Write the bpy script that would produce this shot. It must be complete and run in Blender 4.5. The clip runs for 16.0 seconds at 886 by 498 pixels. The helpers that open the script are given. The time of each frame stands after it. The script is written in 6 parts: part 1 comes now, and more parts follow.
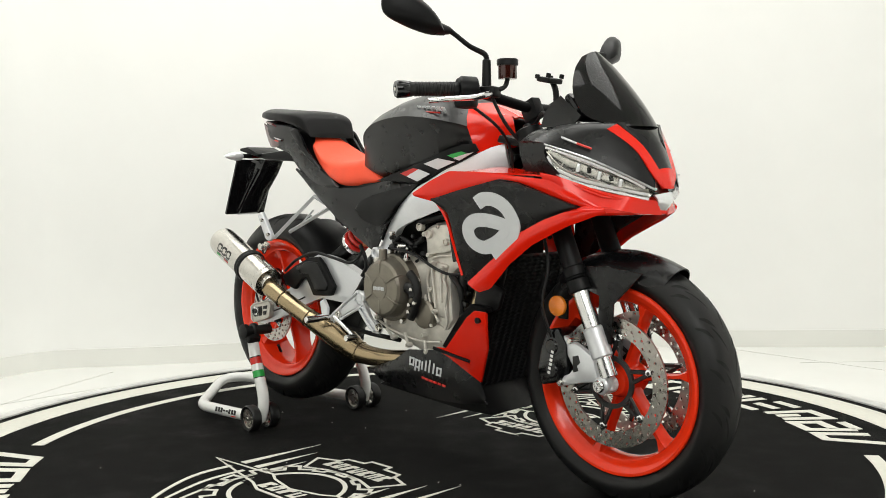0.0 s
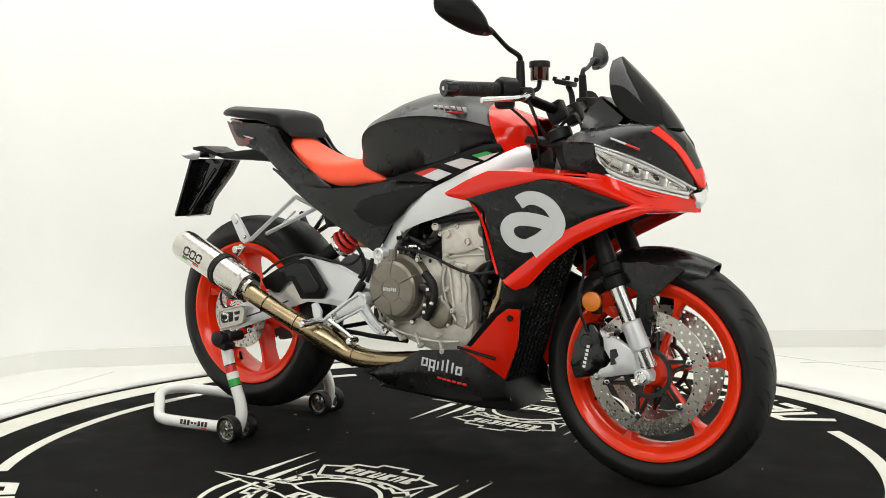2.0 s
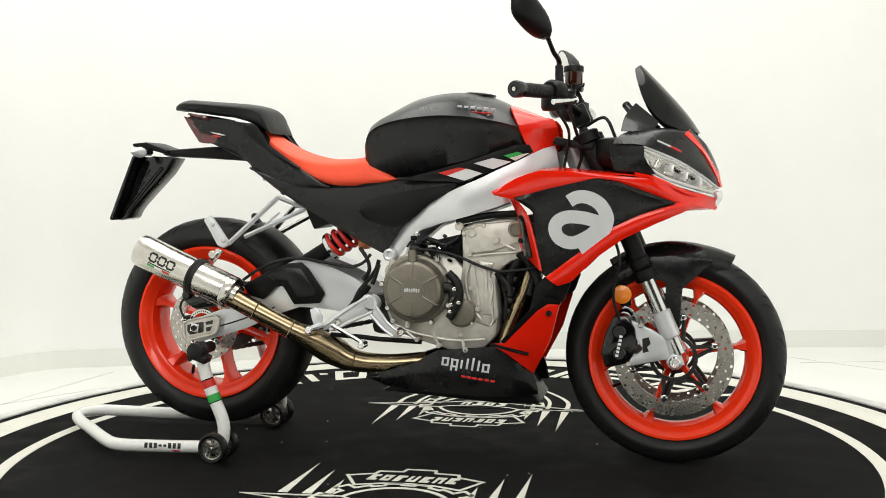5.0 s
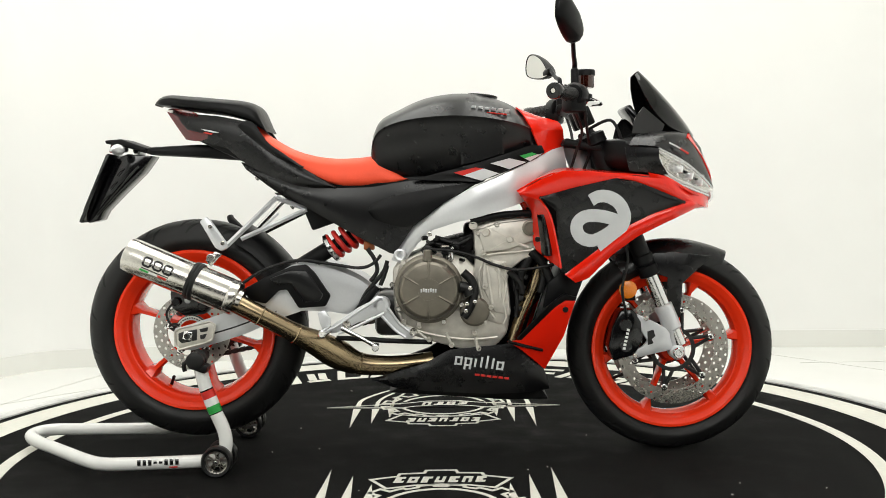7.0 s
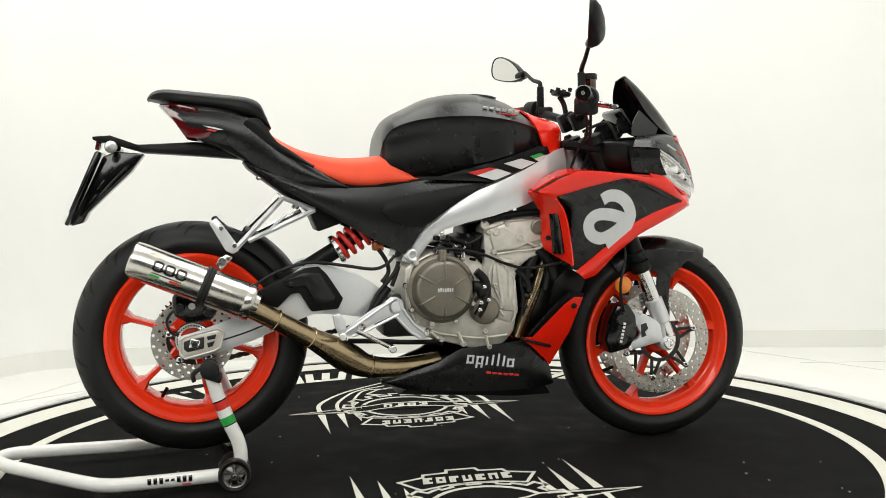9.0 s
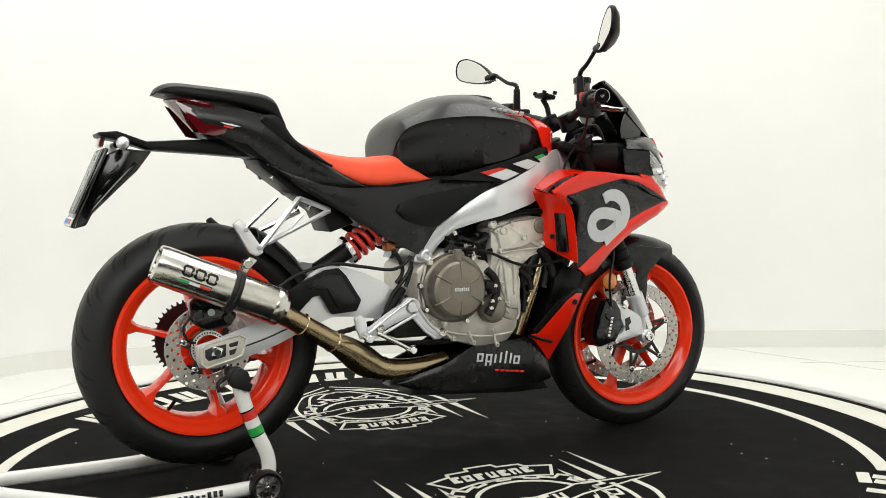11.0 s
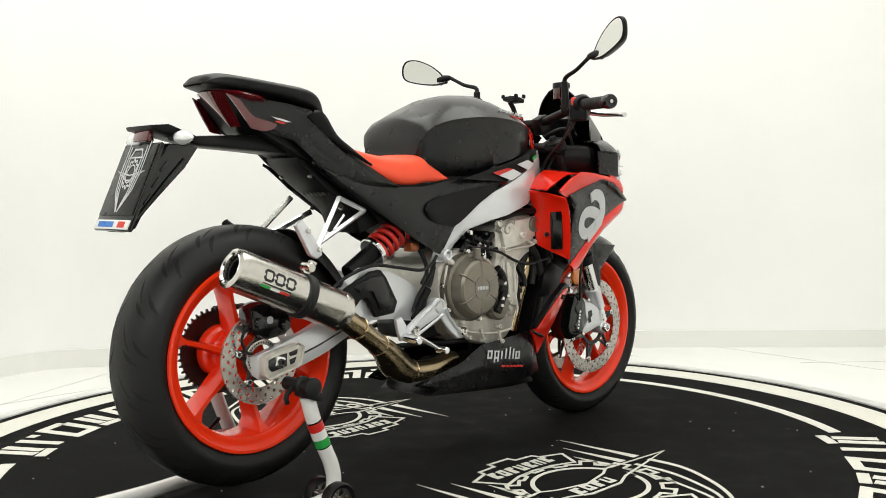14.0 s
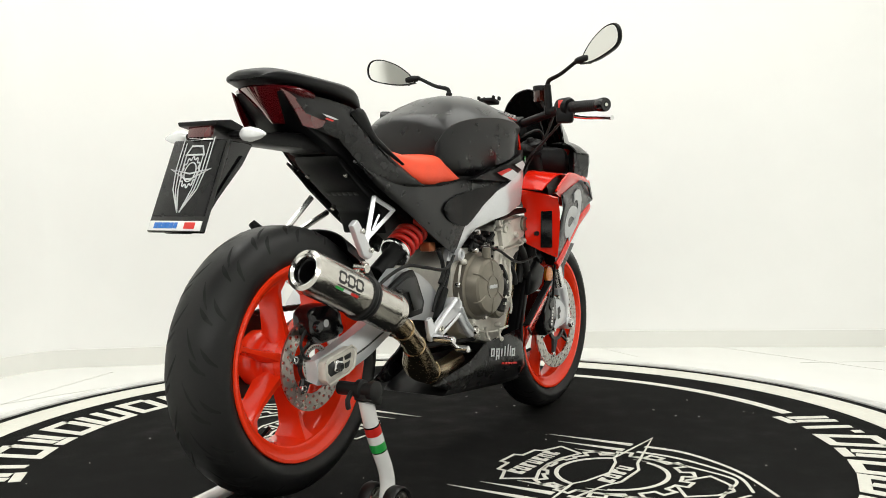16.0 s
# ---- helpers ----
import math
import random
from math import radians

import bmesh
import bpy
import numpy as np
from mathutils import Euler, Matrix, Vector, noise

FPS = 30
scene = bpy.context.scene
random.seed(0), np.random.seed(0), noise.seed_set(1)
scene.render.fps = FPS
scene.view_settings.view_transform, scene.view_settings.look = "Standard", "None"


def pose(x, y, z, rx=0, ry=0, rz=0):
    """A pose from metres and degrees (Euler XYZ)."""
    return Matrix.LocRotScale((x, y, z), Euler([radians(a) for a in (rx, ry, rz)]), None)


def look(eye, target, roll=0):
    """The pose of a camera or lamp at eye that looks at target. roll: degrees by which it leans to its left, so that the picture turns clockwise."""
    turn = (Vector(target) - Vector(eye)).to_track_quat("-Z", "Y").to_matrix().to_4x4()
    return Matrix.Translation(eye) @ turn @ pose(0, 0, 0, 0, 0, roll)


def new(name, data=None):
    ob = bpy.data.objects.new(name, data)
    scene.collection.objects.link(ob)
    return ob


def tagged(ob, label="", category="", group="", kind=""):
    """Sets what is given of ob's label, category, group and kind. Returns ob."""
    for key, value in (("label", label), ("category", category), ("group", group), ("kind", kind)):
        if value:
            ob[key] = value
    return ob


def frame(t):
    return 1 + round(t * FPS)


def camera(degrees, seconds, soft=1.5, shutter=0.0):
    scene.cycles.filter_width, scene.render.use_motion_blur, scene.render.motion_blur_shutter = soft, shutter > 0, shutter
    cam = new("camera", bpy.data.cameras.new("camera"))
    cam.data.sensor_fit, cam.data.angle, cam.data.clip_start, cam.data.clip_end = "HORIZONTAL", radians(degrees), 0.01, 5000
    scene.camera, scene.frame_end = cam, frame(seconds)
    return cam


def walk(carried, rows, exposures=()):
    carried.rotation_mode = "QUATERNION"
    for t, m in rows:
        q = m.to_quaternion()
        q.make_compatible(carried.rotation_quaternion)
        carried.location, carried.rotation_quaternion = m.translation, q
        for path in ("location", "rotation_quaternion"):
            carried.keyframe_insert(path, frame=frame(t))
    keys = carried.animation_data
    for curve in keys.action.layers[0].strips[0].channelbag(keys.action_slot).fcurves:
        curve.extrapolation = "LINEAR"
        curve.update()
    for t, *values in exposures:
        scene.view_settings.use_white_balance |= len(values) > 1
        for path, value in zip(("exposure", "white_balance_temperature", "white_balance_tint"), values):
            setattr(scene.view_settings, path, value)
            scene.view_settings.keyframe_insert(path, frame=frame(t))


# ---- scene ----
# ---- camera: stands still on a tripod ----
EYE = pose(0.0, -2.892, 0.769, 86.43, 0, -0.465) @ Matrix.Rotation(radians(-0.81), 4, "Z")      # the tripod head leans a little
cam = camera(47.94, 16.0, soft=0.9)
walk(cam, [(0, EYE), (16, EYE)], exposures=[(0, -0.13), (1.5, -0.12), (2.0, -0.05), (16, -0.04)])

# ---- world and lights ----
world = bpy.data.worlds.new("studio_world")
world.use_nodes = True
world.node_tree.nodes["Background"].inputs[0].default_value = (1, 1, 0.97, 1)
world.node_tree.nodes["Background"].inputs[1].default_value = 0.3
scene.world = world


def area(x, y, z, target, sx, sy, watts, colour=(0.985, 0.985, 0.940)):
    lamp = bpy.data.lights.new("softbox_light", "AREA")
    lamp.shape, lamp.size, lamp.size_y, lamp.energy, lamp.color = "RECTANGLE", sx, sy, watts, colour
    ob = new("softbox_light", lamp)
    ob.matrix_basis = look((x, y, z), target)
    return ob


area(-0.85, 0.1, 3.1, (-0.85, 0.1, 0), 1.4, 2.6, 40)
area(0.95, 0.1, 3.1, (0.95, 0.1, 0), 1.4, 2.6, 40)
area(0.0, -4.4, 2.6, (0, 0.6, 0.5), 4.2, 1.2, 80)


# ---- materials ----
def mat(name, col, rough=0.5, metal=0.0, vary=0.12, scale=40.0, bump=0.0, bscale=300.0, coat=0.0, spec=0.5):
    """Principled surface with two scales of variation in colour and gloss, and fine relief."""
    m = bpy.data.materials.new(name)
    m.use_nodes = True
    nt = m.node_tree
    b = nt.nodes["Principled BSDF"]
    tc = nt.nodes.new("ShaderNodeTexCoord")
    fine = nt.nodes.new("ShaderNodeTexNoise")
    fine.inputs["Scale"].default_value, fine.inputs["Detail"].default_value = scale, 6
    big = nt.nodes.new("ShaderNodeTexNoise")
    big.inputs["Scale"].default_value, big.inputs["Detail"].default_value = max(scale / 12, 1.2), 3
    nt.links.new(tc.outputs["Object"], fine.inputs["Vector"])
    nt.links.new(tc.outputs["Object"], big.inputs["Vector"])
    add = nt.nodes.new("ShaderNodeMath")
    add.operation = "ADD"
    nt.links.new(fine.outputs["Fac"], add.inputs[0])
    nt.links.new(big.outputs["Fac"], add.inputs[1])
    ramp = nt.nodes.new("ShaderNodeMapRange")
    ramp.inputs[1].default_value, ramp.inputs[2].default_value = 0.7, 1.3
    ramp.inputs[3].default_value, ramp.inputs[4].default_value = 1 - vary, 1 + vary
    nt.links.new(add.outputs[0], ramp.inputs[0])
    mul = nt.nodes.new("ShaderNodeVectorMath")
    mul.operation = "SCALE"
    mul.inputs[0].default_value = col
    nt.links.new(ramp.outputs[0], mul.inputs["Scale"])
    nt.links.new(mul.outputs[0], b.inputs["Base Color"])
    rr = nt.nodes.new("ShaderNodeMapRange")
    rr.inputs[1].default_value, rr.inputs[2].default_value = 0.7, 1.3
    rr.inputs[3].default_value, rr.inputs[4].default_value = max(rough * (1 - vary), 0.02), min(rough * (1 + vary) + 0.01, 1)
    nt.links.new(add.outputs[0], rr.inputs[0])
    nt.links.new(rr.outputs[0], b.inputs["Roughness"])
    b.inputs["Metallic"].default_value = metal
    b.inputs["Specular IOR Level"].default_value = spec
    b.inputs["Coat Weight"].default_value = coat
    b.inputs["Coat Roughness"].default_value = 0.06
    if bump:
        n2 = nt.nodes.new("ShaderNodeTexNoise")
        n2.inputs["Scale"].default_value, n2.inputs["Detail"].default_value = bscale, 3
        nt.links.new(tc.outputs["Object"], n2.inputs["Vector"])
        bn = nt.nodes.new("ShaderNodeBump")
        bn.inputs["Strength"].default_value, bn.inputs["Distance"].default_value = bump, 0.001
        nt.links.new(n2.outputs["Fac"], bn.inputs["Height"])
        nt.links.new(bn.outputs[0], b.inputs["Normal"])
    return m


def glass(name, col, rough=0.02, ior=1.45, weight=1.0):
    m = mat(name, col, rough, vary=0.02)
    b = m.node_tree.nodes["Principled BSDF"]
    b.inputs["Transmission Weight"].default_value = weight
    b.inputs["IOR"].default_value = ior
    return m


M_WALL = mat("white_wall_paint", (0.87, 0.87, 0.85), 0.75, vary=0.012, scale=6, bump=0.05, bscale=120)
M_BASE = mat("baseboard_tile", (0.80, 0.80, 0.76), 0.35, vary=0.02, scale=5)
M_FLOOR = mat("white_floor_tile", (0.84, 0.84, 0.81), 0.16, vary=0.02, scale=4)
M_JOINT = mat("grey_joint", (0.55, 0.55, 0.52), 0.7, vary=0.05)
M_RIM = mat("scuffed_metal_edge", (0.62, 0.62, 0.6), 0.5, vary=0.35, scale=9)
M_CARPET = mat("black_carpet", (0.0095, 0.0095, 0.0092), 1.0, vary=0.5, scale=9, bump=0.5, bscale=900, spec=0.02)
M_PRINT = mat("off_white_print", (0.70, 0.69, 0.62), 0.85, vary=0.06, scale=60, bump=0.3, bscale=900)
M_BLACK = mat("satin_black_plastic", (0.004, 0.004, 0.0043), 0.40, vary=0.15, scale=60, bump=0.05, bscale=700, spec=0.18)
M_MATT = mat("matt_black_paint", (0.0045, 0.0045, 0.005), 0.27, vary=0.0, scale=30, spec=0.36)
M_GLOSS = mat("gloss_black_plastic", (0.005, 0.005, 0.0055), 0.10, vary=0.05)
M_RUBBER = mat("tyre_rubber", (0.007, 0.007, 0.007), 0.48, vary=0.25, scale=30, bump=0.15, bscale=500, spec=0.32)
M_GROOVE = mat("tread_groove_dark", (0.003, 0.003, 0.003), 0.9, vary=0.1)
M_RED = mat("gloss_red_paint", (0.80, 0.016, 0.004), 0.12, vary=0.03, scale=20, spec=0.5)
M_WHEEL = mat("orange_red_wheel_paint", (0.92, 0.040, 0.008), 0.14, vary=0.04, scale=25, spec=0.45)
M_SEAT = mat("red_orange_vinyl", (0.92, 0.085, 0.030), 0.55, vary=0.05, scale=30, bump=0.25, bscale=1200)
M_SILVER = mat("satin_silver_paint", (0.68, 0.69, 0.71), 0.30, metal=0.5, vary=0.025, scale=160)
M_CAST = mat("cast_aluminium", (0.66, 0.63, 0.57), 0.38, metal=0.4, vary=0.16, scale=45, bump=0.25, bscale=350)
M_BRONZE = mat("bronze_grey_engine_paint", (0.21, 0.19, 0.155), 0.36, metal=0.7, vary=0.1, scale=60, bump=0.1, bscale=500)
M_STEEL = mat("brushed_steel", (0.62, 0.60, 0.56), 0.22, metal=1.0, vary=0.12, scale=60)
M_DISC = mat("brake_disc_steel", (0.44, 0.42, 0.39), 0.28, metal=1.0, vary=0.15, scale=90)
M_CHROME = mat("polished_aluminium", (0.75, 0.75, 0.75), 0.16, metal=1.0, vary=0.05)
M_PIPE = mat("heat_tinted_steel", (0.40, 0.31, 0.19), 0.25, metal=1.0, vary=0.14, scale=5)
M_DARKMETAL = mat("dark_steel", (0.05, 0.05, 0.05), 0.4, metal=0.8, vary=0.2)
M_WHITE = mat("white_gloss_paint", (0.80, 0.80, 0.78), 0.25, vary=0.03, coat=0.3)
M_LOGO = mat("silver_grey_decal", (0.60, 0.61, 0.62), 0.4, vary=0.04)
M_DECALRED = mat("red_decal", (0.62, 0.02, 0.012), 0.4, vary=0.04)
M_GREEN = mat("green_decal", (0.02, 0.36, 0.06), 0.4, vary=0.04)
M_BLUE = mat("blue_decal", (0.02, 0.16, 0.55), 0.4, vary=0.04)
M_AMBER = mat("amber_reflector", (0.80, 0.22, 0.01), 0.25, vary=0.1, scale=300, bump=0.6, bscale=500, coat=0.6)
M_TAIL = mat("dark_red_lens", (0.09, 0.003, 0.005), 0.08, vary=0.1, coat=1.0)
M_SPRING = mat("red_spring_paint", (0.62, 0.02, 0.012), 0.3, vary=0.08, coat=0.4)
M_TINT = mat("dark_tinted_acrylic", (0.004, 0.004, 0.004), 0.05, vary=0.03, spec=0.25)
M_LENS = bpy.data.materials.new("clear_headlight_lens")
M_LENS.use_nodes = True
_n = M_LENS.node_tree
_n.nodes.clear()
_o, _m, _t, _g, _f = [_n.nodes.new("ShaderNode" + k) for k in ("OutputMaterial", "MixShader", "BsdfTransparent", "BsdfGlossy", "LayerWeight")]
_t.inputs[0].default_value, _g.inputs["Roughness"].default_value, _f.inputs[0].default_value = (0.99, 0.99, 0.99, 1), 0.03, 0.12
for a, b in ((_f.outputs[1], _m.inputs[0]), (_t.outputs[0], _m.inputs[1]), (_g.outputs[0], _m.inputs[2]), (_m.outputs[0], _o.inputs[0])):
    _n.links.new(a, b)
M_REFL = mat("headlight_reflector", (0.86, 0.87, 0.88), 0.12, metal=0.45, vary=0.08, scale=70)
M_FLUID = mat("brown_fluid_cup", (0.035, 0.006, 0.003), 0.1, vary=0.1, coat=0.6)
M_MIRROR = mat("mirror_glass", (0.66, 0.66, 0.63), 0.015, metal=1.0, vary=0.0)
M_COPPER = mat("copper_fitting", (0.36, 0.12, 0.05), 0.35, metal=0.8, vary=0.15)


# ---- mesh helpers ----
def B():
    return bmesh.new()


def merge(bm, tmp, m=None):
    if m is not None:
        bmesh.ops.transform(tmp, matrix=m, verts=tmp.verts)
    me = bpy.data.meshes.new("tmp")
    tmp.to_mesh(me)
    bm.from_mesh(me)
    bpy.data.meshes.remove(me)
    tmp.free()
    return bm


def crom(pts, n):
    """Points along a smooth curve through pts, n per span."""
    P = [Vector(q) for q in pts]
    out = []
    for i in range(len(P) - 1):
        a, b, c, d = P[max(i - 1, 0)], P[i], P[i + 1], P[min(i + 2, len(P) - 1)]
        for k in range(n):
            t = k / n
            out.append(0.5 * (2 * b + (c - a) * t + (2 * a - 5 * b + 4 * c - d) * t * t + (3 * b - a - 3 * c + d) * t ** 3))
    return out + [P[-1]]


def loft(bm, rings, cap=True, closed=True):
    rows = [[bm.verts.new(q) for q in r] for r in rings]
    n = len(rows[0])
    for a, b in zip(rows, rows[1:]):
        for i in range(n if closed else n - 1):
            j = (i + 1) % n
            bm.faces.new((a[i], a[j], b[j], b[i]))
    if cap and closed:
        bm.faces.new(rows[0][::-1])
        bm.faces.new(rows[-1])
    return bm


def frame_of(d):
    d = Vector(d).normalized()
    u = d.cross(Vector((0, 1, 0)) if abs(d.y) < 0.9 else Vector((1, 0, 0))).normalized()
    return u, d.cross(u).normalized()


def tube(bm, pts, r, n=10, smooth=6, cap=True):
    """A round pipe along a smooth curve; r: one radius or one per point."""
    rs = r if isinstance(r, (list, tuple)) else [r] * len(pts)
    P = crom([(*q, rr) for q, rr in zip(pts, rs)], smooth) if len(pts) > 2 and smooth > 1 else [Vector((*q, rr)) for q, rr in zip(pts, rs)]
    C = [Vector(q[:3]) for q in P]
    rings, u = [], None
    for i, c in enumerate(C):
        d = (C[min(i + 1, len(C) - 1)] - C[max(i - 1, 0)]).normalized()
        u = frame_of(d)[0] if u is None else (u - d * u.dot(d)).normalized()
        v = d.cross(u)
        rings.append([c + (u * math.cos(k * math.tau / n) + v * math.sin(k * math.tau / n)) * P[i][3] for k in range(n)])
    return loft(bm, rings, cap)


def lathe(bm, prof, c, d, n=32, closed=False, a0=0.0):
    """Turn (radius, offset) points round the axis d through c."""
    u, v = frame_of(d)
    d, c = Vector(d).normalized(), Vector(c)
    rows = []
    for k in range(n):
        a = a0 + k * math.tau / n
        w = u * math.cos(a) + v * math.sin(a)
        rows.append([bm.verts.new(c + w * max(r, 1e-4) + d * o) for r, o in prof])
    m = len(prof)
    for k in range(n):
        a, b = rows[k], rows[(k + 1) % n]
        for i in range(m if closed else m - 1):
            j = (i + 1) % m
            bm.faces.new((a[i], a[j], b[j], b[i]))
    if not closed:
        for i in (0, m - 1):
            bm.faces.new([r[i] for r in rows][::(1 if i == 0 else -1)])
    return bm


def cyl(bm, a, b, r, r2=None, n=16, bev=0.0):
    a, b = Vector(a), Vector(b)
    L, r2 = (b - a).length, r if r2 is None else r2
    e = min(bev, L / 3, r / 2)
    prof = [(r - e, 0), (r, e), (r2, L - e), (r2 - e, L)] if e else [(r, 0), (r2, L)]
    return lathe(bm, prof, a, b - a, n)


def box(bm, x, y, z, sx, sy, sz, bev=0.003, ry=0.0, rz=0.0, rx=0.0):
    t = bmesh.new()
    bmesh.ops.create_cube(t, size=1, matrix=Matrix.Diagonal((sx, sy, sz, 1)))
    if bev:
        bmesh.ops.bevel(t, geom=t.edges, offset=bev, segments=2, affect="EDGES", profile=0.5)
    return merge(bm, t, pose(x, y, z, rx, ry, rz))


def plate(bm, prof, y0, y1, bev=0.0, warp=None):
    """An outline in x and z, made solid from y0 to y1, with rounded edges."""
    t = bmesh.new()
    f = t.faces.new([t.verts.new((x, y0, z)) for x, z in prof])
    e = bmesh.ops.extrude_face_region(t, geom=[f])
    bmesh.ops.translate(t, vec=(0, y1 - y0, 0), verts=[q for q in e["geom"] if isinstance(q, bmesh.types.BMVert)])
    bmesh.ops.recalc_face_normals(t, faces=t.faces)
    if bev:
        bmesh.ops.bevel(t, geom=[g for g in t.edges if g.calc_face_angle(0) > 0.5], offset=bev, segments=2, affect="EDGES", profile=0.5, clamp_overlap=True)
    if warp:
        bmesh.ops.triangulate(t, faces=[f for f in t.faces if len(f.verts) > 4])
        for v in t.verts:
            v.co = Vector(warp(*v.co))
    return merge(bm, t)


def resample(line, n):
    P = [Vector(q) for q in line]
    L = [0]
    for a, b in zip(P, P[1:]):
        L.append(L[-1] + (b - a).length)
    out = []
    for k in range(n):
        s = L[-1] * k / (n - 1)
        i = max(j for j in range(len(P) - 1) if L[j] <= s + 1e-9)
        f = (s - L[i]) / max(L[i + 1] - L[i], 1e-9)
        out.append(P[i].lerp(P[i + 1], min(f, 1)))
    return out


def strip(bm, top, bot, y, thick=0.004, rows=6, bulge=0.0, n=28, smooth=True):
    """A panel between an upper and a lower edge in x and z; y: its depth, a number or a function of x and z; crowned by bulge."""
    sm = lambda q: crom([(a, b, 0) for a, b in q], 5) if smooth and len(q) > 2 else q
    T, U = resample([q[:2] for q in sm(top)], n), resample([q[:2] for q in sm(bot)], n)
    yf = y if callable(y) else (lambda a, b: y)
    t = bmesh.new()
    G = []
    for a, b in zip(T, U):
        col = []
        for k in range(rows):
            v = k / (rows - 1)
            q = a.lerp(b, v)
            w = 1 - (2 * v - 1) ** 2
            yy = yf(q[0], q[1])
            col.append(t.verts.new((q[0], yy + math.copysign(bulge * w, yy), q[1])))
        G.append(col)
    for a, b in zip(G, G[1:]):
        for k in range(rows - 1):
            t.faces.new((a[k], a[k + 1], b[k + 1], b[k]))
    bmesh.ops.recalc_face_normals(t, faces=t.faces)
    bmesh.ops.solidify(t, geom=t.faces[:], thickness=thick)
    return merge(bm, t)


def skin(bm, rows, n=5, m=5, thick=0.004):
    """A smooth sheet through rows of points in space, with thickness."""
    R = [crom(r, m) for r in rows]
    cols = [crom([r[i] for r in R], n) for i in range(len(R[0]))]
    t = bmesh.new()
    V = [[t.verts.new(q) for q in c] for c in cols]
    for a, b in zip(V, V[1:]):
        for k in range(len(a) - 1):
            t.faces.new((a[k], a[k + 1], b[k + 1], b[k]))
    bmesh.ops.remove_doubles(t, verts=t.verts, dist=1e-5)
    bmesh.ops.recalc_face_normals(t, faces=t.faces)
    bmesh.ops.solidify(t, geom=t.faces[:], thickness=thick)
    return merge(bm, t)


def body(bm, stations, n=5, m=4):
    """A closed form, alike on both sides: stations (x, half outline from the top middle to the bottom middle as (y, z))."""
    K = len(stations[0][1])
    lines = [crom([(x, h[k][0], h[k][1]) for x, h in stations], n) for k in range(K)]
    rings = []
    for i in range(len(lines[0])):
        half = crom([lines[k][i] for k in range(K)], m)
        ring = [Vector((q.x, -max(q.y, 0), q.z)) for q in half] + [Vector((q.x, max(q.y, 0), q.z)) for q in half[-2:0:-1]]
        rings.append(ring)
    return loft(bm, rings)


def finish(name, bm, material, angle=38):
    bmesh.ops.remove_doubles(bm, verts=bm.verts, dist=1e-6)
    bmesh.ops.recalc_face_normals(bm, faces=bm.faces)
    me = bpy.data.meshes.new(name)
    bm.to_mesh(me)
    bm.free()
    for q in me.polygons:
        q.use_smooth = True
    me.set_sharp_from_angle(angle=radians(angle))
    me.materials.append(material)
    return me


def part(name, bm, material, parent, label="", angle=38, mirror=False):
    """Links bm as one mesh under parent; mirror: the same again on the other side."""
    me = finish(name, bm, material, angle)
    ob = new(name, me)
    ob.parent = parent
    if label:
        ob["label"] = label
    if mirror:
        tw = bmesh.new()
        tw.from_mesh(me)
        bmesh.ops.scale(tw, vec=(1, -1, 1), verts=tw.verts)
        part(name, tw, material, parent, label, angle)
    return ob


def empty(name, parent=None):
    ob = new(name)
    ob.parent = parent
    return ob


# ---- the room ----
WALL = [(-2.4, -4.9), (-2.4, -1.6), (-2.25, -0.2), (-2.08, 0.65), (-1.892, 1.11), (-1.787, 1.318), (-1.66, 1.442), (-1.308, 1.496), (-0.886, 1.582), (-0.316, 1.69), (0.295, 1.759), (0.873, 1.771), (1.40, 1.734), (2.087, 1.68), (2.95, 1.62)]


def wall_strip(name, line, z0, z1, out, material, label):
    """A standing sheet along a plan line, out metres thick to its far side."""
    P = [Vector((*q, 0)) for q in line]
    ring = []
    for i, q in enumerate(P):
        d = (P[min(i + 1, len(P) - 1)] - P[max(i - 1, 0)]).normalized()
        nrm = Vector((-d.y, d.x, 0))
        ring.append((q, q + nrm * out))
    bm = B()
    loft(bm, [[a + Vector((0, 0, z0)), a + Vector((0, 0, z1)), b + Vector((0, 0, z1)), b + Vector((0, 0, z0))] for a, b in ring])
    return tagged(new(name, finish(name, bm, material, 60)), label, "wall", kind="structure")


curve_line = [q[:2] for q in crom([(*q, 0) for q in WALL], 5)]
wall_strip("wall_north", curve_line, -0.02, 3.2, 0.12, M_WALL, "smooth white painted studio wall curving at one end")
tagged(wall_strip("baseboard", curve_line, -0.02, 0.08, -0.012, M_BASE, "low pale tile baseboard along the white wall"), category="baseboard")
for nm, line in (("wall_east", [(2.9, 1.75), (2.9, -5.0)]), ("wall_south", [(2.9, -4.9), (-2.4, -4.9)])):
    wall_strip(nm, line, -0.02, 3.2, 0.12, M_WALL, "plain white painted studio wall")
bm = B()
box(bm, 0.3, -1.5, 3.26, 5.6, 7.2, 0.12, 0)
tagged(new("ceiling", finish("ceiling", bm, M_WALL)), "plain white studio ceiling", "ceiling", kind="structure")

# ---- floor of large white tiles with a round pit for the turntable ----
PIT = 1.615


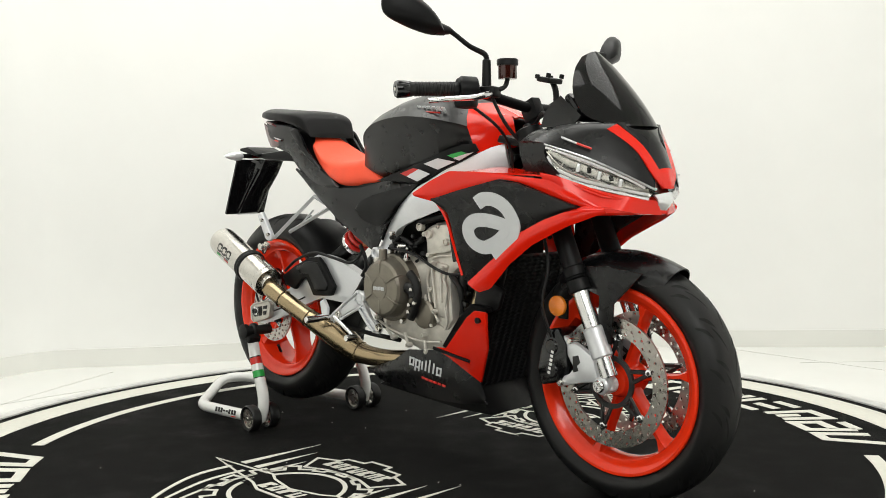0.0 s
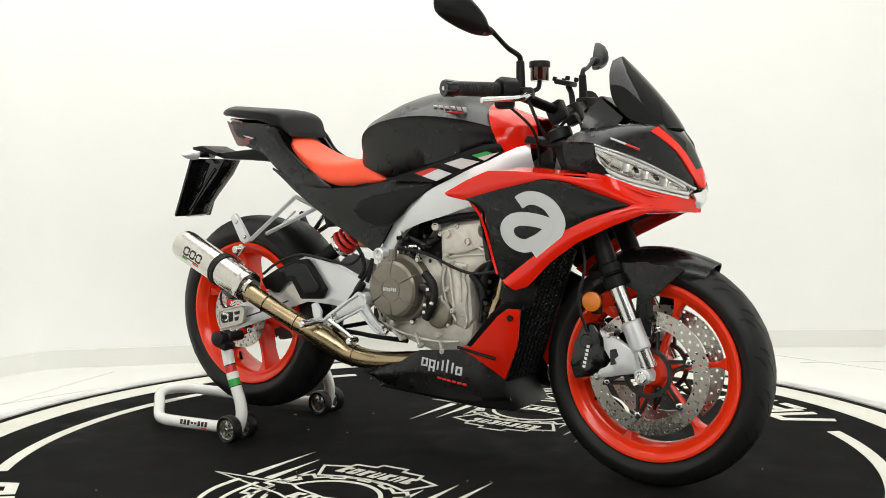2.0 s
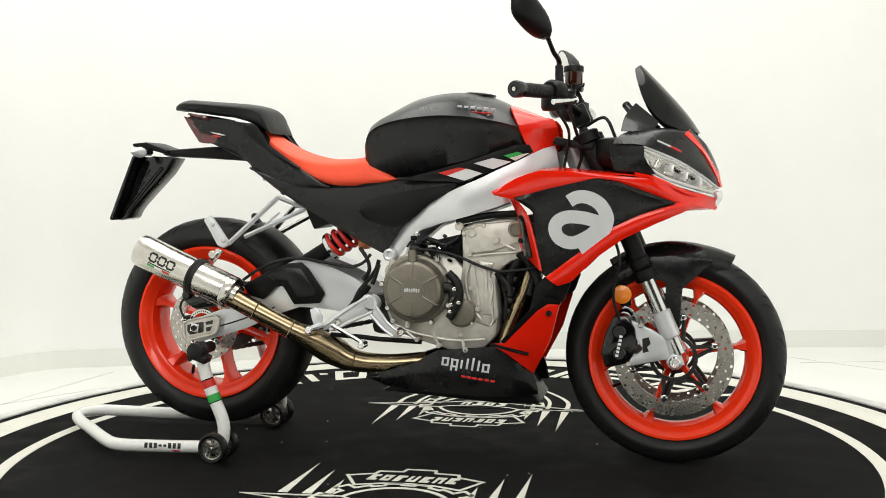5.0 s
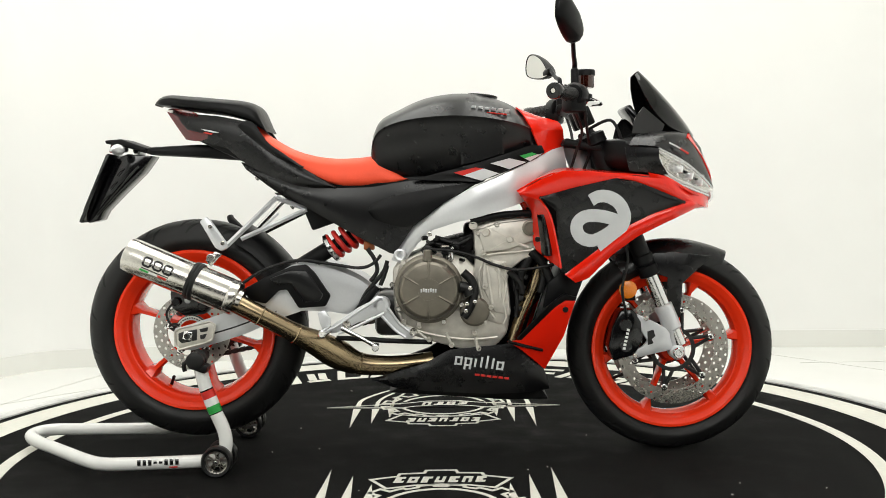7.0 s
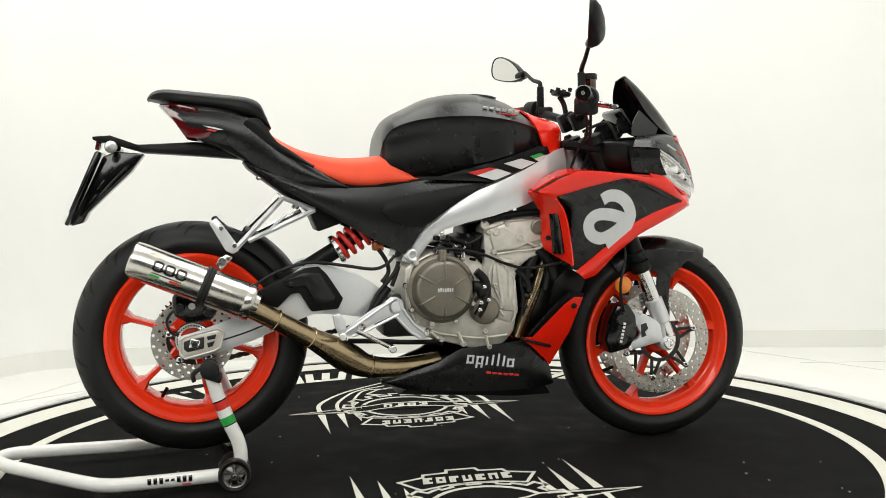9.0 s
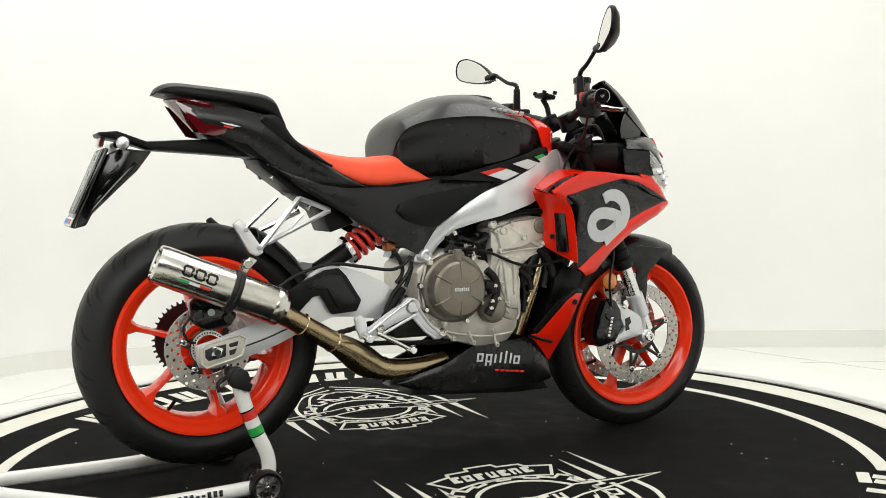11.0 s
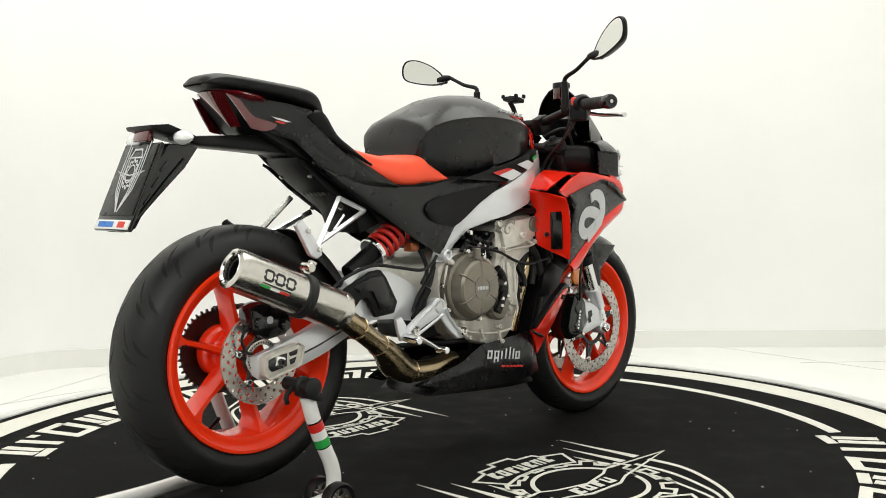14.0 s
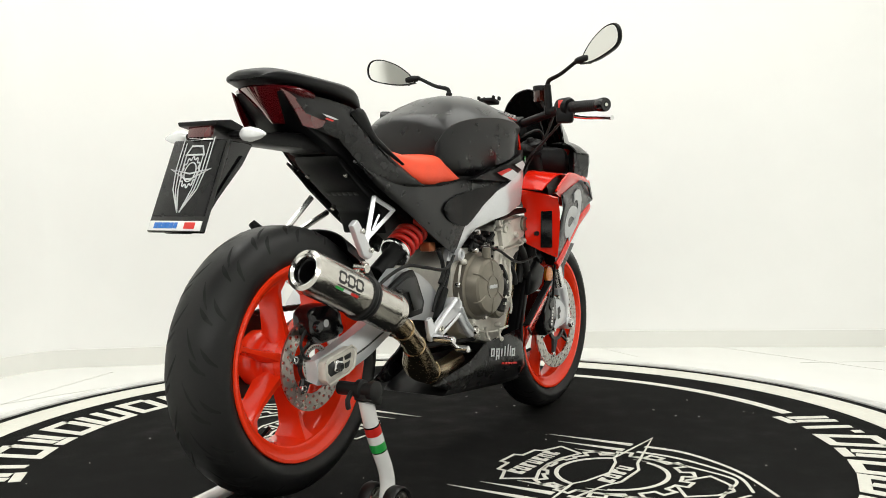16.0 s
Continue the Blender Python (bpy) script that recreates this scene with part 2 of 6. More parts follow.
def floor_piece():
    bm = B()
    n = 96
    inner = [(PIT * math.cos(k * math.tau / n), PIT * math.sin(k * math.tau / n)) for k in range(n)]
    outer = []
    for x, y in inner:
        s = 1e9
        for v, lo, hi in ((x, -2.6, 3.1), (y, -5.1, 2.1)):
            if abs(v) > 1e-6:
                s = min(s, (hi if v > 0 else lo) / v)
        outer.append((x * s, y * s))
    outer_full = outer
    loft(bm, [[(x, y, -0.03) for x, y in inner], [(x, y, 0) for x, y in inner], [(x, y, 0) for x, y in outer_full], [(x, y, -0.03) for x, y in outer_full]], cap=False)
    return bm


floor = tagged(new("floor", finish("floor", floor_piece(), M_FLOOR)), "glossy white tile floor with thin joints", "floor", kind="structure")
bm = B()
for (x0, y0), (x1, y1) in (((1.25, 1.82), (1.9, 1.0)), ((-1.38, 1.34), (-1.62, 0.62)), ((1.55, 1.30), (2.6, 1.30)), ((-1.95, 0.35), (-1.3, 1.0)) , ((0.75, 1.82), (0.9, 1.5))):
    d = Vector((x1 - x0, y1 - y0, 0)).normalized()
    box(bm, (x0 + x1) / 2, (y0 + y1) / 2, 0.0004, math.dist((x0, y0), (x1, y1)), 0.003, 0.0012, 0, rz=math.degrees(math.atan2(d.y, d.x)))
tagged(new("floor_joint", finish("floor_joint", bm, M_JOINT)), "thin grey joints between the white floor tiles", "joint", kind="structure")
bm = B()
lathe(bm, [(1.564, -0.02), (1.564, 0.002), (1.612, 0.002), (1.612, -0.02)], (0, 0, 0), (0, 0, 1), 128, closed=True)
tagged(new("turntable_trim", finish("turntable_trim", bm, M_RIM)), "scuffed pale metal edging ring let into the floor", "edging", kind="structure")
bm = B()
box(bm, 0.3, -1.5, -0.16, 5.8, 7.4, 0.08, 0)
tagged(new("subfloor", finish("subfloor", bm, M_JOINT)), "grey concrete slab under the tile floor", "slab", kind="structure")

# black cloth behind the camera, seen in the mirrors; spread wall-wide to darken reflections
bm = B()
rings = []
for k in range(61):
    x = -2.15 + 4.9 * k / 60
    y = -4.80 + 0.035 * math.sin(k * 0.9) + 0.015 * math.sin(k * 2.3)
    rings.append([(x, y, 0.0), (x, y, 2.4), (x, y - 0.012, 2.4), (x, y - 0.012, 0.0)])
loft(bm, rings)
tagged(new("backdrop_cloth", finish("backdrop_cloth", bm, M_CARPET, 60)), "black studio cloth hanging in soft folds by the wall", "cloth")

# ---- turntable with printed carpet ----
turntable = tagged(empty("turntable"), "round turntable with black carpet and off-white printed rings and emblems", "turntable")
CX, CY = 0.0, 0.0


def disc_part(name, r, z0, z1, material, label=""):
    bm = B()
    lathe(bm, [(r, z0), (r, z1)], (CX * (r < 1.59), CY * (r < 1.59), 0), (0, 0, 1), 128)
    return part(name, bm, material, turntable, label)


disc_part("platform", 1.560, -0.06, -0.006, M_DARKMETAL, "dark steel turntable deck")
carpet = disc_part("carpet", 1.553, -0.006, 0.0, M_CARPET, "black woven carpet disc with pale lint specks")


def flat(bm, pts, z=0.0012, m=None):
    """A thin printed shape."""
    t = bmesh.new()
    f = t.faces.new([t.verts.new((*q, z)) for q in pts])
    e = bmesh.ops.extrude_face_region(t, geom=[f])
    bmesh.ops.translate(t, vec=(0, 0, -z), verts=[q for q in e["geom"] if isinstance(q, bmesh.types.BMVert)])
    return merge(bm, t, m)


def band(bm, r0, r1, a0, a1, z=0.0012, n=64):
    """A printed arc between two radii and two angles in degrees."""
    full = a1 - a0 >= 359.9
    rings = []
    for k in range(n + (0 if full else 1)):
        a = radians(a0 + (a1 - a0) * k / n)
        c, s = math.cos(a), math.sin(a)
        rings.append([(CX + r0 * c, CY + r0 * s, 0.0), (CX + r0 * c, CY + r0 * s, z), (CX + r1 * c, CY + r1 * s, z), (CX + r1 * c, CY + r1 * s, 0.0)])
    if full:
        rings.append(rings[0])
    return loft(bm, rings, cap=not full)


part("printed_ring", band(B(), 1.397, 1.516, 0, 360, n=160), M_PRINT, turntable, "wide off-white ring near the carpet edge")
for a0, a1 in ((-39.6, 39.6), (139.5, 221.5)):
    part("printed_arc", band(B(), 1.204, 1.244, a0, a1), M_PRINT, turntable, "narrow off-white arc")


def stroke(bm, pts, w, m=None, close=False, w2=None, z=0.0012):
    """A printed line of width w through 2D points, mitred."""
    P = [Vector((*q, 0)) for q in pts]
    n = len(P)
    L, R = [], []
    for i, q in enumerate(P):
        a = P[i - 1] if (i or close) else P[i]
        b = P[(i + 1) % n] if (i < n - 1 or close) else P[i]
        d0 = (q - a).normalized() if (q - a).length > 1e-9 else (b - q).normalized()
        d1 = (b - q).normalized() if (b - q).length > 1e-9 else d0
        nrm = Vector((-(d0 + d1).y, (d0 + d1).x, 0)).normalized()
        k = 1 / max(nrm.dot(Vector((-d0.y, d0.x, 0))), 0.5)
        ww = w if w2 is None else w + (w2 - w) * i / (n - 1)
        L.append(q + nrm * ww / 2 * k)
        R.append(q - nrm * ww / 2 * k)
    t = bmesh.new()
    rings = [[(a.x, a.y, 0), (a.x, a.y, z), (b.x, b.y, z), (b.x, b.y, 0)] for a, b in zip(L, R)]
    if close:
        rings.append(rings[0])
    loft(t, rings, cap=not close)
    return merge(bm, t, m)


# the ring mark as plain slanted block figures, one block per character
FIGURES = [
    [[(0, 0), (0.25, 1), (0.9, 1), (0.9, 0)]],
    [[(0, 0.05), (0, 1), (0.9, 1), (0.9, 0.45), (0.1, 0.45)], [(0.05, 0), (0.9, 0)]],
    [[(0, 1), (0, 0), (0.9, 0), (0.9, 1)], [(0.45, 0.95), (0.45, 0.45)]],
    [[(0, 1), (0.9, 1)], [(0, 0.5), (0.9, 0.5)], [(0, 0), (0.9, 0)]],
    [[(0, 0), (0, 1)], [(0.45, 0), (0.45, 1)], [(0.9, 0), (0.9, 1)]],
    [[(0, 1), (0.95, 1)], [(0.25, 0.85), (0.25, 0)], [(0.7, 0.85), (0.7, 0)]],
    [[(0, 0.05), (0, 1), (0.9, 1), (0.9, 0), (0.02, 0)]],
    [[(0, 0), (0, 1), (1, 1), (1, 0)], [(0.5, 0.9), (0.5, 0)]],
    [[(0.3, 0), (0.3, 0.2)]],
    [[(0.4, 0), (0.4, 1)]],
]
MARK = (0, 1, 2, 3, 4, 5, 6, 7, 6, 5, 6, 8, 9, 5)


def ring_word(start, end):
    r0, r1 = 1.148, 1.326
    width = {9: 0.45, 8: 0.35, 7: 1.3, 5: 0.95}
    unit = (end - start) / sum(width.get(ch, 1.05) for ch in MARK)
    a0 = start - unit
    step = unit
    for i, ch in enumerate(MARK):
        a0, step = a0 + step, unit * width.get(ch, 1.05)
        bm = B()
        for line in FIGURES[ch]:
            q = []
            for u, v in line:
                a = radians(a0 + (u * 0.72 + 0.12 + (v - 0.5) * 0.22) * step)
                r = r1 - 0.014 - (r1 - r0 - 0.028) * v
                q.append((CX + r * math.cos(a), CY + r * math.sin(a)))
            stroke(bm, q, 0.032)
        part("block_figure", bm, M_PRINT, turntable)


ring_word(-134.5, -40.5)
ring_word(45.5, 136.5)


def word_bars(bm, x0, x1, y0, y1, n, m, gap=0.28, slant=0.15):
    """A small unreadable word: a row of block figures with a slot in each."""
    w = (x1 - x0) / n
    h = y1 - y0
    for i in range(n):
        a, b = x0 + i * w, x0 + (i + 1 - gap) * w
        s = slant * h
        k = h * 0.3
        if i % 3 != 2:
            flat(bm, [(a, y0), (b, y0), (b + s * 0.3, y0 + k), (a + s * 0.3, y0 + k)], m=m)
        if i % 4 != 3:
            flat(bm, [(a + s * 0.7, y1 - k), (b + s * 0.7, y1 - k), (b + s, y1), (a + s, y1)], m=m)
        for u in ((0.0, 0.66) if i % 2 else (0.0, 0.35)):
            p0 = a + (b - a) * u
            flat(bm, [(p0, y0), (p0 + (b - a) * 0.32, y0), (p0 + (b - a) * 0.32 + s, y1), (p0 + s, y1)], 0.0010, m=m)


def emblem(m, name_parent, mark, s=1.0, z=None):
    """Emblem of a toothed ring, a banner, a long blade and curved stripes; its top is +v."""
    bm = B()
    ban = [(-0.185, 0.235), (-0.115, 0.262), (-0.11, 0.285), (-0.045, 0.29), (-0.04, 0.315), (0.04, 0.315), (0.045, 0.29), (0.11, 0.285), (0.115, 0.262), (0.185, 0.235), (0.14, 0.155), (0.07, 0.18), (0, 0.187), (-0.07, 0.18), (-0.14, 0.155)]
    stroke(bm, ban, 0.009, m, close=True)
    word_bars(bm, -0.125, 0.125, 0.205, 0.255, 7, m)
    ring = [(0.148 * math.cos(a), 0.148 * math.sin(a)) for a in np.linspace(0, math.tau, 40, endpoint=False)]
    stroke(bm, ring, 0.012, m, close=True)
    teeth = []
    for k in range(14):
        for f, r in ((0.0, 0.183), (0.24, 0.183), (0.27, 0.216), (0.70, 0.216), (0.73, 0.183)):
            a = (k + f) * math.tau / 14 + math.pi / 2 - 0.5 * math.tau / 14
            if not (math.sin(a) > 0.80 and r > 0.2):
                teeth.append((r * math.cos(a), r * math.sin(a)))
            else:
                teeth.append((0.172 * math.cos(a), 0.172 * math.sin(a)))
    stroke(bm, teeth, 0.010, m, close=True)
    part(mark, bm, M_PRINT, name_parent)
    bm = B()
    flat(bm, [(-0.145, -0.045), (0.145, -0.045), (0.16, 0.05), (-0.16, 0.05)], 0.0016, m)
    part("blade_ground", bm, M_CARPET, name_parent)
    bm = B()
    blade = [(-0.40, 0.035), (-0.14, 0.052), (-0.10, 0.030), (0, 0.006), (0.10, 0.030), (0.14, 0.052), (0.40, 0.035), (0.12, -0.026), (0.06, -0.052), (-0.06, -0.052), (-0.12, -0.026)]
    stroke(bm, blade, 0.008, m, close=True, z=0.0021)
    word_bars(bm, -0.088, 0.082, -0.036, 0.008, 4, m @ Matrix.Translation((0, 0, 0.001)))
    part("blade", bm, M_PRINT, name_parent)
    bm = B()
    for sx in (-1, 1):
        for k, (u, v0) in enumerate(((0.30, 0.33), (0.235, 0.27), (0.18, 0.19))):
            flat(bm, [(sx * (u + 0.013), 0.06), (sx * u, v0), (sx * (u - 0.013), 0.06)], 0.0012, m)
            low = [(u, 0.02), (u - 0.005, -0.08), (u * 0.84, -0.18), (u * 0.55, -0.30), (0.012, -0.43 + 0.06 * k)]
            stroke(bm, [(sx * q.x, q.y) for q in crom([(a, b, 0) for a, b in low], 5)], 0.017 - 0.003 * k, m, w2=0.008)
    for sx in (-1, 1):
        stroke(bm, [(sx * 0.03, -0.19), (sx * 0.10, -0.235), (sx * 0.05, -0.30), (0, -0.325)], 0.009, m)
    part("stripes", bm, M_PRINT, name_parent)


emblem(pose(0.011, -0.542, 0, 0, 0, 0), turntable, "toothed_ring")
emblem(pose(0.014, 0.594, 0, 0, 0, 180), turntable, "toothed_ring")
bm = B()
rnd = random.Random(4)
for k in range(40):
    a, r = rnd.uniform(0, math.tau), 1.15 * math.sqrt(rnd.random())
    box(bm, r * math.cos(a), r * math.sin(a), 0.001, rnd.uniform(0.002, 0.007), 0.0016, 0.0016, 0, rz=rnd.uniform(0, 180))
tagged(part("lint", bm, M_PRINT, turntable, "pale lint specks"), kind="stuff")

# ================= the motorcycle =================
bike = tagged(empty("motorcycle"), "matt black, red and silver sports motorcycle on a white stand", "motorcycle")
FX, FZ, RX, RZ = 0.690, 0.300, -0.690, 0.357


# ---- wheels ----
def hole_ring(bm, c, r0, r1, rows, count, hr, y0, y1, wave=0.0, twist=0.0):
    """A brake disc: a flat ring pierced by rows of round holes."""
    cx, cz = c
    edges = np.linspace(r0, r1, rows + 1)
    at = lambda r, a, y: (cx + r * math.cos(a), y, cz + r * math.sin(a))
    for k in range(count):
        for j in range(rows):
            ra, rb = edges[j], edges[j + 1]
            sh = twist * j
            a0, a1 = (k + sh) * math.tau / count, (k + 1 + sh) * math.tau / count
            am, rm = (a0 + a1) / 2, (ra + rb) / 2
            rim = [(ra, a0), (ra, am), (ra, a1), (rm, a1), (rb, a1), (rb, am), (rb, a0), (rm, a0)]
            hole = []
            for r, a in rim:
                dx, dz = (a - am) * rm, r - rm
                L = math.hypot(dx, dz)
                hole.append((rm + dz / L * hr, am + dx / L * hr / rm))
            ya = [[bm.verts.new(at(r, a, y)) for r, a in ring] for y in (y0, y1) for ring in (rim, hole)]
            for i in range(8):
                n = (i + 1) % 8
                bm.faces.new((ya[0][i], ya[0][n], ya[1][n], ya[1][i]))
                bm.faces.new((ya[2][i], ya[2][n], ya[3][n], ya[3][i]))
                bm.faces.new((ya[1][i], ya[1][n], ya[3][n], ya[3][i]))
                if (j == 0 and i in (0, 1)) or (j == rows - 1 and i in (4, 5)):
                    bm.faces.new((ya[0][i], ya[0][n], ya[2][n], ya[2][i]))
    return bm


def wheel(name, cx, cz, R, tw, w, spoke0, hub_r, spoke_w, label):
    """Rim with tyre, six spokes and hub. R: tyre radius, tw: half tyre width, w: half rim width."""
    o, d = (cx, 0, cz), (0, 1, 0)
    bm = B()
    lip = [(0.233, w), (0.231, w + 0.004), (0.224, w + 0.004), (0.214, w - 0.002), (0.207, w - 0.008), (0.203, w - 0.014), (0.196, w - 0.018), (0.192, w - 0.03), (0.190, w * 0.25)]
    prof = lip + [(r, -a) for r, a in lip[::-1]] + [(0.220, -w + 0.012), (0.207, -w * 0.4), (0.207, w * 0.4), (0.220, w - 0.012)]
    lathe(bm, prof, o, d, 96, closed=True)
    rim = part(name, bm, M_WHEEL, bike, label, 30)
    bm = B()
    tyre = [(0.229, w - 0.004), (0.240, w + 0.003)]
    n = 14
    for k in range(n + 1):
        a = math.radians(8 + 82 * k / n)
        tyre.append((0.250 + (R - 0.250) * math.sin(a) ** 1.15, tw * math.cos(a) ** 0.72 if a < math.pi / 2 - 1e-6 else 0.0))
    tyre[2] = (0.252, tw * 0.975)
    half = tyre[:-1]
    lathe(bm, half + [tyre[-1]] + [(r, -y) for r, y in half[::-1]], o, d, 128, closed=True)
    part("tyre", bm, M_RUBBER, rim, "black road tyre with cut grooves", 60)
    # tread grooves laid along the crown
    bm = B()

    def on_tyre(a, s):
        """A point just above the tread: a round the wheel, s across it from -1 to 1."""
        y = s * tw
        q = max(min(abs(s), 0.97), 0.0)
        ph = math.acos(q ** (1 / 0.72))
        r = 0.250 + (R - 0.250) * math.sin(ph) ** 1.15 + 0.0006
        return Vector((cx + r * math.cos(a), y, cz + r * math.sin(a)))

    cells = 18
    for k in range(cells):
        for sgn in (-1, 1):
            a0 = (k + (0.5 if sgn > 0 else 0)) * math.tau / cells
            for (s0, s1, da, off) in ((0.12, 0.50, 0.20, 0.0), (0.58, 0.90, 0.12, 0.12), (0.32, 0.72, 0.10, 0.20)):
                mid = []
                for i in range(7):
                    f = i / 6
                    mid.append((a0 + off + da * f, sgn * (s0 + (s1 - s0) * f ** 1.3), 0.0085 * math.sin(math.pi * min(max(f, 0.12), 0.9)) + 0.001))
                L, Rr = [], []
                for a, s, wd in mid:
                    L.append(bm.verts.new(on_tyre(a - wd / 2 / R * 1.5, s)))
                    Rr.append(bm.verts.new(on_tyre(a + wd / 2 / R * 1.5, s)))
                for i in range(6):
                    bm.faces.new((L[i], L[i + 1], Rr[i + 1], Rr[i]))
    tagged(part("tread_groove", bm, M_GROOVE, rim), kind="stuff")
    for k in range(6):
        a = radians(spoke0 + 60 * k)
        c, s = math.cos(a), math.sin(a)
        rings = []
        for r, hw, hy in ((hub_r * 0.8, spoke_w * 1.5, w * 0.62), (hub_r * 1.25, spoke_w, w * 0.5), (0.13, spoke_w * 0.72, w * 0.44), (0.17, spoke_w * 0.8, w * 0.5), (0.196, spoke_w * 2.2, w * 0.7)):
            ring = []
            for u, v in ((-1, -0.6), (-0.6, -1), (0.6, -1), (1, -0.6), (1, 0.6), (0.6, 1), (-0.6, 1), (-1, 0.6)):
                ring.append((cx + r * c - u * hw * s, v * hy, cz + r * s + u * hw * c))
            rings.append(ring)
        bm = B()
        loft(bm, rings)
        part("spoke", bm, M_WHEEL, rim, "", 50)
    bm = B()
    lathe(bm, [(0.020, -0.052), (hub_r * 0.8, -0.050), (hub_r, -0.030), (hub_r * 0.85, 0), (hub_r, 0.030), (hub_r * 0.8, 0.050), (0.020, 0.052)], o, d, 40)
    part("hub", bm, M_WHEEL, rim, "", 35)
    bm = B()
    va = radians(spoke0 + 200)
    cyl(bm, (cx + 0.19 * math.cos(va), -0.01, cz + 0.19 * math.sin(va)), (cx + 0.16 * math.cos(va), -0.03, cz + 0.16 * math.sin(va)), 0.005, n=10)
    part("valve", bm, M_BLACK, rim)
    return rim


def disc(rim, cx, cz, y, r0, r1, rows, count, hr, bolts, br, carrier):
    bm = hole_ring(B(), (cx, cz), r0, r1, rows, count, hr, y - 0.0025, y + 0.0025, twist=0.5)
    d = part("brake_disc", bm, M_DISC, rim, "drilled steel brake disc", 30)
    for k in range(bolts):
        a = (k + 0.3) * math.tau / bolts
        for a2 in (a - 0.22, a + 0.22):
            bm = tube(B(), [(cx + carrier * math.cos(a2 * 1.0), y, cz + carrier * math.sin(a2)), (cx + (r0 + 0.004) * math.cos(a), y, cz + (r0 + 0.004) * math.sin(a))], 0.0055, 6, 1)
            part("carrier_arm", bm, M_DARKMETAL, rim)
    bm = B()
    lathe(bm, [(carrier - 0.008, -0.004), (carrier + 0.003, -0.004), (carrier + 0.003, 0.004), (carrier - 0.008, 0.004)], (cx, y, cz), (0, 1, 0), 40, closed=True)
    part("disc_carrier", bm, M_DARKMETAL, rim, "black disc carrier")
    s = math.copysign(1, y)
    for k in range(bolts):
        a = (k + 0.3) * math.tau / bolts
        bm = B()
        p0 = Vector((cx + br * math.cos(a), y - s * 0.004, cz + br * math.sin(a)))
        lathe(bm, [(0.0095, 0), (0.0095, 0.008), (0.007, 0.0095), (0.004, 0.0095), (0.0035, 0.006)], p0, (0, s, 0), 14)
        part("disc_bolt", bm, M_CHROME, rim)
    return d


front = wheel("front_wheel", FX, FZ, 0.300, 0.061, 0.046, 10, 0.042, 0.0085, "orange-red six-spoke front wheel with drilled discs")
for y in (-0.060, 0.060):
    disc(front, FX, FZ, y, 0.120, 0.160, 3, 28, 0.0042, 6, 0.114, 0.062)
rear = wheel("rear_wheel", RX, RZ, 0.318, 0.0845, 0.072, 43, 0.058, 0.0105, "orange-red six-spoke rear wheel on the stand")
disc(rear, RX, RZ, -0.098, 0.070, 0.110, 3, 22, 0.0044, 5, 0.064, 0.045)
bm = B()
prof = []
for k in range(42):
    a = k * math.tau / 42
    prof += [(RX + 0.100 * math.cos(a - 0.035), RZ + 0.100 * math.sin(a - 0.035)), (RX + 0.108 * math.cos(a - 0.014), RZ + 0.108 * math.sin(a - 0.014)), (RX + 0.108 * math.cos(a + 0.014), RZ + 0.108 * math.sin(a + 0.014)), (RX + 0.100 * math.cos(a + 0.035), RZ + 0.100 * math.sin(a + 0.035))]
plate(bm, prof, 0.092, 0.098)
part("sprocket", bm, M_DARKMETAL, rear, "dark toothed rear sprocket")
bm = B()
lathe(bm, [(0.050, 0.010), (0.060, 0.016), (0.068, 0.030), (0.068, 0.074), (0.062, 0.082), (0.050, 0.084)], (RX, 0, RZ), (0, 1, 0), 40)
part("cush_drum", bm, M_WHEEL, rear, "orange-red hub drum")
# tone ring
bm = hole_ring(B(), (RX, RZ), 0.034, 0.046, 1, 36, 0.0022, -0.108, -0.105)
part("sensor_ring", bm, M_STEEL, rear)

# ---- chain on the far side ----
bm = B()
for z0, z1 in ((RZ + 0.105, 0.455), (RZ - 0.105, 0.375)):
    n = 52
    for k in range(n):
        f = (k + 0.5) / n
        x, z = RX + (-0.12 - RX) * f, z0 + (z1 - z0) * f
        ang = math.degrees(math.atan2(z1 - z0, -0.12 - RX))
        for yy in (0.089, 0.101):
            box(bm, x, yy, z, 0.0145, 0.002, 0.014 if k % 2 else 0.011, 0.001, ry=-ang)
        cyl(bm, (x - 0.004, 0.087, z), (x - 0.004, 0.103, z), 0.004, n=8)
tagged(part("chain", bm, M_DARKMETAL, bike, "dark drive chain"), kind="stuff")

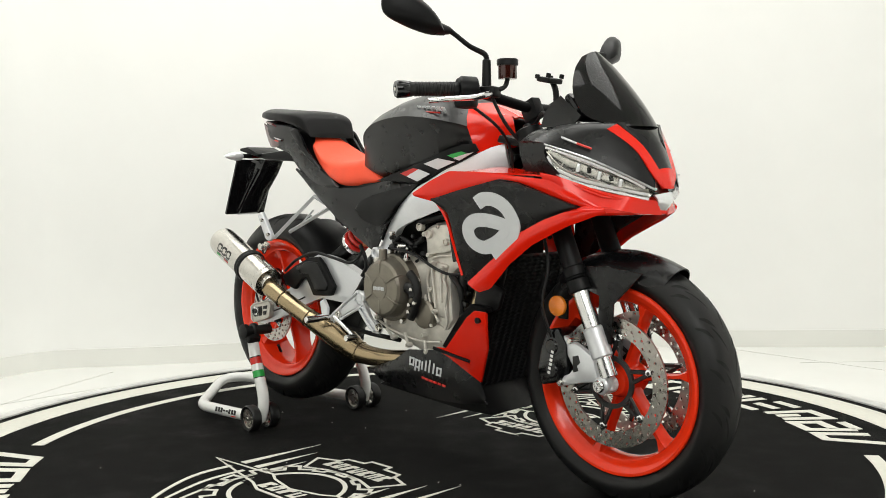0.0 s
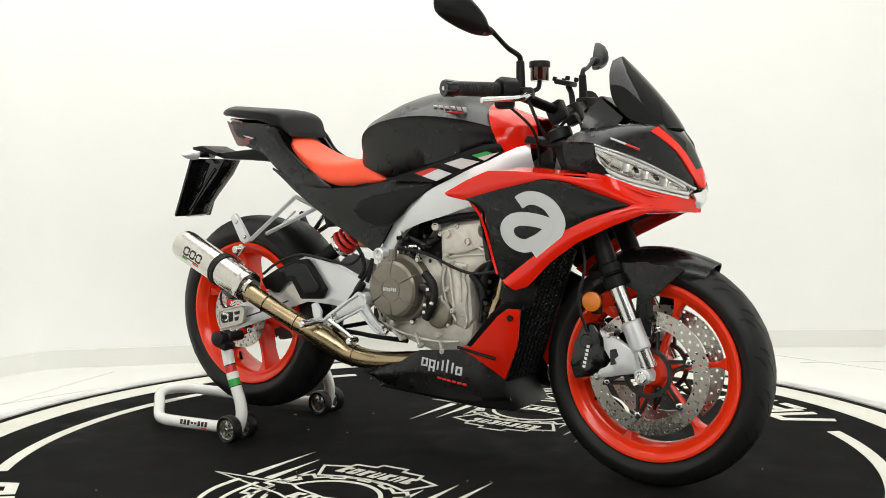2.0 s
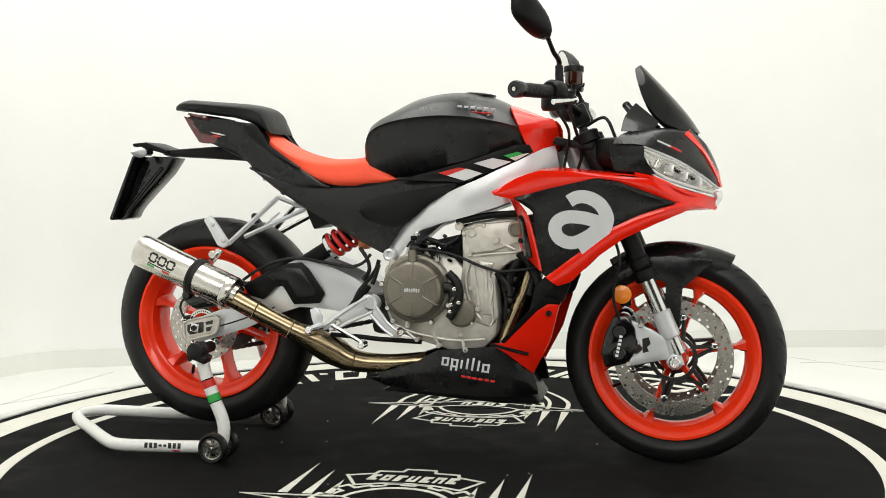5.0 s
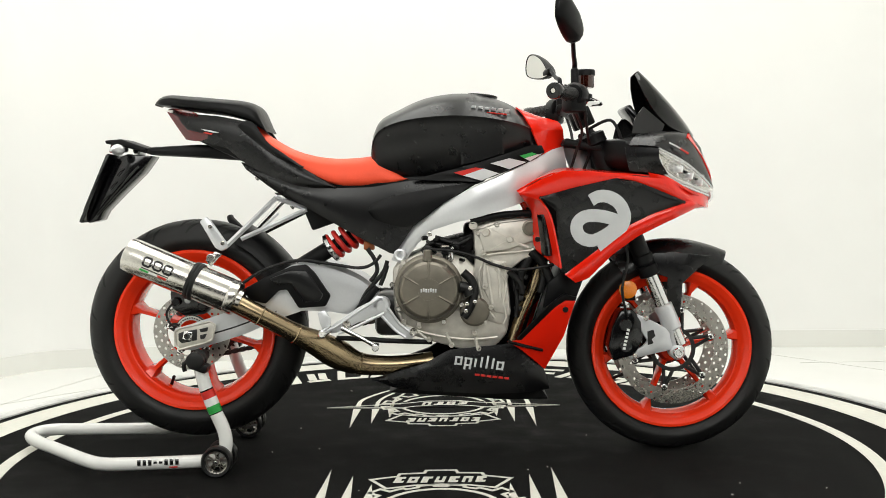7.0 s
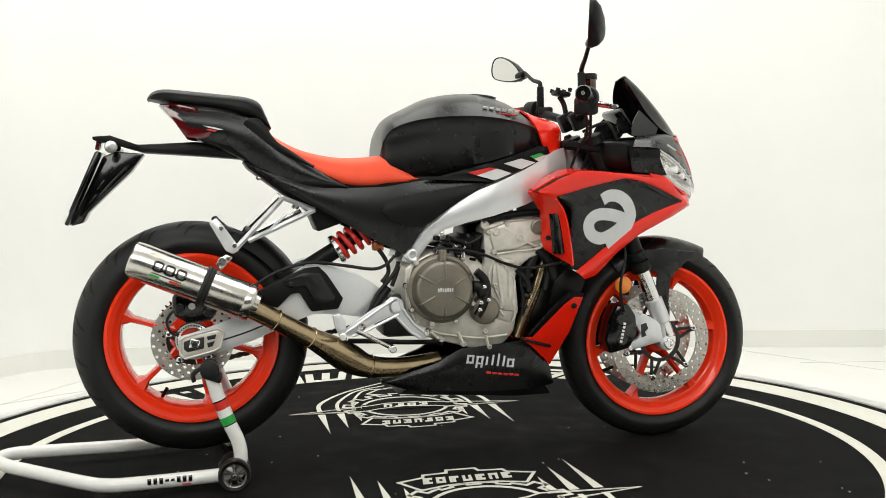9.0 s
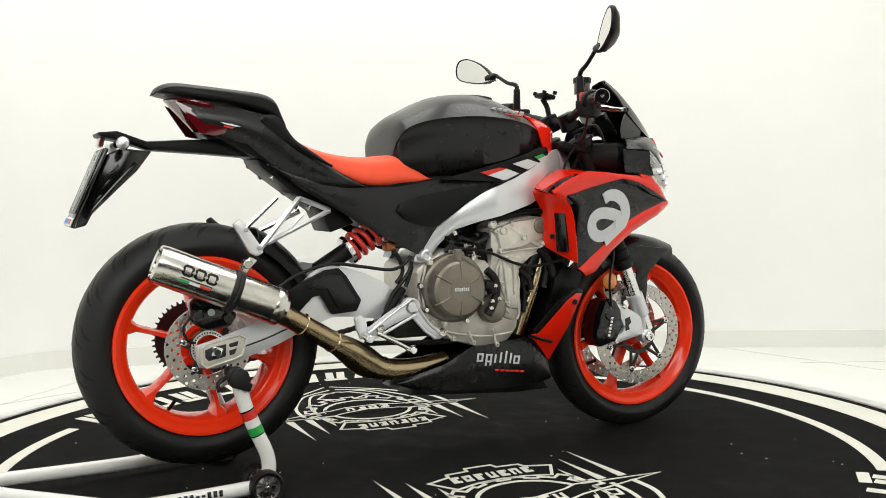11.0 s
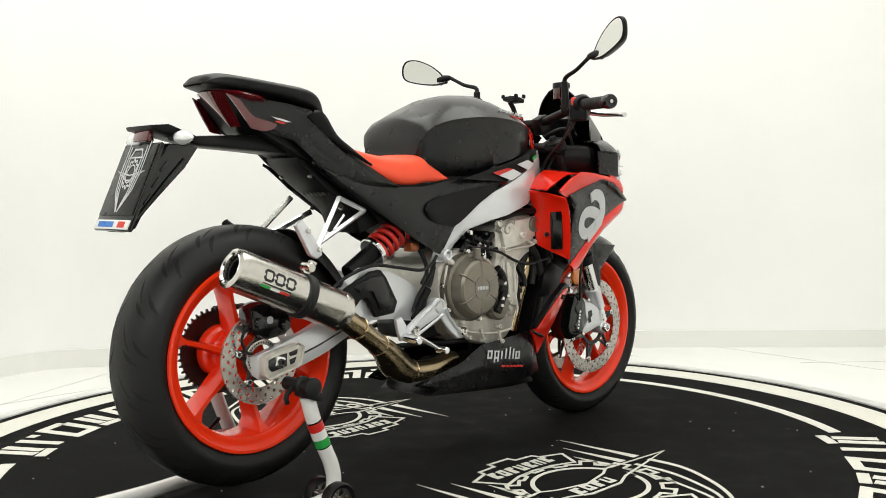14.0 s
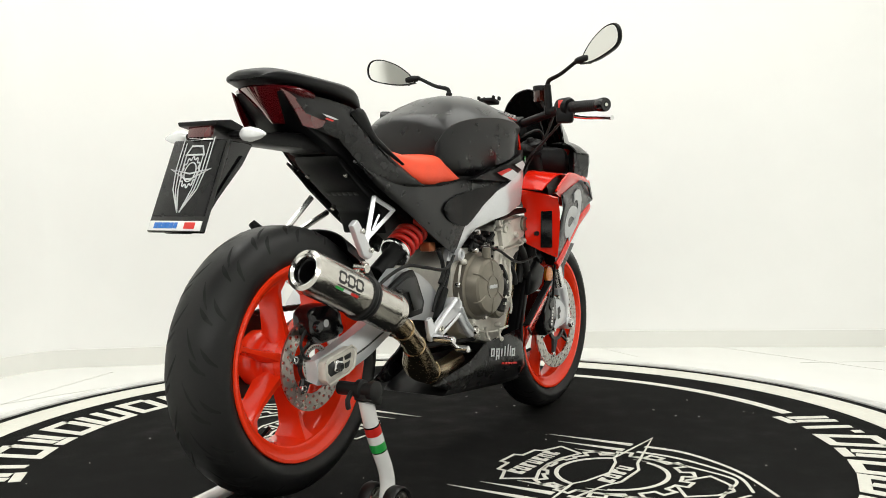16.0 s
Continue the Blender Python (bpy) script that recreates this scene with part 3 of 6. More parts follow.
# ---- fork, axle, calipers, mudguard ----
lean = 0.43          # rearward lean of the fork, metres per metre of height
fork_x = lambda z: 0.680 - (z - 0.37) * lean
for s in (-1, 1):
    leg = empty("fork_leg", bike)
    y = s * 0.105
    P = lambda z: (fork_x(z), y, z)
    bm = B()
    cyl(bm, P(0.315), P(0.530), 0.0222, n=24, bev=0.002)
    part("slider", bm, M_CHROME, leg, "polished silver fork slider")
    bm = B()
    cyl(bm, P(0.515), P(0.545), 0.030, n=24, bev=0.003)
    cyl(bm, P(0.545), P(0.90), 0.0255, n=24, bev=0.003)
    cyl(bm, P(0.55), P(0.575), 0.0285, n=24, bev=0.003)
    part("stanchion", bm, M_BLACK, leg, "black upper fork tube")
    bm = B()
    cyl(bm, P(0.36), P(0.432), 0.0265, 0.0265, n=24, bev=0.004)
    rings = []
    for f, rx_, ry_ in ((0, 0.026, 0.024), (0.35, 0.024, 0.021), (0.7, 0.021, 0.019), (1, 0.024, 0.019)):
        c_ = Vector(P(0.375)).lerp(Vector((FX + 0.006, y, FZ - 0.012)), f)
        rings.append([c_ + Vector((rx_ * math.cos(k * math.tau / 20), ry_ * math.sin(k * math.tau / 20), 0)) for k in range(20)])
    loft(bm, rings)
    cyl(bm, (FX + 0.004, y - 0.024, FZ - 0.003), (FX + 0.004, y + 0.024, FZ - 0.003), 0.0215, n=28, bev=0.004)
    part("axle_clamp", bm, M_SILVER, leg, "cast silver fork foot")
    bm = B()
    web = [(0.577, 0.406), (0.634, 0.381), (0.669, 0.360), (0.681, 0.304), (0.636, 0.295), (0.561, 0.276), (0.548, 0.291), (0.596, 0.313), (0.609, 0.329), (0.597, 0.347), (0.586, 0.364)]
    plate(bm, web, s * 0.106, s * 0.124, 0.003)
    bmh = B()
    plate(bmh, [(0.607, 0.357), (0.624, 0.362), (0.630, 0.344), (0.620, 0.335), (0.625, 0.323), (0.609, 0.318)], s * 0.1235, s * 0.1252, 0)
    part("bracket_recess", bmh, M_DARKMETAL, leg)
    part("caliper_bracket", bm, M_SILVER, leg, "cast silver caliper bracket")
    cal = B()
    plate(cal, [(FX - 0.182, FZ - 0.028), (FX - 0.118, FZ - 0.012), (FX - 0.096, FZ + 0.03), (FX - 0.100, FZ + 0.085), (FX - 0.125, FZ + 0.122), (FX - 0.160, FZ + 0.118), (FX - 0.182, FZ + 0.07), (FX - 0.194, FZ + 0.015)], s * 0.048, s * 0.130, 0.009)
    for dz in (0.015, 0.075):
        cyl(cal, (FX - 0.145, s * 0.12, FZ + dz), (FX - 0.145, s * 0.134, FZ + dz), 0.019, n=20, bev=0.003)
    cal = part("brake_caliper", cal, M_GLOSS, leg, "black radial brake caliper")
    bm = B()
    for k in range(6):
        box(bm, FX - 0.150 + 0.0022 * k, s * 0.1346, FZ + 0.010 + 0.0105 * k, 0.0085, 0.001, 0.0070, 0.0003, ry=10)
    part("lettering_bars", bm, M_WHITE, cal, "white lettering bars")
    bm = B()
    for x, z in ((FX - 0.088, FZ + 0.095), (FX - 0.118, FZ - 0.012)):
        bm = cyl(B(), (x, s * 0.10, z), (x, s * 0.133, z), 0.007, n=12, bev=0.001)
        part("bracket_bolt", bm, M_STEEL, leg)
    bm = B()
    lathe(bm, [(0.006, 0.004), (0.008, 0.011), (0.013, 0.011), (0.0155, 0.008), (0.0155, 0), (0.0155, -0.01)], (FX + 0.004, s * 0.130, FZ - 0.003), (0, s, 0), 24)
    part("axle_nut", bm, M_CHROME, leg, "bright axle nut")
    bm = B()
    rx, rz = (0.547, 0.478)
    lathe(bm, [(0.0255, 0), (0.0255, 0.008), (0.022, 0.0105)], (rx + 0.005, s * 0.112, rz - 0.002), (0, s, 0), 32)
    part("reflector", bm, M_AMBER, leg, "round amber side reflector")
    bm = B()
    box(bm, rx + 0.014, s * 0.104, rz - 0.010, 0.030, 0.008, 0.050, 0.003)
    part("reflector_bracket", bm, M_BLACK, leg)
    for piece in leg.children_recursive:
        piece.data.transform(Matrix.Translation((0, -s * 0.019, 0)))
bm = B()
cyl(bm, (FX, -0.108, FZ), (FX, 0.108, FZ), 0.014, n=16)
part("front_axle", bm, M_STEEL, bike)

# front mudguard: a saddle over the tyre with side blades down to the fork
bm = B()
rows = []
for a in np.linspace(60, 124, 9):
    ca, sa = math.cos(radians(a)), math.sin(radians(a))
    lift = 0.318 + 0.006 * max(0, (72 - a) / 12)
    row = []
    for ph in np.linspace(-100, 100, 11):
        wdt = 0.072 - 0.020 * max(0, (74 - a) / 14)
        rr = lift - 0.060 + 0.060 * math.cos(radians(ph * 0.92))
        row.append((FX + rr * ca, wdt * math.sin(radians(ph * 0.92)), FZ + rr * sa))
    rows.append(row)
skin(bm, rows, 2, 2, 0.003)
guard = part("front_mudguard", bm, M_MATT, bike, "matt black front mudguard")
bm = B()
plate(bm, [(0.607, 0.566), (0.631, 0.579), (0.689, 0.582), (0.722, 0.577), (0.793, 0.570), (0.763, 0.541), (0.728, 0.508), (0.711, 0.492), (0.705, 0.394), (0.663, 0.401), (0.668, 0.509), (0.616, 0.525)], -0.083, -0.077, 0.002)
part("mudguard_blade", bm, M_MATT, guard, "", mirror=True)

# ---- tank ----
def tank_ring(zt, zc, yc, zs, ys, zr, yr, zl, yl, zb):
    """Half outline: crown, shoulder crease, hollow knee recess, lower flank."""
    return [(0, zt), (yc * 0.5, zt - (zt - zc) * 0.22), (yc, zc), ((yc + ys) / 2 + 0.006, (zc + zs) / 2 + 0.004), (ys, zs), (ys - 0.006, zs - 0.010), (0.45 * ys + 0.55 * max(yr, yl) - 0.004, zr), (yl, zl), (yl * 0.7, zb), (0, zb)]


tank = body(B(), [
    (-0.176, tank_ring(0.872, 0.866, 0.060, 0.856, 0.100, 0.842, 0.104, 0.826, 0.100, 0.815)),
    (-0.170, tank_ring(0.925, 0.914, 0.075, 0.892, 0.119, 0.868, 0.119, 0.834, 0.117, 0.812)),
    (-0.150, tank_ring(0.962, 0.950, 0.085, 0.924, 0.136, 0.890, 0.129, 0.828, 0.129, 0.80)),
    (-0.10, tank_ring(0.990, 0.976, 0.095, 0.946, 0.152, 0.905, 0.140, 0.818, 0.140, 0.785)),
    (-0.03, tank_ring(1.022, 1.004, 0.100, 0.958, 0.168, 0.912, 0.146, 0.818, 0.148, 0.785)),
    (0.05, tank_ring(1.037, 1.018, 0.100, 0.963, 0.178, 0.915, 0.152, 0.826, 0.156, 0.79)),
    (0.12, tank_ring(1.036, 1.016, 0.098, 0.960, 0.181, 0.915, 0.160, 0.838, 0.162, 0.81)),
    (0.18, tank_ring(1.022, 1.002, 0.094, 0.952, 0.177, 0.915, 0.163, 0.856, 0.162, 0.825)),
    (0.23, tank_ring(1.000, 0.982, 0.085, 0.942, 0.160, 0.910, 0.152, 0.870, 0.150, 0.84)),
    (0.27, tank_ring(0.970, 0.956, 0.07, 0.930, 0.134, 0.905, 0.13, 0.880, 0.126, 0.86)),
    (0.305, tank_ring(0.935, 0.928, 0.06, 0.912, 0.106, 0.895, 0.112, 0.872, 0.110, 0.858)),
], 6, 1)
tank = part("fuel_tank", tank, M_MATT, bike, "matt black sculpted fuel tank", 52)


def lerp_tab(tab):
    """A function that runs straight between (x, value) pairs."""
    xs, vs = zip(*tab)
    return lambda x, z=0: float(np.interp(x, xs, vs))


def decal(quads, y, material, parent, name, label="", lift=0.0015, mirror=False):
    """Thin printed shapes lying on a side face; y: its depth as a number or a function."""
    bm = B()
    yf = y if callable(y) else (lambda a, b: y)
    for q in quads:
        plate(bm, q, 0.0, 0.0008, 0, warp=lambda x, t, z: (x, yf(x, z) - lift - t, z))
    return part(name, bm, material, parent, label, mirror=mirror)


# red tank front cover, filler, tank lettering
bm = B()
skin(bm, [[(0.304, -0.124, 0.856), (0.345, -0.088, 0.864), (0.374, -0.045, 0.874)],
          [(0.276, -0.134, 0.924), (0.328, -0.100, 0.928), (0.370, -0.055, 0.931)],
          [(0.252, -0.106, 0.973), (0.302, -0.080, 0.966), (0.354, -0.045, 0.956)],
          [(0.238, -0.055, 0.994), (0.295, -0.040, 0.970), (0.345, -0.025, 0.952)],
          [(0.236, 0, 0.999), (0.292, 0, 0.978), (0.342, 0, 0.956)]], 2, 2, 0.005)
part("tank_front_cover", bm, M_RED, bike, "gloss red cover ahead of the tank", 24, mirror=True)
bm = B()
lathe(bm, [(0.045, 0), (0.045, 0.004), (0.038, 0.006), (0.012, 0.006)], (0.14, 0, 1.029), (0.10, 0, 1), 32)
part("filler_cap", bm, M_DARKMETAL, bike, "dark filler cap")
bm = B()
for k in range(6):
    x = 0.112 + 0.0185 * k
    box(bm, x, -0.1515 - 0.0015 * (k < 3), 0.985 - 0.0018 * k, 0.013, 0.0016, 0.014, 0.0005, rx=38, ry=4)
part("tank_lettering_bars", bm, M_LOGO, tank, "silver lettering bars", mirror=True)
bm = B()
box(bm, 0.175, -0.1625, 0.969, 0.055, 0.0016, 0.004, 0.0004, rx=40, ry=5)
part("tank_red_bar", bm, M_DECALRED, tank, mirror=True)

# ---- seats and tail ----
def seat_ring(zt, zb, w, crown=0.004):
    return [(0, zt), (w * 0.55, zt - crown * 0.4), (w * 0.9, zt - crown - 0.006), (w, (zt * 0.6 + zb * 0.4) - 0.004), (w * 0.92, zb), (0, zb)]


bm = body(B(), [
    (-0.800, seat_ring(1.012, 1.006, 0.040)), (-0.786, seat_ring(1.026, 1.003, 0.062)), (-0.755, seat_ring(1.033, 0.999, 0.080)),
    (-0.70, seat_ring(1.029, 0.991, 0.098)), (-0.61, seat_ring(1.021, 0.980, 0.108)), (-0.54, seat_ring(1.014, 0.962, 0.108)),
    (-0.505, seat_ring(1.000, 0.945, 0.102)), (-0.488, seat_ring(0.970, 0.935, 0.094)), (-0.474, seat_ring(0.938, 0.926, 0.086))], 4, 4)
part("pillion_seat", bm, M_BLACK, bike, "black vinyl passenger seat", 60)
bm = body(B(), [
    (-0.510, seat_ring(0.945, 0.925, 0.050)), (-0.475, seat_ring(0.915, 0.885, 0.078)), (-0.41, seat_ring(0.878, 0.838, 0.104)),
    (-0.343, seat_ring(0.858, 0.800, 0.124)), (-0.277, seat_ring(0.850, 0.776, 0.134)), (-0.211, seat_ring(0.852, 0.772, 0.134)),
    (-0.165, seat_ring(0.855, 0.776, 0.130)), (-0.115, seat_ring(0.826, 0.780, 0.129)), (-0.085, seat_ring(0.806, 0.786, 0.128)), (-0.068, seat_ring(0.797, 0.790, 0.122))], 4, 4)
part("rider_seat", bm, M_SEAT, bike, "red-orange vinyl rider seat", 60)

tail_y = lerp_tab([(-0.80, -0.060), (-0.68, -0.088), (-0.5, -0.108), (-0.3, -0.130), (-0.1, -0.132), (0.15, -0.150)])
tail = empty("tail_section", bike)
bm = B()
strip(bm, [(-0.738, 0.980), (-0.606, 0.968), (-0.533, 0.954), (-0.498, 0.930), (-0.459, 0.883), (-0.382, 0.830), (-0.272, 0.770)], [(-0.668, 0.900), (-0.581, 0.877), (-0.523, 0.830), (-0.460, 0.789), (-0.398, 0.770), (-0.335, 0.762), (-0.272, 0.765)], tail_y, 0.006, 8, 0.010, 34, smooth=False)
part("tail_cowl", bm, M_MATT, tail, "matt black tail side cowl", mirror=True)
bm = B()
strip(bm, [(-0.531, 0.953), (-0.503, 0.948), (-0.465, 0.895), (-0.426, 0.867), (-0.364, 0.825)], [(-0.549, 0.939), (-0.522, 0.914), (-0.473, 0.876), (-0.426, 0.848), (-0.364, 0.819)], lambda x, z: tail_y(x) - 0.010, 0.006, 5, 0.006, 20)
part("tail_blade", bm, M_BLACK, tail, "", mirror=True)
bm = B()
strip(bm, [(-0.531, 0.829), (-0.457, 0.801), (-0.380, 0.776), (-0.270, 0.765), (-0.176, 0.767), (-0.074, 0.784), (0.044, 0.796), (0.123, 0.787)], [(-0.519, 0.817), (-0.442, 0.761), (-0.334, 0.698), (-0.209, 0.627), (-0.110, 0.577), (-0.059, 0.655), (0.020, 0.714), (0.125, 0.780)], tail_y, 0.006, 9, 0.008, 44, smooth=False)
cover = part("side_cover", bm, M_MATT, tail, "matt black side cover", mirror=True)
bm = B()
strip(bm, [(-0.181, 0.704), (-0.164, 0.726), (-0.082, 0.749), (0.043, 0.770), (0.110, 0.776)], [(-0.180, 0.698), (-0.158, 0.676), (-0.091, 0.657), (-0.051, 0.666), (0.028, 0.722)], lambda x, z: tail_y(x) - 0.012, 0.012, 6, 0.006, 24)
part("cover_inset", bm, M_BLACK, cover, "raised dark inset panel", mirror=False)
bm = B()
plate(bm, [(-0.748, 0.981), (-0.528, 0.953), (-0.402, 0.834), (-0.210, 0.769), (-0.081, 0.769), (-0.081, 0.745), (-0.114, 0.591), (-0.275, 0.681), (-0.434, 0.770), (-0.529, 0.834), (-0.671, 0.901)], -0.075, 0.075, 0.004)
part("tail_core", bm, M_BLACK, tail)
bm = B()
plate(bm, [(-0.38, 0.815), (-0.20, 0.792), (-0.05, 0.798), (0.06, 0.800), (0.06, 0.742), (-0.20, 0.735), (-0.36, 0.762)], -0.122, 0.122, 0.004)
part("seat_base", bm, M_BLACK, tail, "black base under the rider seat")
decal([[(-0.654, 0.932), (-0.623, 0.927), (-0.601, 0.921), (-0.613, 0.920), (-0.641, 0.926)]], lambda x, z: tail_y(x) - 0.016, M_LOGO, tail, "tail_lettering_bar", "silver lettering bar", mirror=True)
decal([[(-0.641, 0.923), (-0.617, 0.918), (-0.623, 0.915), (-0.646, 0.920)]], lambda x, z: tail_y(x) - 0.017, M_DECALRED, tail, "tail_lettering_bar", "red lettering bar", mirror=True)
# tail lamp: dark red lens wedge wrapped under the seat end
bm = B()
rows = []
for f in np.linspace(0, 1, 5):
    x0, z0 = -0.770 + 0.075 * f, 0.990 - 0.078 * f
    w0 = 0.074 - 0.050 * f
    rows.append([(x0 + 0.10, -w0 - 0.024 + 0.03 * f, z0 - 0.012), (x0 + 0.04, -w0 - 0.010 + 0.01 * f, z0), (x0, 0, z0 + 0.004), (x0 + 0.04, w0 + 0.010 - 0.01 * f, z0), (x0 + 0.10, w0 + 0.024 - 0.03 * f, z0 - 0.012)])
skin(bm, rows, 3, 4, 0.006)
part("tail_lamp", bm, M_TAIL, tail, "dark red tail lamp lens", 60)
bm = B()
strip(bm, [(-0.757, 0.983), (-0.735, 0.974), (-0.690, 0.950), (-0.618, 0.918)], [(-0.700, 0.903), (-0.680, 0.899), (-0.655, 0.899), (-0.620, 0.912)], lambda x, z: tail_y(x) - 0.006, 0.004, 5, 0.003, 16)
part("tail_lamp_side", bm, M_TAIL, tail, "dark red tail lamp side", mirror=True)
# undertail tray
bm = B()
plate(bm, [(-0.552, 0.841), (-0.487, 0.818), (-0.342, 0.745), (-0.277, 0.668), (-0.348, 0.643), (-0.372, 0.701), (-0.472, 0.770), (-0.536, 0.818)], -0.070, 0.070, 0.006)
tray = part("undertail_tray", bm, M_BLACK, tail, "black undertail tray")
bm = B()
for k in range(6):
    box(bm, -0.452 + 0.001 * k, -0.050 + 0.018 * k, 0.748, 0.012, 0.012, 0.002, 0.0004, ry=35)
part("embossed_bars", bm, M_DARKMETAL, tray, "faint embossed lettering bars")
bm = B()
for y in (-0.060, 0.060):
    for x, z in ((-0.50, 0.800), (-0.40, 0.718)):
        cyl(bm, (x, y, z), (x - 0.008, y, z - 0.010), 0.006, n=10, bev=0.001)
tagged(part("tray_screw", bm, M_STEEL, tray), kind="stuff")

# ---- plate carrier ----
carrier = empty("plate_carrier", bike)
bm = B()
plate(bm, [(-0.912, 0.890), (-0.821, 0.883), (-0.680, 0.891), (-0.535, 0.887), (-0.536, 0.844), (-0.681, 0.854), (-0.812, 0.861)], -0.045, 0.045, 0.008)
part("carrier_arm", bm, M_BLACK, carrier, "black carrier arm")
bm = B()
plate(bm, [(-0.942, 0.902), (-0.896, 0.906), (-0.821, 0.880), (-0.828, 0.870), (-0.904, 0.886), (-0.939, 0.893)], -0.058, 0.058, 0.003)
part("carrier_brow", bm, M_BLACK, carrier)
bm = B()
plate(bm, [(-0.917, 0.850), (-0.884, 0.864), (-0.810, 0.858), (-0.846, 0.809), (-0.905, 0.752), (-0.957, 0.700), (-0.972, 0.672), (-1.003, 0.664)], -0.040, 0.040, 0.005)
for f in (0.2, 0.45, 0.7):
    x, z = -0.885 - 0.085 * f, 0.842 - 0.150 * f
    box(bm, x, 0, z, 0.006, 0.086, 0.030, 0.002, ry=40)
for y in (-0.042, 0.042):
    tube(bm, [(-0.850, y, 0.828), (-0.900, y, 0.775), (-0.975, y, 0.690)], 0.005, 8, 2)
part("carrier_body", bm, M_GLOSS, carrier, "black tapering plate bracket")
PT = Matrix.Translation((-0.9215, 0.0, 0.858)) @ pose(0, 0, 0, 0, 23.5, 0)      # plate plane: local z runs up the plate
bm = B()
box(bm, -0.004, 0, -0.103, 0.010, 0.162, 0.212, 0.003)
bmesh.ops.transform(bm, matrix=PT, verts=bm.verts)
part("plate_frame", bm, M_GLOSS, carrier, "black show plate frame")
bm = B()
box(bm, -0.0105, 0, -0.088, 0.003, 0.150, 0.172, 0.001)
bmesh.ops.transform(bm, matrix=PT, verts=bm.verts)
part("show_plate", bm, M_MATT, carrier, "dark plate with a white printed emblem")
bm = B()
box(bm, -0.0105, 0, -0.196, 0.003, 0.152, 0.022, 0.001)
bmesh.ops.transform(bm, matrix=PT, verts=bm.verts)
part("plate_strip", bm, M_WHITE, carrier, "white strip under the plate")
bm = B()
for k in range(6):
    box(bm, -0.0125, 0.054 - 0.0115 * k, -0.196, 0.001, 0.010, 0.013, 0)
bmesh.ops.transform(bm, matrix=PT, verts=bm.verts)
part("blue_bars", bm, M_BLUE, carrier, "blue lettering bars")
bm = B()
box(bm, -0.0125, -0.044, -0.196, 0.001, 0.030, 0.014, 0)
bmesh.ops.transform(bm, matrix=PT, verts=bm.verts)
part("red_bar", bm, M_DECALRED, carrier, "red lettering bar")
bm = B()
tm = PT @ Matrix.Translation((-0.0125, 0, -0.075)) @ Matrix(((0, 0, -1, 0), (-1, 0, 0, 0), (0, 1, 0, 0), (0, 0, 0, 1))) @ Matrix.Diagonal((0.145, 0.20, 1, 1))
bm = B()
stroke(bm, [((0.148 + 0.03 * (k % 4 < 2)) * math.cos(k * math.tau / 48), (0.148 + 0.03 * (k % 4 < 2)) * math.sin(k * math.tau / 48)) for k in range(48)], 0.016, tm, close=True)
part("emblem_line", bm, M_LOGO, carrier, "white emblem line")
bm = B()
stroke(bm, [(0.11 * math.cos(a), 0.11 * math.sin(a)) for a in np.linspace(0, math.tau, 24, endpoint=False)], 0.014, tm, close=True)
part("emblem_line", bm, M_LOGO, carrier, "white emblem line")
bm = B()
stroke(bm, [(-0.40, 0.035), (0, -0.02), (0.40, 0.035), (0.06, -0.08), (-0.06, -0.08)], 0.018, tm, close=True)
part("emblem_line", bm, M_LOGO, carrier, "white emblem line")
bm = B()
stroke(bm, [(-0.18, 0.20), (-0.11, 0.30), (0.11, 0.30), (0.18, 0.20)], 0.02, tm, close=True)
part("emblem_line", bm, M_LOGO, carrier, "white emblem line")
for sx in (-1, 1):
    for u, top in ((0.30, 0.40), (0.235, 0.34), (0.17, 0.22)):
        bm = B()
        stroke(bm, [(sx * u, top), (sx * u, 0.02), (sx * u * 0.8, -0.2), (sx * 0.02, -0.46)], 0.015, tm)
        part("emblem_line", bm, M_LOGO, carrier, "white emblem line")
bm = B()
box(bm, -0.930, 0, 0.880, 0.012, 0.066, 0.026, 0.003, ry=12)
part("rear_reflector", bm, M_TAIL, carrier, "dark red rear reflector")
for s in (-1, 1):
    bm = B()
    cyl(bm, (-0.885, s * 0.045, 0.876), (-0.890, s * 0.085, 0.874), 0.008, n=12)
    ind = part("rear_indicator", bm, M_BLACK, carrier)
    bm = B()
    lathe(bm, [(0.007, -0.002), (0.015, 0.008), (0.0165, 0.025), (0.011, 0.050), (0.003, 0.068)], (-0.889, s * 0.080, 0.874), (-0.05, s, -0.02), 16)
    part("indicator_lens", bm, M_REFL, ind, "clear faceted indicator lens")

# ---- frame spars ----
frame_y = lerp_tab([(-0.12, -0.112), (-0.06, -0.118), (0.02, -0.145), (0.12, -0.170), (0.22, -0.165), (0.30, -0.130), (0.37, -0.085), (0.42, -0.06)])
bm = B()
strip(bm, [(-0.119, 0.562), (-0.108, 0.591), (-0.089, 0.616), (-0.059, 0.660), (-0.017, 0.699), (0.091, 0.758), (0.170, 0.791), (0.264, 0.835), (0.336, 0.873), (0.367, 0.882)], [(-0.080, 0.549), (-0.070, 0.573), (-0.044, 0.609), (-0.004, 0.647), (0.062, 0.669), (0.138, 0.688), (0.233, 0.719), (0.297, 0.746), (0.360, 0.777), (0.379, 0.816)], frame_y, 0.028, 8, 0.005, 40, smooth=False)
part("frame_spar", bm, M_SILVER, bike, "satin silver aluminium frame spar", 50, mirror=True)
bm = B()
px, pz = (-0.094, 0.577)
lathe(bm, [(0.007, 0.004), (0.008, 0.010), (0.013, 0.012), (0.018, 0.008), (0.019, -0.02)], (px, -0.136, pz), (0, -1, 0), 24)
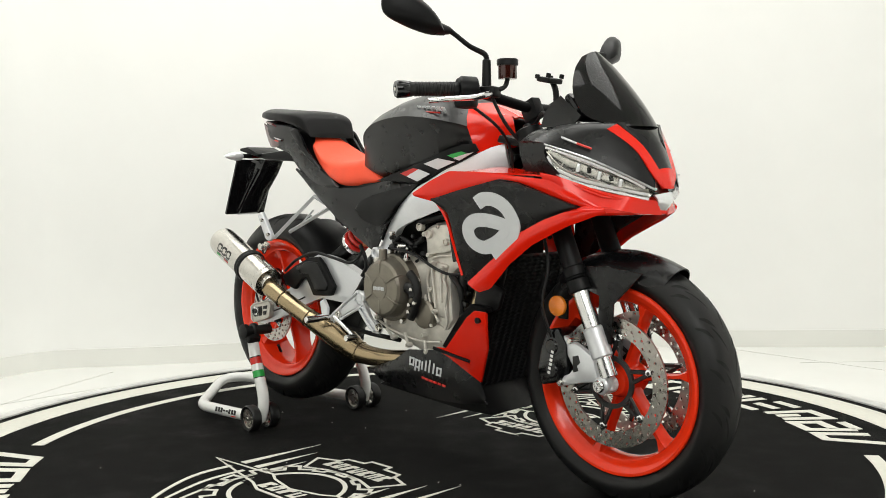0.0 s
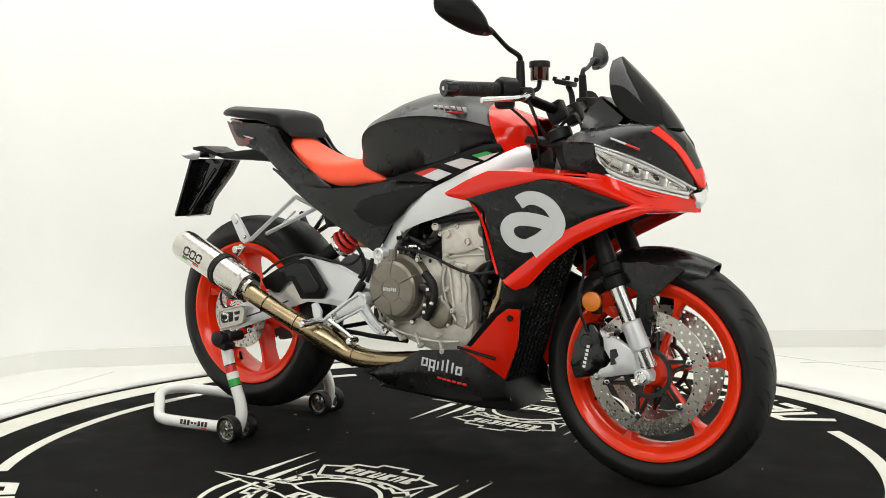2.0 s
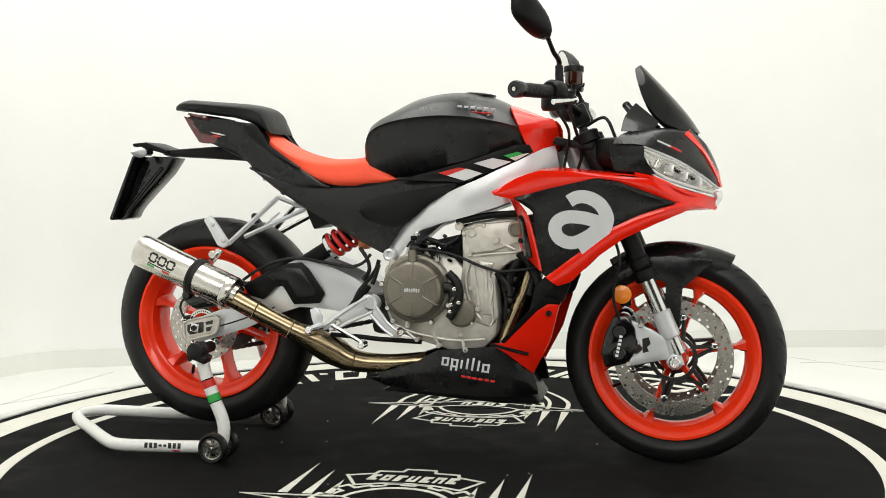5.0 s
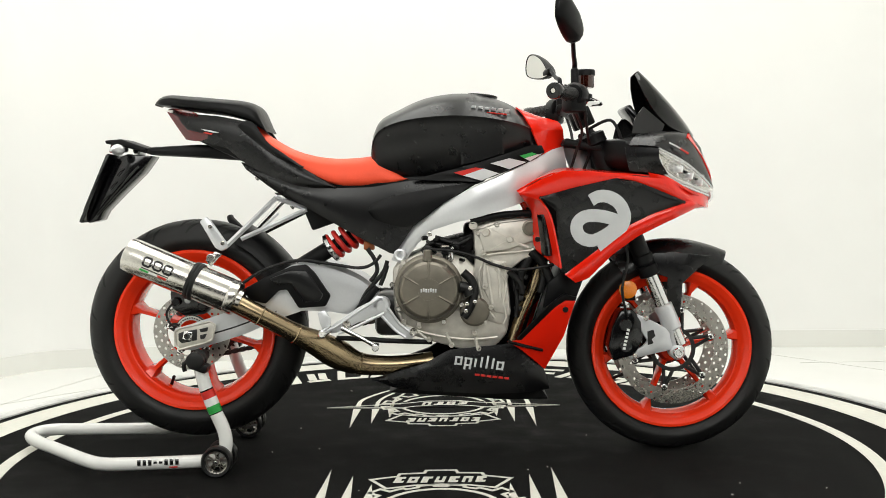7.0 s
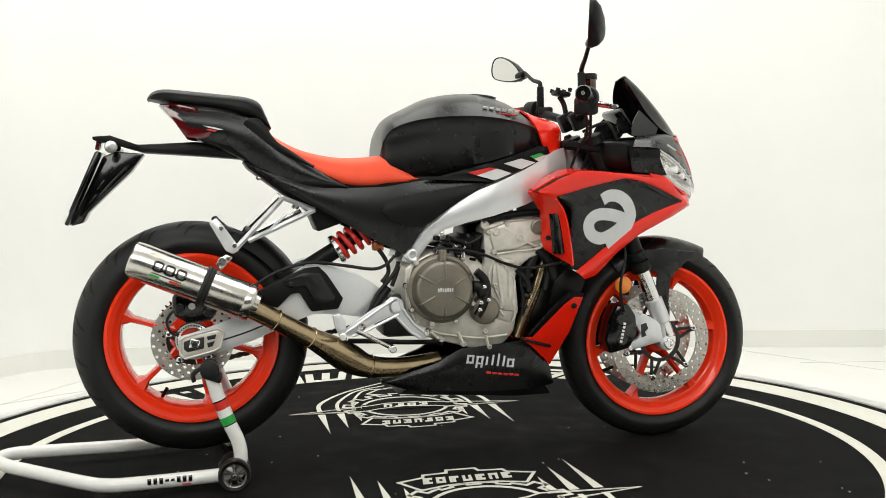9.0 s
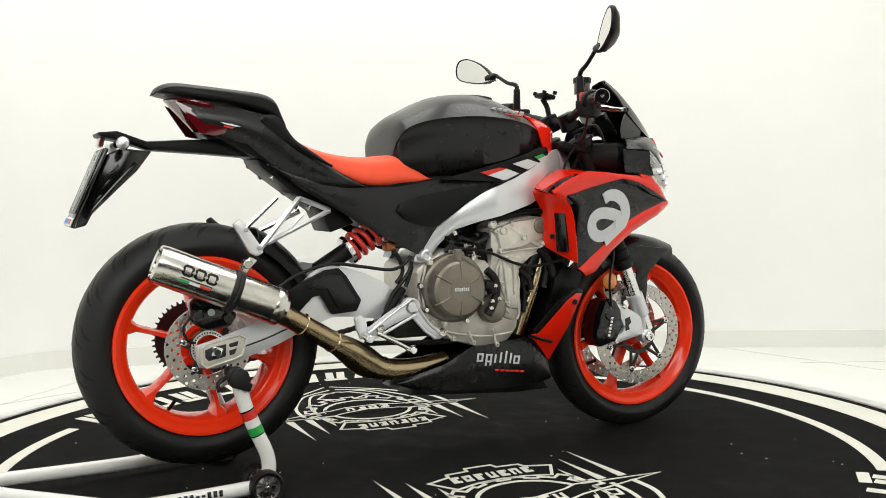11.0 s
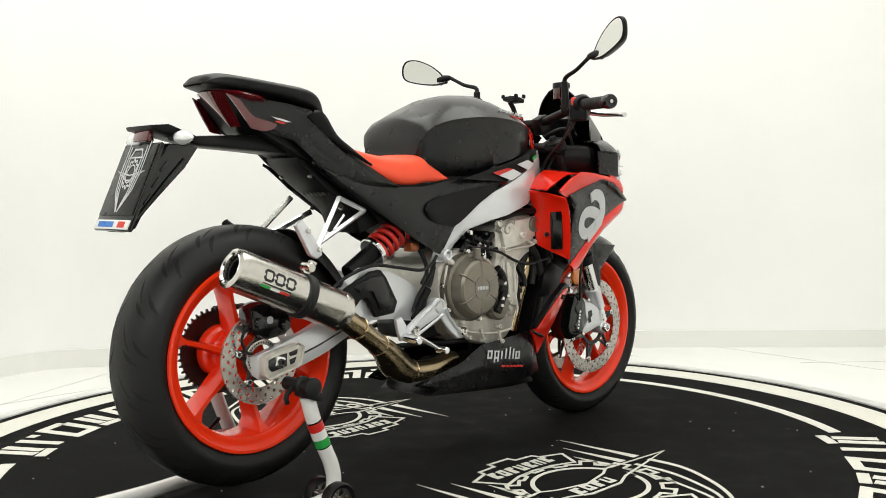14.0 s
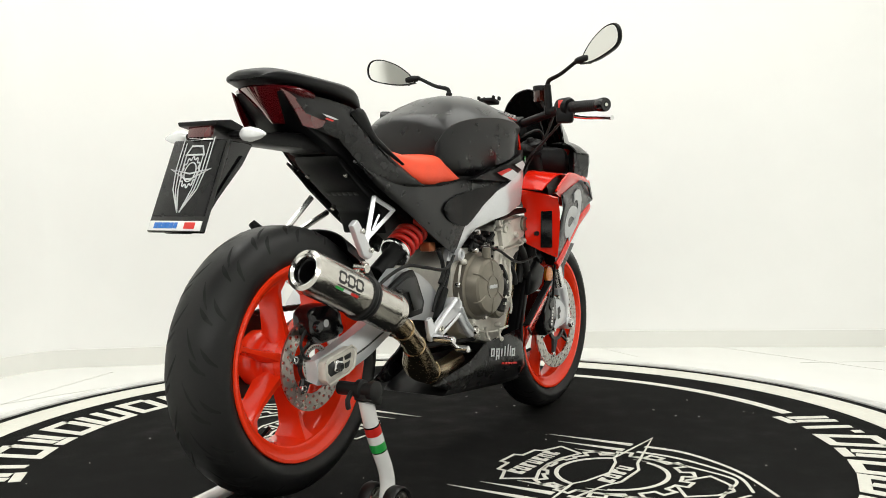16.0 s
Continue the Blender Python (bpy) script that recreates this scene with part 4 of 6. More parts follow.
part("frame_bolt", bm, M_SILVER, bike, "frame bolt")
flag_y = lambda x, z: frame_y(x) - 0.003 if x > 0.1 else -0.166
bm = B()
strip(bm, [(-0.059, 0.788), (0.042, 0.813), (0.136, 0.838), (0.198, 0.858), (0.269, 0.882), (0.302, 0.883)], [(0.120, 0.782), (0.167, 0.796), (0.206, 0.812), (0.245, 0.827), (0.285, 0.846), (0.311, 0.864)], flag_y, 0.02, 4, 0.002, 24, smooth=False)
fl = part("flag_panel", bm, M_BLACK, bike, "black trim panel with flag stripes", mirror=True)
decal([[(0.056, 0.807), (0.115, 0.821), (0.138, 0.818), (0.082, 0.799)]], flag_y, M_DECALRED, fl, "red_stripe", lift=0.010, mirror=True)
decal([[(0.082, 0.799), (0.138, 0.818), (0.181, 0.805), (0.132, 0.785)], [(0.157, 0.832), (0.209, 0.846), (0.257, 0.836), (0.210, 0.816)], [(0.252, 0.846), (0.287, 0.857), (0.304, 0.860), (0.268, 0.839)]], flag_y, M_LOGO, fl, "silver_stripe", lift=0.010, mirror=True)
decal([[(0.237, 0.853), (0.273, 0.863), (0.288, 0.858), (0.252, 0.846)]], flag_y, M_GREEN, fl, "green_stripe", lift=0.010, mirror=True)

# ---- side fairing ----
wing_y = lambda x, z: -0.177 + 0.188 * x - 0.2017 * z
nose_y = lambda x, z: wing_y(x, z) * float(np.interp(x, [0.66, 0.72, 0.78, 0.81], [1.0, 0.86, 0.42, 0.05]))
fairing = empty("side_fairing", bike)
for s in (-1, 1):
    half = empty("fairing_half", fairing)

    def put(name, bm, material, label="", angle=38, parent=half):
        if s > 0:
            bmesh.ops.scale(bm, vec=(1, -1, 1), verts=bm.verts)
        return part(name, bm, material, parent, label, angle)

    bm = B()
    strip(bm, [(0.284, 0.741), (0.375, 0.765), (0.491, 0.791), (0.545, 0.783), (0.689, 0.726)], [(0.284, 0.738), (0.329, 0.705), (0.336, 0.632), (0.339, 0.549), (0.361, 0.527), (0.446, 0.591), (0.523, 0.653), (0.593, 0.686), (0.689, 0.725)], wing_y, 0.006, 12, 0.005, 44, smooth=False)
    put("wing_panel", bm, M_MATT, "matt black wing panel")
    bm = B()
    strip(bm, [(0.500, 0.784), (0.545, 0.781), (0.600, 0.762), (0.688, 0.728)], [(0.512, 0.776), (0.560, 0.768), (0.610, 0.746), (0.688, 0.724)], lambda x, z: wing_y(x, z) - 0.004 - 0.010 * max(0.0, min(1.0, (0.69 - x) / 0.10)), 0.006, 4, 0.0, 20, smooth=False)
    put("wing_facet", bm, M_MATT, "raised black facet on the wing")
    bm = B()
    strip(bm, [(0.225, 0.756), (0.288, 0.788), (0.346, 0.811), (0.424, 0.809), (0.486, 0.803), (0.627, 0.788), (0.666, 0.763), (0.725, 0.726)], [(0.231, 0.747), (0.286, 0.734), (0.378, 0.760), (0.502, 0.786), (0.549, 0.777), (0.643, 0.744), (0.693, 0.724), (0.725, 0.716)], lambda x, z: nose_y(x, z) + 0.004, 0.006, 5, 0.004, 44, smooth=False)
    put("red_upper", bm, M_RED, "gloss red upper fairing edge")
    bm = B()
    skin(bm, [[(0.225, -0.235, 0.758), (0.32, -0.240, 0.805), (0.45, -0.222, 0.806), (0.62, -0.195, 0.795), (0.72, -0.14, 0.752), (0.79, -0.03, 0.735)],
              [(0.245, -0.15, 0.765), (0.34, -0.13, 0.818), (0.45, -0.12, 0.815), (0.60, -0.11, 0.800), (0.70, -0.07, 0.765), (0.785, -0.0, 0.742)]], 3, 3, 0.004)
    put("red_shelf", bm, M_RED, "", 50)
    bm = B()
    strip(bm, [(0.358, 0.530), (0.448, 0.598), (0.526, 0.660), (0.597, 0.694), (0.699, 0.728), (0.732, 0.724)], [(0.389, 0.506), (0.424, 0.517), (0.489, 0.582), (0.558, 0.632), (0.641, 0.672), (0.733, 0.711)], lambda x, z: nose_y(x, z) - 0.002, 0.008, 6, 0.007, 40, smooth=False)
    put("red_beak", bm, M_RED, "gloss red lower beak")
    bm = B()
    skin(bm, [[(0.585, -0.205, 0.806), (0.640, -0.194, 0.794), (0.715, -0.127, 0.760), (0.765, -0.080, 0.747), (0.795, -0.030, 0.738)],
              [(0.600, -0.203, 0.775), (0.660, -0.190, 0.750), (0.715, -0.147, 0.728), (0.765, -0.094, 0.712), (0.797, -0.010, 0.704)]], 3, 4, 0.004)
    put("red_chin", bm, M_RED, "gloss red panel under the headlight", 50)
    bm = B()
    skin(bm, [[(0.690, -0.176, 0.731), (0.745, -0.118, 0.721), (0.800, -0.002, 0.715)],
              [(0.672, -0.172, 0.706), (0.738, -0.110, 0.706), (0.800, -0.002, 0.707)],
              [(0.655, -0.120, 0.700), (0.700, -0.070, 0.703), (0.785, -0.002, 0.705)]], 3, 4, 0.004)
    put("beak_tip", bm, M_RED, "gloss red beak tip under the nose", 30)
    bm = B()
    skin(bm, [[(0.232, -0.150, 0.760), (0.255, -0.20, 0.752), (0.288, -0.258, 0.735)],
              [(0.275, -0.150, 0.705), (0.285, -0.195, 0.695), (0.318, -0.250, 0.690)],
              [(0.282, -0.150, 0.62), (0.305, -0.190, 0.605), (0.340, -0.236, 0.60)],
              [(0.290, -0.150, 0.595), (0.318, -0.185, 0.572), (0.350, -0.226, 0.548)]], 3, 4, 0.006)
    put("red_duct", bm, M_RED, "gloss red side duct", 50)
    bm = B()
    box(bm, 0.303, -0.212, 0.642, 0.014, 0.036, 0.125, 0.003, ry=-8, rz=27.4)
    put("duct_slot", bm, M_GLOSS, "dark vent slot")
    bm = B()
    x0, z0 = (0.294, 0.624)
    cyl(bm, (x0 + 0.004, -0.175, z0), (x0 - 0.010, -0.190, z0), 0.007, n=14, bev=0.001)
    put("duct_screw", bm, M_BLACK)
    # big rounded emblem on the wing: an arch over a ring
    bm = B()
    ey = lambda x, z: wing_y(x, z) - 0.0062
    arch = crom([(*q, 0) for q in [(0.423, 0.731), (0.444, 0.742), (0.474, 0.740), (0.502, 0.722), (0.518, 0.691), (0.513, 0.663), (0.496, 0.637), (0.475, 0.616), (0.450, 0.600)]], 6)
    bowl = [(0.505, 0.671), (0.463, 0.687), (0.417, 0.690), (0.392, 0.677), (0.386, 0.656), (0.398, 0.633), (0.427, 0.622), (0.461, 0.634), (0.488, 0.653)]
    bowl = [(*q, 0) for q in bowl]
    loop = crom(bowl[-2:] + bowl + bowl[:2], 5)[10:-5]
    for lift_, line, w0, w1 in ((0.0006, arch, 0.033, 0.037), (0, loop, 0.034, 0.034)):
        P = [Vector((q.x, 0, q.y)) for q in line]
        closed = lift_ == 0
        n_ = len(P) - 1
        rings = []
        for i, q in enumerate(P):
            d = (P[(i + 1) % n_] - P[(i - 1) % n_]) if closed else (P[min(i + 1, n_)] - P[max(i - 1, 0)])
            d.normalize()
            nn = Vector((-d.z, 0, d.x))
            w = (w0 + (w1 - w0) * i / len(P)) / 2
            a, b = q + nn * w, q - nn * w
            rings.append([(a.x, ey(a.x, a.z) - lift_, a.z), (b.x, ey(b.x, b.z) - lift_, b.z), (b.x, ey(b.x, b.z) + 0.003, b.z), (a.x, ey(a.x, a.z) + 0.003, a.z)])
        loft(bm, rings, cap=not closed)
    plate(bm, [(0.480, 0.677), (0.507, 0.680), (0.504, 0.656), (0.485, 0.642), (0.477, 0.659)], 0.0, 0.0008, 0, warp=lambda x, t, z: (x, ey(x, z) - 0.0012 - t, z))
    put("wing_emblem", bm, M_LOGO, "large silver emblem shape")

# ---- nose, headlights, screen ----
nose = empty("nose_fairing", bike)
bm = B()
skin(bm, [[(0.530, -0.212, 0.880), (0.548, -0.185, 0.903), (0.575, -0.140, 0.915), (0.60, -0.09, 0.918)],
          [(0.612, -0.219, 0.874), (0.628, -0.185, 0.898), (0.652, -0.135, 0.920), (0.68, -0.08, 0.925)],
          [(0.703, -0.154, 0.836), (0.703, -0.140, 0.866), (0.712, -0.110, 0.902), (0.725, -0.07, 0.918)],
          [(0.774, -0.086, 0.790), (0.770, -0.080, 0.818), (0.757, -0.066, 0.865), (0.750, -0.045, 0.900)],
          [(0.802, -0.050, 0.768), (0.797, -0.048, 0.785), (0.785, -0.042, 0.82), (0.770, -0.03, 0.880)]], 5, 4, 0.004)
part("nose_cowl", bm, M_MATT, nose, "matt black nose cowl", 60, mirror=True)
bm = B()
tube(bm, [(0.643, -0.195, 0.887), (0.676, -0.180, 0.872)], 0.0025, 6, 2)
part("cowl_lettering_bar", bm, M_LOGO, nose, "silver lettering bar", mirror=True)
bm = B()
tube(bm, [(0.676, -0.180, 0.872), (0.703, -0.159, 0.859)], 0.0028, 6, 2)
part("cowl_red_bar", bm, M_DECALRED, nose, "red lettering bar", mirror=True)
bm = B()
skin(bm, [[(0.520, -0.205, 0.880), (0.525, -0.205, 0.845), (0.535, -0.20, 0.81)], [(0.612, -0.217, 0.872), (0.612, -0.217, 0.842), (0.640, -0.20, 0.80)]], 4, 4, 0.004)
part("nose_cheek", bm, M_MATT, nose, "", mirror=True)
bm = B()
skin(bm, [[(0.712, -0.112, 0.906), (0.722, -0.088, 0.918)], [(0.762, -0.070, 0.858), (0.765, -0.046, 0.868)], [(0.795, -0.048, 0.800), (0.800, -0.024, 0.806)], [(0.806, -0.020, 0.766), (0.810, 0.0, 0.768)]], 5, 3, 0.005)
part("nose_stripe", bm, M_RED, nose, "gloss red nose stripe", 60, mirror=True)
bm = B()
skin(bm, [[(0.722, -0.088, 0.921), (0.735, 0, 0.924), (0.722, 0.088, 0.921)], [(0.764, -0.047, 0.870), (0.776, 0, 0.874), (0.764, 0.047, 0.870)], [(0.798, -0.026, 0.812), (0.803, 0, 0.815), (0.798, 0.026, 0.812)]], 5, 5, 0.004)
part("nose_center", bm, M_GLOSS, nose, "gloss black centre panel", 60)
bm = B()
skin(bm, [[(0.798, -0.026, 0.812), (0.803, 0, 0.815), (0.798, 0.026, 0.812)], [(0.808, -0.022, 0.768), (0.814, 0, 0.766), (0.808, 0.022, 0.768)]], 3, 5, 0.004)
part("nose_tip", bm, M_RED, nose, "gloss red nose tip")
bm = B()
box(bm, 0.806, 0, 0.783, 0.002, 0.026, 0.007, 0, ry=-15)
part("nose_bar", bm, M_LOGO, nose, "silver lettering bar")
top = [(0.611, -0.219, 0.873), (0.660, -0.186, 0.853), (0.710, -0.146, 0.829), (0.758, -0.101, 0.799), (0.788, -0.068, 0.776), (0.804, -0.046, 0.764)]
low = [(0.617, -0.214, 0.843), (0.634, -0.199, 0.802), (0.672, -0.168, 0.780), (0.718, -0.127, 0.764), (0.762, -0.083, 0.750), (0.790, -0.056, 0.742)]
mid = [tuple((Vector(a) + Vector(b)) / 2 + Vector((0.003, -0.004, 0))) for a, b in zip(top, low)]
inn = lambda line, k: [tuple(Vector(q) + Vector((-0.030, 0.034, 0)) * k) for q in line]
bm = B()
skin(bm, [top, mid, low], 4, 5, 0.003)
lens = part("headlight", bm, M_LENS, nose, "clear angular headlight lens", 60)
lens.visible_shadow = False
tw = bmesh.new()
tw.from_mesh(lens.data)
bmesh.ops.scale(tw, vec=(1, -1, 1), verts=tw.verts)
lens2 = part("headlight", tw, M_LENS, nose, "clear angular headlight lens", 60)
lens2.visible_shadow = False
bm = B()
skin(bm, [inn(top, 0.25), inn(mid, 0.5), inn(low, 0.25)], 4, 5, 0.003)
part("headlight_bowl", bm, M_STEEL, nose, "bright faceted reflector", 20, mirror=True)
bm = B()
for a in (top, low):
    tube(bm, [tuple(Vector(q) + Vector((-0.002, 0.003, 0))) for q in a], 0.0034, 8, 4)
part("headlight_seal", bm, M_REFL, nose, "", mirror=True)
bm = B()
for u, v, r in ((0.28, 0.0, 0.0018), (0.70, 0.0, 0.0022), (0.82, 0.0, 0.0014)):
    tube(bm, [tuple(Vector(q).lerp(Vector(w), u) + Vector((-0.006, 0.007, 0))) for q, w in zip(top[:5], low[:5])], r, 6, 4)
for i, u in ((1, 0.0), (1, 0.6), (2, 0.5), (3, 0.4)):
    a = Vector(top[i]).lerp(Vector(top[i + 1]), u) + Vector((-0.006, 0.007, 0))
    b = Vector(low[i]).lerp(Vector(low[i + 1]), u) + Vector((-0.006, 0.007, 0))
    tube(bm, [tuple(a.lerp(b, 0.28)), tuple(a.lerp(b, 0.72))], 0.0014, 6, 1)
part("facet_edge", bm, M_STEEL, nose, "grey reflector edges", mirror=True)
for f in (1.6, 2.4, 3.2):
    i = int(f)
    a = Vector(mid[i]).lerp(Vector(mid[i + 1]), f - i) + Vector((-0.003, 0.004, 0.002))
    bm = B()
    box(bm, a.x, a.y, a.z, 0.008, 0.030, 0.020, 0.003, rz=41, ry=12)
    lamp_ring = part("lamp_unit", bm, M_REFL, nose, "", mirror=True)
    bm = B()
    box(bm, a.x + 0.002, a.y - 0.002, a.z + 0.019, 0.003, 0.034, 0.004, 0.001, rz=38)
    part("lamp_brow", bm, M_LOGO, nose, "", mirror=True)
bm = B()
tube(bm, [tuple(Vector(q) + Vector((-0.004, 0.005, 0.010))) for q in low[1:]], 0.0040, 8, 4)
tube(bm, [tuple(Vector(q) + Vector((-0.004, 0.005, -0.008))) for q in top[:5]], 0.0030, 8, 4)
part("light_guide", bm, M_WHITE, nose, "milky light guide", mirror=True)
for f in (2.05, 2.85):
    i = int(f)
    a = Vector(mid[i]).lerp(Vector(mid[i + 1]), f - i) + Vector((-0.004, 0.005, 0.002))
    bm = B()
    box(bm, a.x, a.y, a.z + 0.004, 0.010, 0.022, 0.007, 0.002, rz=41, rx=20)
    part("lamp_divider", bm, M_GLOSS, nose, "", mirror=True)
bm = B()
skin(bm, [[(0.796, -0.040, 0.752), (0.812, 0, 0.758), (0.796, 0.040, 0.752)], [(0.800, -0.030, 0.735), (0.814, 0, 0.735), (0.800, 0.030, 0.735)], [(0.785, -0.020, 0.716), (0.798, 0, 0.712), (0.785, 0.020, 0.716)]], 3, 4, 0.010)
part("chin_lens", bm, M_REFL, nose, "clear chin lamp lens", 60)
bm = B()
skin(bm, [[(0.578, -0.038, 1.090), (0.588, -0.020, 1.100), (0.592, 0, 1.104), (0.588, 0.020, 1.100), (0.578, 0.038, 1.090)],
          [(0.588, -0.080, 1.050), (0.616, -0.050, 1.063), (0.627, 0, 1.069), (0.616, 0.050, 1.063), (0.588, 0.080, 1.050)],
          [(0.612, -0.112, 0.988), (0.662, -0.070, 1.002), (0.682, 0, 1.010), (0.662, 0.070, 1.002), (0.612, 0.112, 0.988)],
          [(0.660, -0.118, 0.936), (0.706, -0.070, 0.948), (0.726, 0, 0.957), (0.706, 0.070, 0.948), (0.660, 0.118, 0.936)],
          [(0.722, -0.082, 0.914), (0.744, -0.045, 0.914), (0.754, 0, 0.914), (0.744, 0.045, 0.914), (0.722, 0.082, 0.914)]], 5, 5, 0.004)
part("windscreen", bm, M_TINT, nose, "dark tinted short windscreen", 60)
bm = B()
skin(bm, [[(0.585, -0.128, 0.990), (0.558, -0.148, 0.955), (0.548, -0.158, 0.915)], [(0.645, -0.125, 0.940), (0.640, -0.130, 0.930), (0.630, -0.140, 0.912)]], 5, 4, 0.004)
part("screen_cheek", bm, M_GLOSS, nose, "gloss black screen side panel", mirror=True)
bm = body(B(), [(0.455, [(0, 0.90), (0.05, 0.90), (0.07, 0.885), (0.07, 0.83), (0, 0.82)]), (0.53, [(0, 0.905), (0.12, 0.90), (0.165, 0.885), (0.15, 0.82), (0, 0.80)]), (0.62, [(0, 0.905), (0.10, 0.90), (0.130, 0.86), (0.12, 0.79), (0, 0.77)]), (0.70, [(0, 0.88), (0.05, 0.87), (0.065, 0.84), (0.06, 0.76), (0, 0.75)]), (0.755, [(0, 0.82), (0.015, 0.81), (0.02, 0.79), (0.02, 0.75), (0, 0.745)])], 3, 3)
part("nose_core", bm, M_BLACK, nose)
bm = B()
box(bm, 0.575, 0, 0.965, 0.022, 0.135, 0.082, 0.008, ry=-38)
part("dashboard", bm, M_GLOSS, nose, "black instrument display")
decal([[(0.620, 0.892), (0.647, 0.882), (0.644, 0.878), (0.617, 0.887)]], lambda x, z: -0.172, M_LOGO, nose, "nose_lettering_bar", "silver lettering bar")


# ---- controls ----
bars = empty("handlebar", bike)
bm = B()
tube(bm, [(0.362, -0.285, 1.012), (0.385, -0.225, 1.008), (0.410, -0.12, 0.985), (0.425, -0.06, 0.972), (0.428, 0, 0.970), (0.425, 0.06, 0.972), (0.410, 0.12, 0.985), (0.385, 0.225, 1.008), (0.362, 0.285, 1.012)], 0.0135, 14, 5)
part("bar_tube", bm, M_BLACK, bars, "black tapered handlebar tube")
for s in (-1, 1):
    d = Vector((0.304 - 0.372, s * (0.408 - 0.262), -0.004)).normalized()
    tip = Vector((0.304, s * 0.408, 1.008))
    bm = B()
    prof = [(0.017, 0.0)]
    for k in range(12):
        prof += [(0.0178, 0.006 + 0.009 * k), (0.0178, 0.011 + 0.009 * k), (0.0166, 0.012 + 0.009 * k), (0.0166, 0.014 + 0.009 * k)]
    lathe(bm, prof + [(0.019, 0.122), (0.019, 0.128)], tip - d * 0.158, d, 24)
    part("grip", bm, M_RUBBER, bars, "ribbed black rubber grip")
    bm = B()
    lathe(bm, [(0.0185, -0.034), (0.0205, -0.026), (0.0215, -0.006), (0.019, 0.0), (0.009, 0.0), (0.008, -0.003)], tip, d, 28)
    part("bar_end", bm, M_GLOSS, bars, "black bar end weight")
    bm = B()
    lathe(bm, [(0.0055, 0.0), (0.0055, 0.001)], tip, d, 12)
    part("bar_end_screw", bm, M_STEEL, bars)
    bm = B()
    lathe(bm, [(0.020, -0.030), (0.030, -0.026), (0.032, 0.010), (0.026, 0.020)], tip - d * 0.180, d, 24)
    box(bm, 0.377, s * 0.240, 0.990, 0.050, 0.055, 0.050, 0.010, rz=-s * 25)
    part("switch_housing", bm, M_BLACK, bars, "black switch housing")
    bm = B()
    lever = [(0.412, s * 0.185, 1.003), (0.432, s * 0.225, 0.996), (0.440, s * 0.28, 0.986), (0.425, s * 0.34, 0.981), (0.398, s * 0.388, 0.976)]
    tube(bm, lever, [0.010, 0.009, 0.0075, 0.0065, 0.007], 12, 5)
    part("lever", bm, M_CHROME, bars, "polished alloy lever")
    bm = B()
    box(bm, 0.404, s * 0.185, 1.006, 0.046, 0.050, 0.028, 0.006, rz=-s * 20)
    part("lever_perch", bm, M_BLACK, bars)
    if s < 0:
        bm = B()
        box(bm, 0.360, -0.236, 1.022, 0.020, 0.020, 0.026, 0.004, rz=25)
        part("kill_switch", bm, M_DECALRED, bars, "red kill switch")
    # clamp and riser
    bm = B()
    box(bm, 0.428, s * 0.050, 0.965, 0.050, 0.034, 0.055, 0.006, ry=-24)
    part("bar_clamp", bm, M_BLACK, bars)
    # mirror
    mir = empty("mirror", bars)
    foot, elbow, tip_ = [Vector(q) for q in (((0.386, -0.176, 1.089), (0.369, -0.277, 1.147), (0.307, -0.447, 1.219)) if s < 0 else ((0.387, 0.188, 1.086), (0.372, 0.290, 1.136), (0.306, 0.462, 1.174)))]
    base = [(-0.094, -0.016), (-0.066, 0.010), (-0.020, 0.032), (0.036, 0.042), (0.076, 0.032), (0.086, 0.002), (0.068, -0.032), (0.014, -0.038), (-0.050, -0.032)]
    face_dir = Vector((-0.93, -s * 0.32, 0.06)).normalized()
    ax = (tip_ - elbow).normalized()
    face_dir = (face_dir - ax * face_dir.dot(ax)).normalized()
    az = face_dir.cross(ax) * (1 if face_dir.cross(ax).z > 0 else -1)
    c = tip_ - ax * 0.082
    out = [q for q in crom([(*q, 0) for q in base + base[:1]], 4)][:-1]
    ring = lambda k, depth, off=0.0: [c + ax * (q.x * k + off) + az * q.y * k - face_dir * depth for q in out]
    bm = B()
    cyl(bm, (0.389, foot.y * 1.02, 1.010), foot, 0.0125, 0.0105, n=16, bev=0.002)
    tube(bm, [tuple(foot - Vector((0, 0, 0.01))), tuple(foot + Vector((0, s * 0.006, 0.012))), tuple(foot.lerp(elbow, 0.5)), tuple(elbow), tuple(elbow + ax * 0.014), tuple(c + ax * -0.06 + az * -0.012 - face_dir * 0.012)], [0.007, 0.007, 0.0062, 0.0062, 0.010, 0.017], 12, 5)
    part("mirror_stem", bm, M_BLACK, mir, "black mirror stem")
    bm = B()
    loft(bm, [ring(0.90, 0.002), ring(0.97, -0.003), ring(1.0, 0.002), ring(0.98, 0.010), ring(0.80, 0.026, -0.008), ring(0.45, 0.038, -0.022), ring(0.14, 0.042, -0.034)])
    part("mirror_shell", bm, M_BLACK, mir, "black angular mirror shell", 55)
    bm = B()
    loft(bm, [ring(0.90, 0.001), ring(0.90, -0.002)])
    part("mirror_glass", bm, M_MIRROR, mir, "mirror glass")
    # top fork clamp
    bm = B()
    lathe(bm, [(0.030, 0), (0.036, 0.004), (0.036, 0.030), (0.028, 0.034), (0.014, 0.036), (0.010, 0.046)], (fork_x(0.885), s * 0.086, 0.885), (-lean, 0, 1), 24)
    part("fork_cap", bm, M_BLACK, bars, "black fork clamp")
bm = B()
lathe(bm, [(0.023, 0), (0.024, 0.004), (0.024, 0.034)], (0.421, -0.137, 1.040), (0, 0, 1), 24)
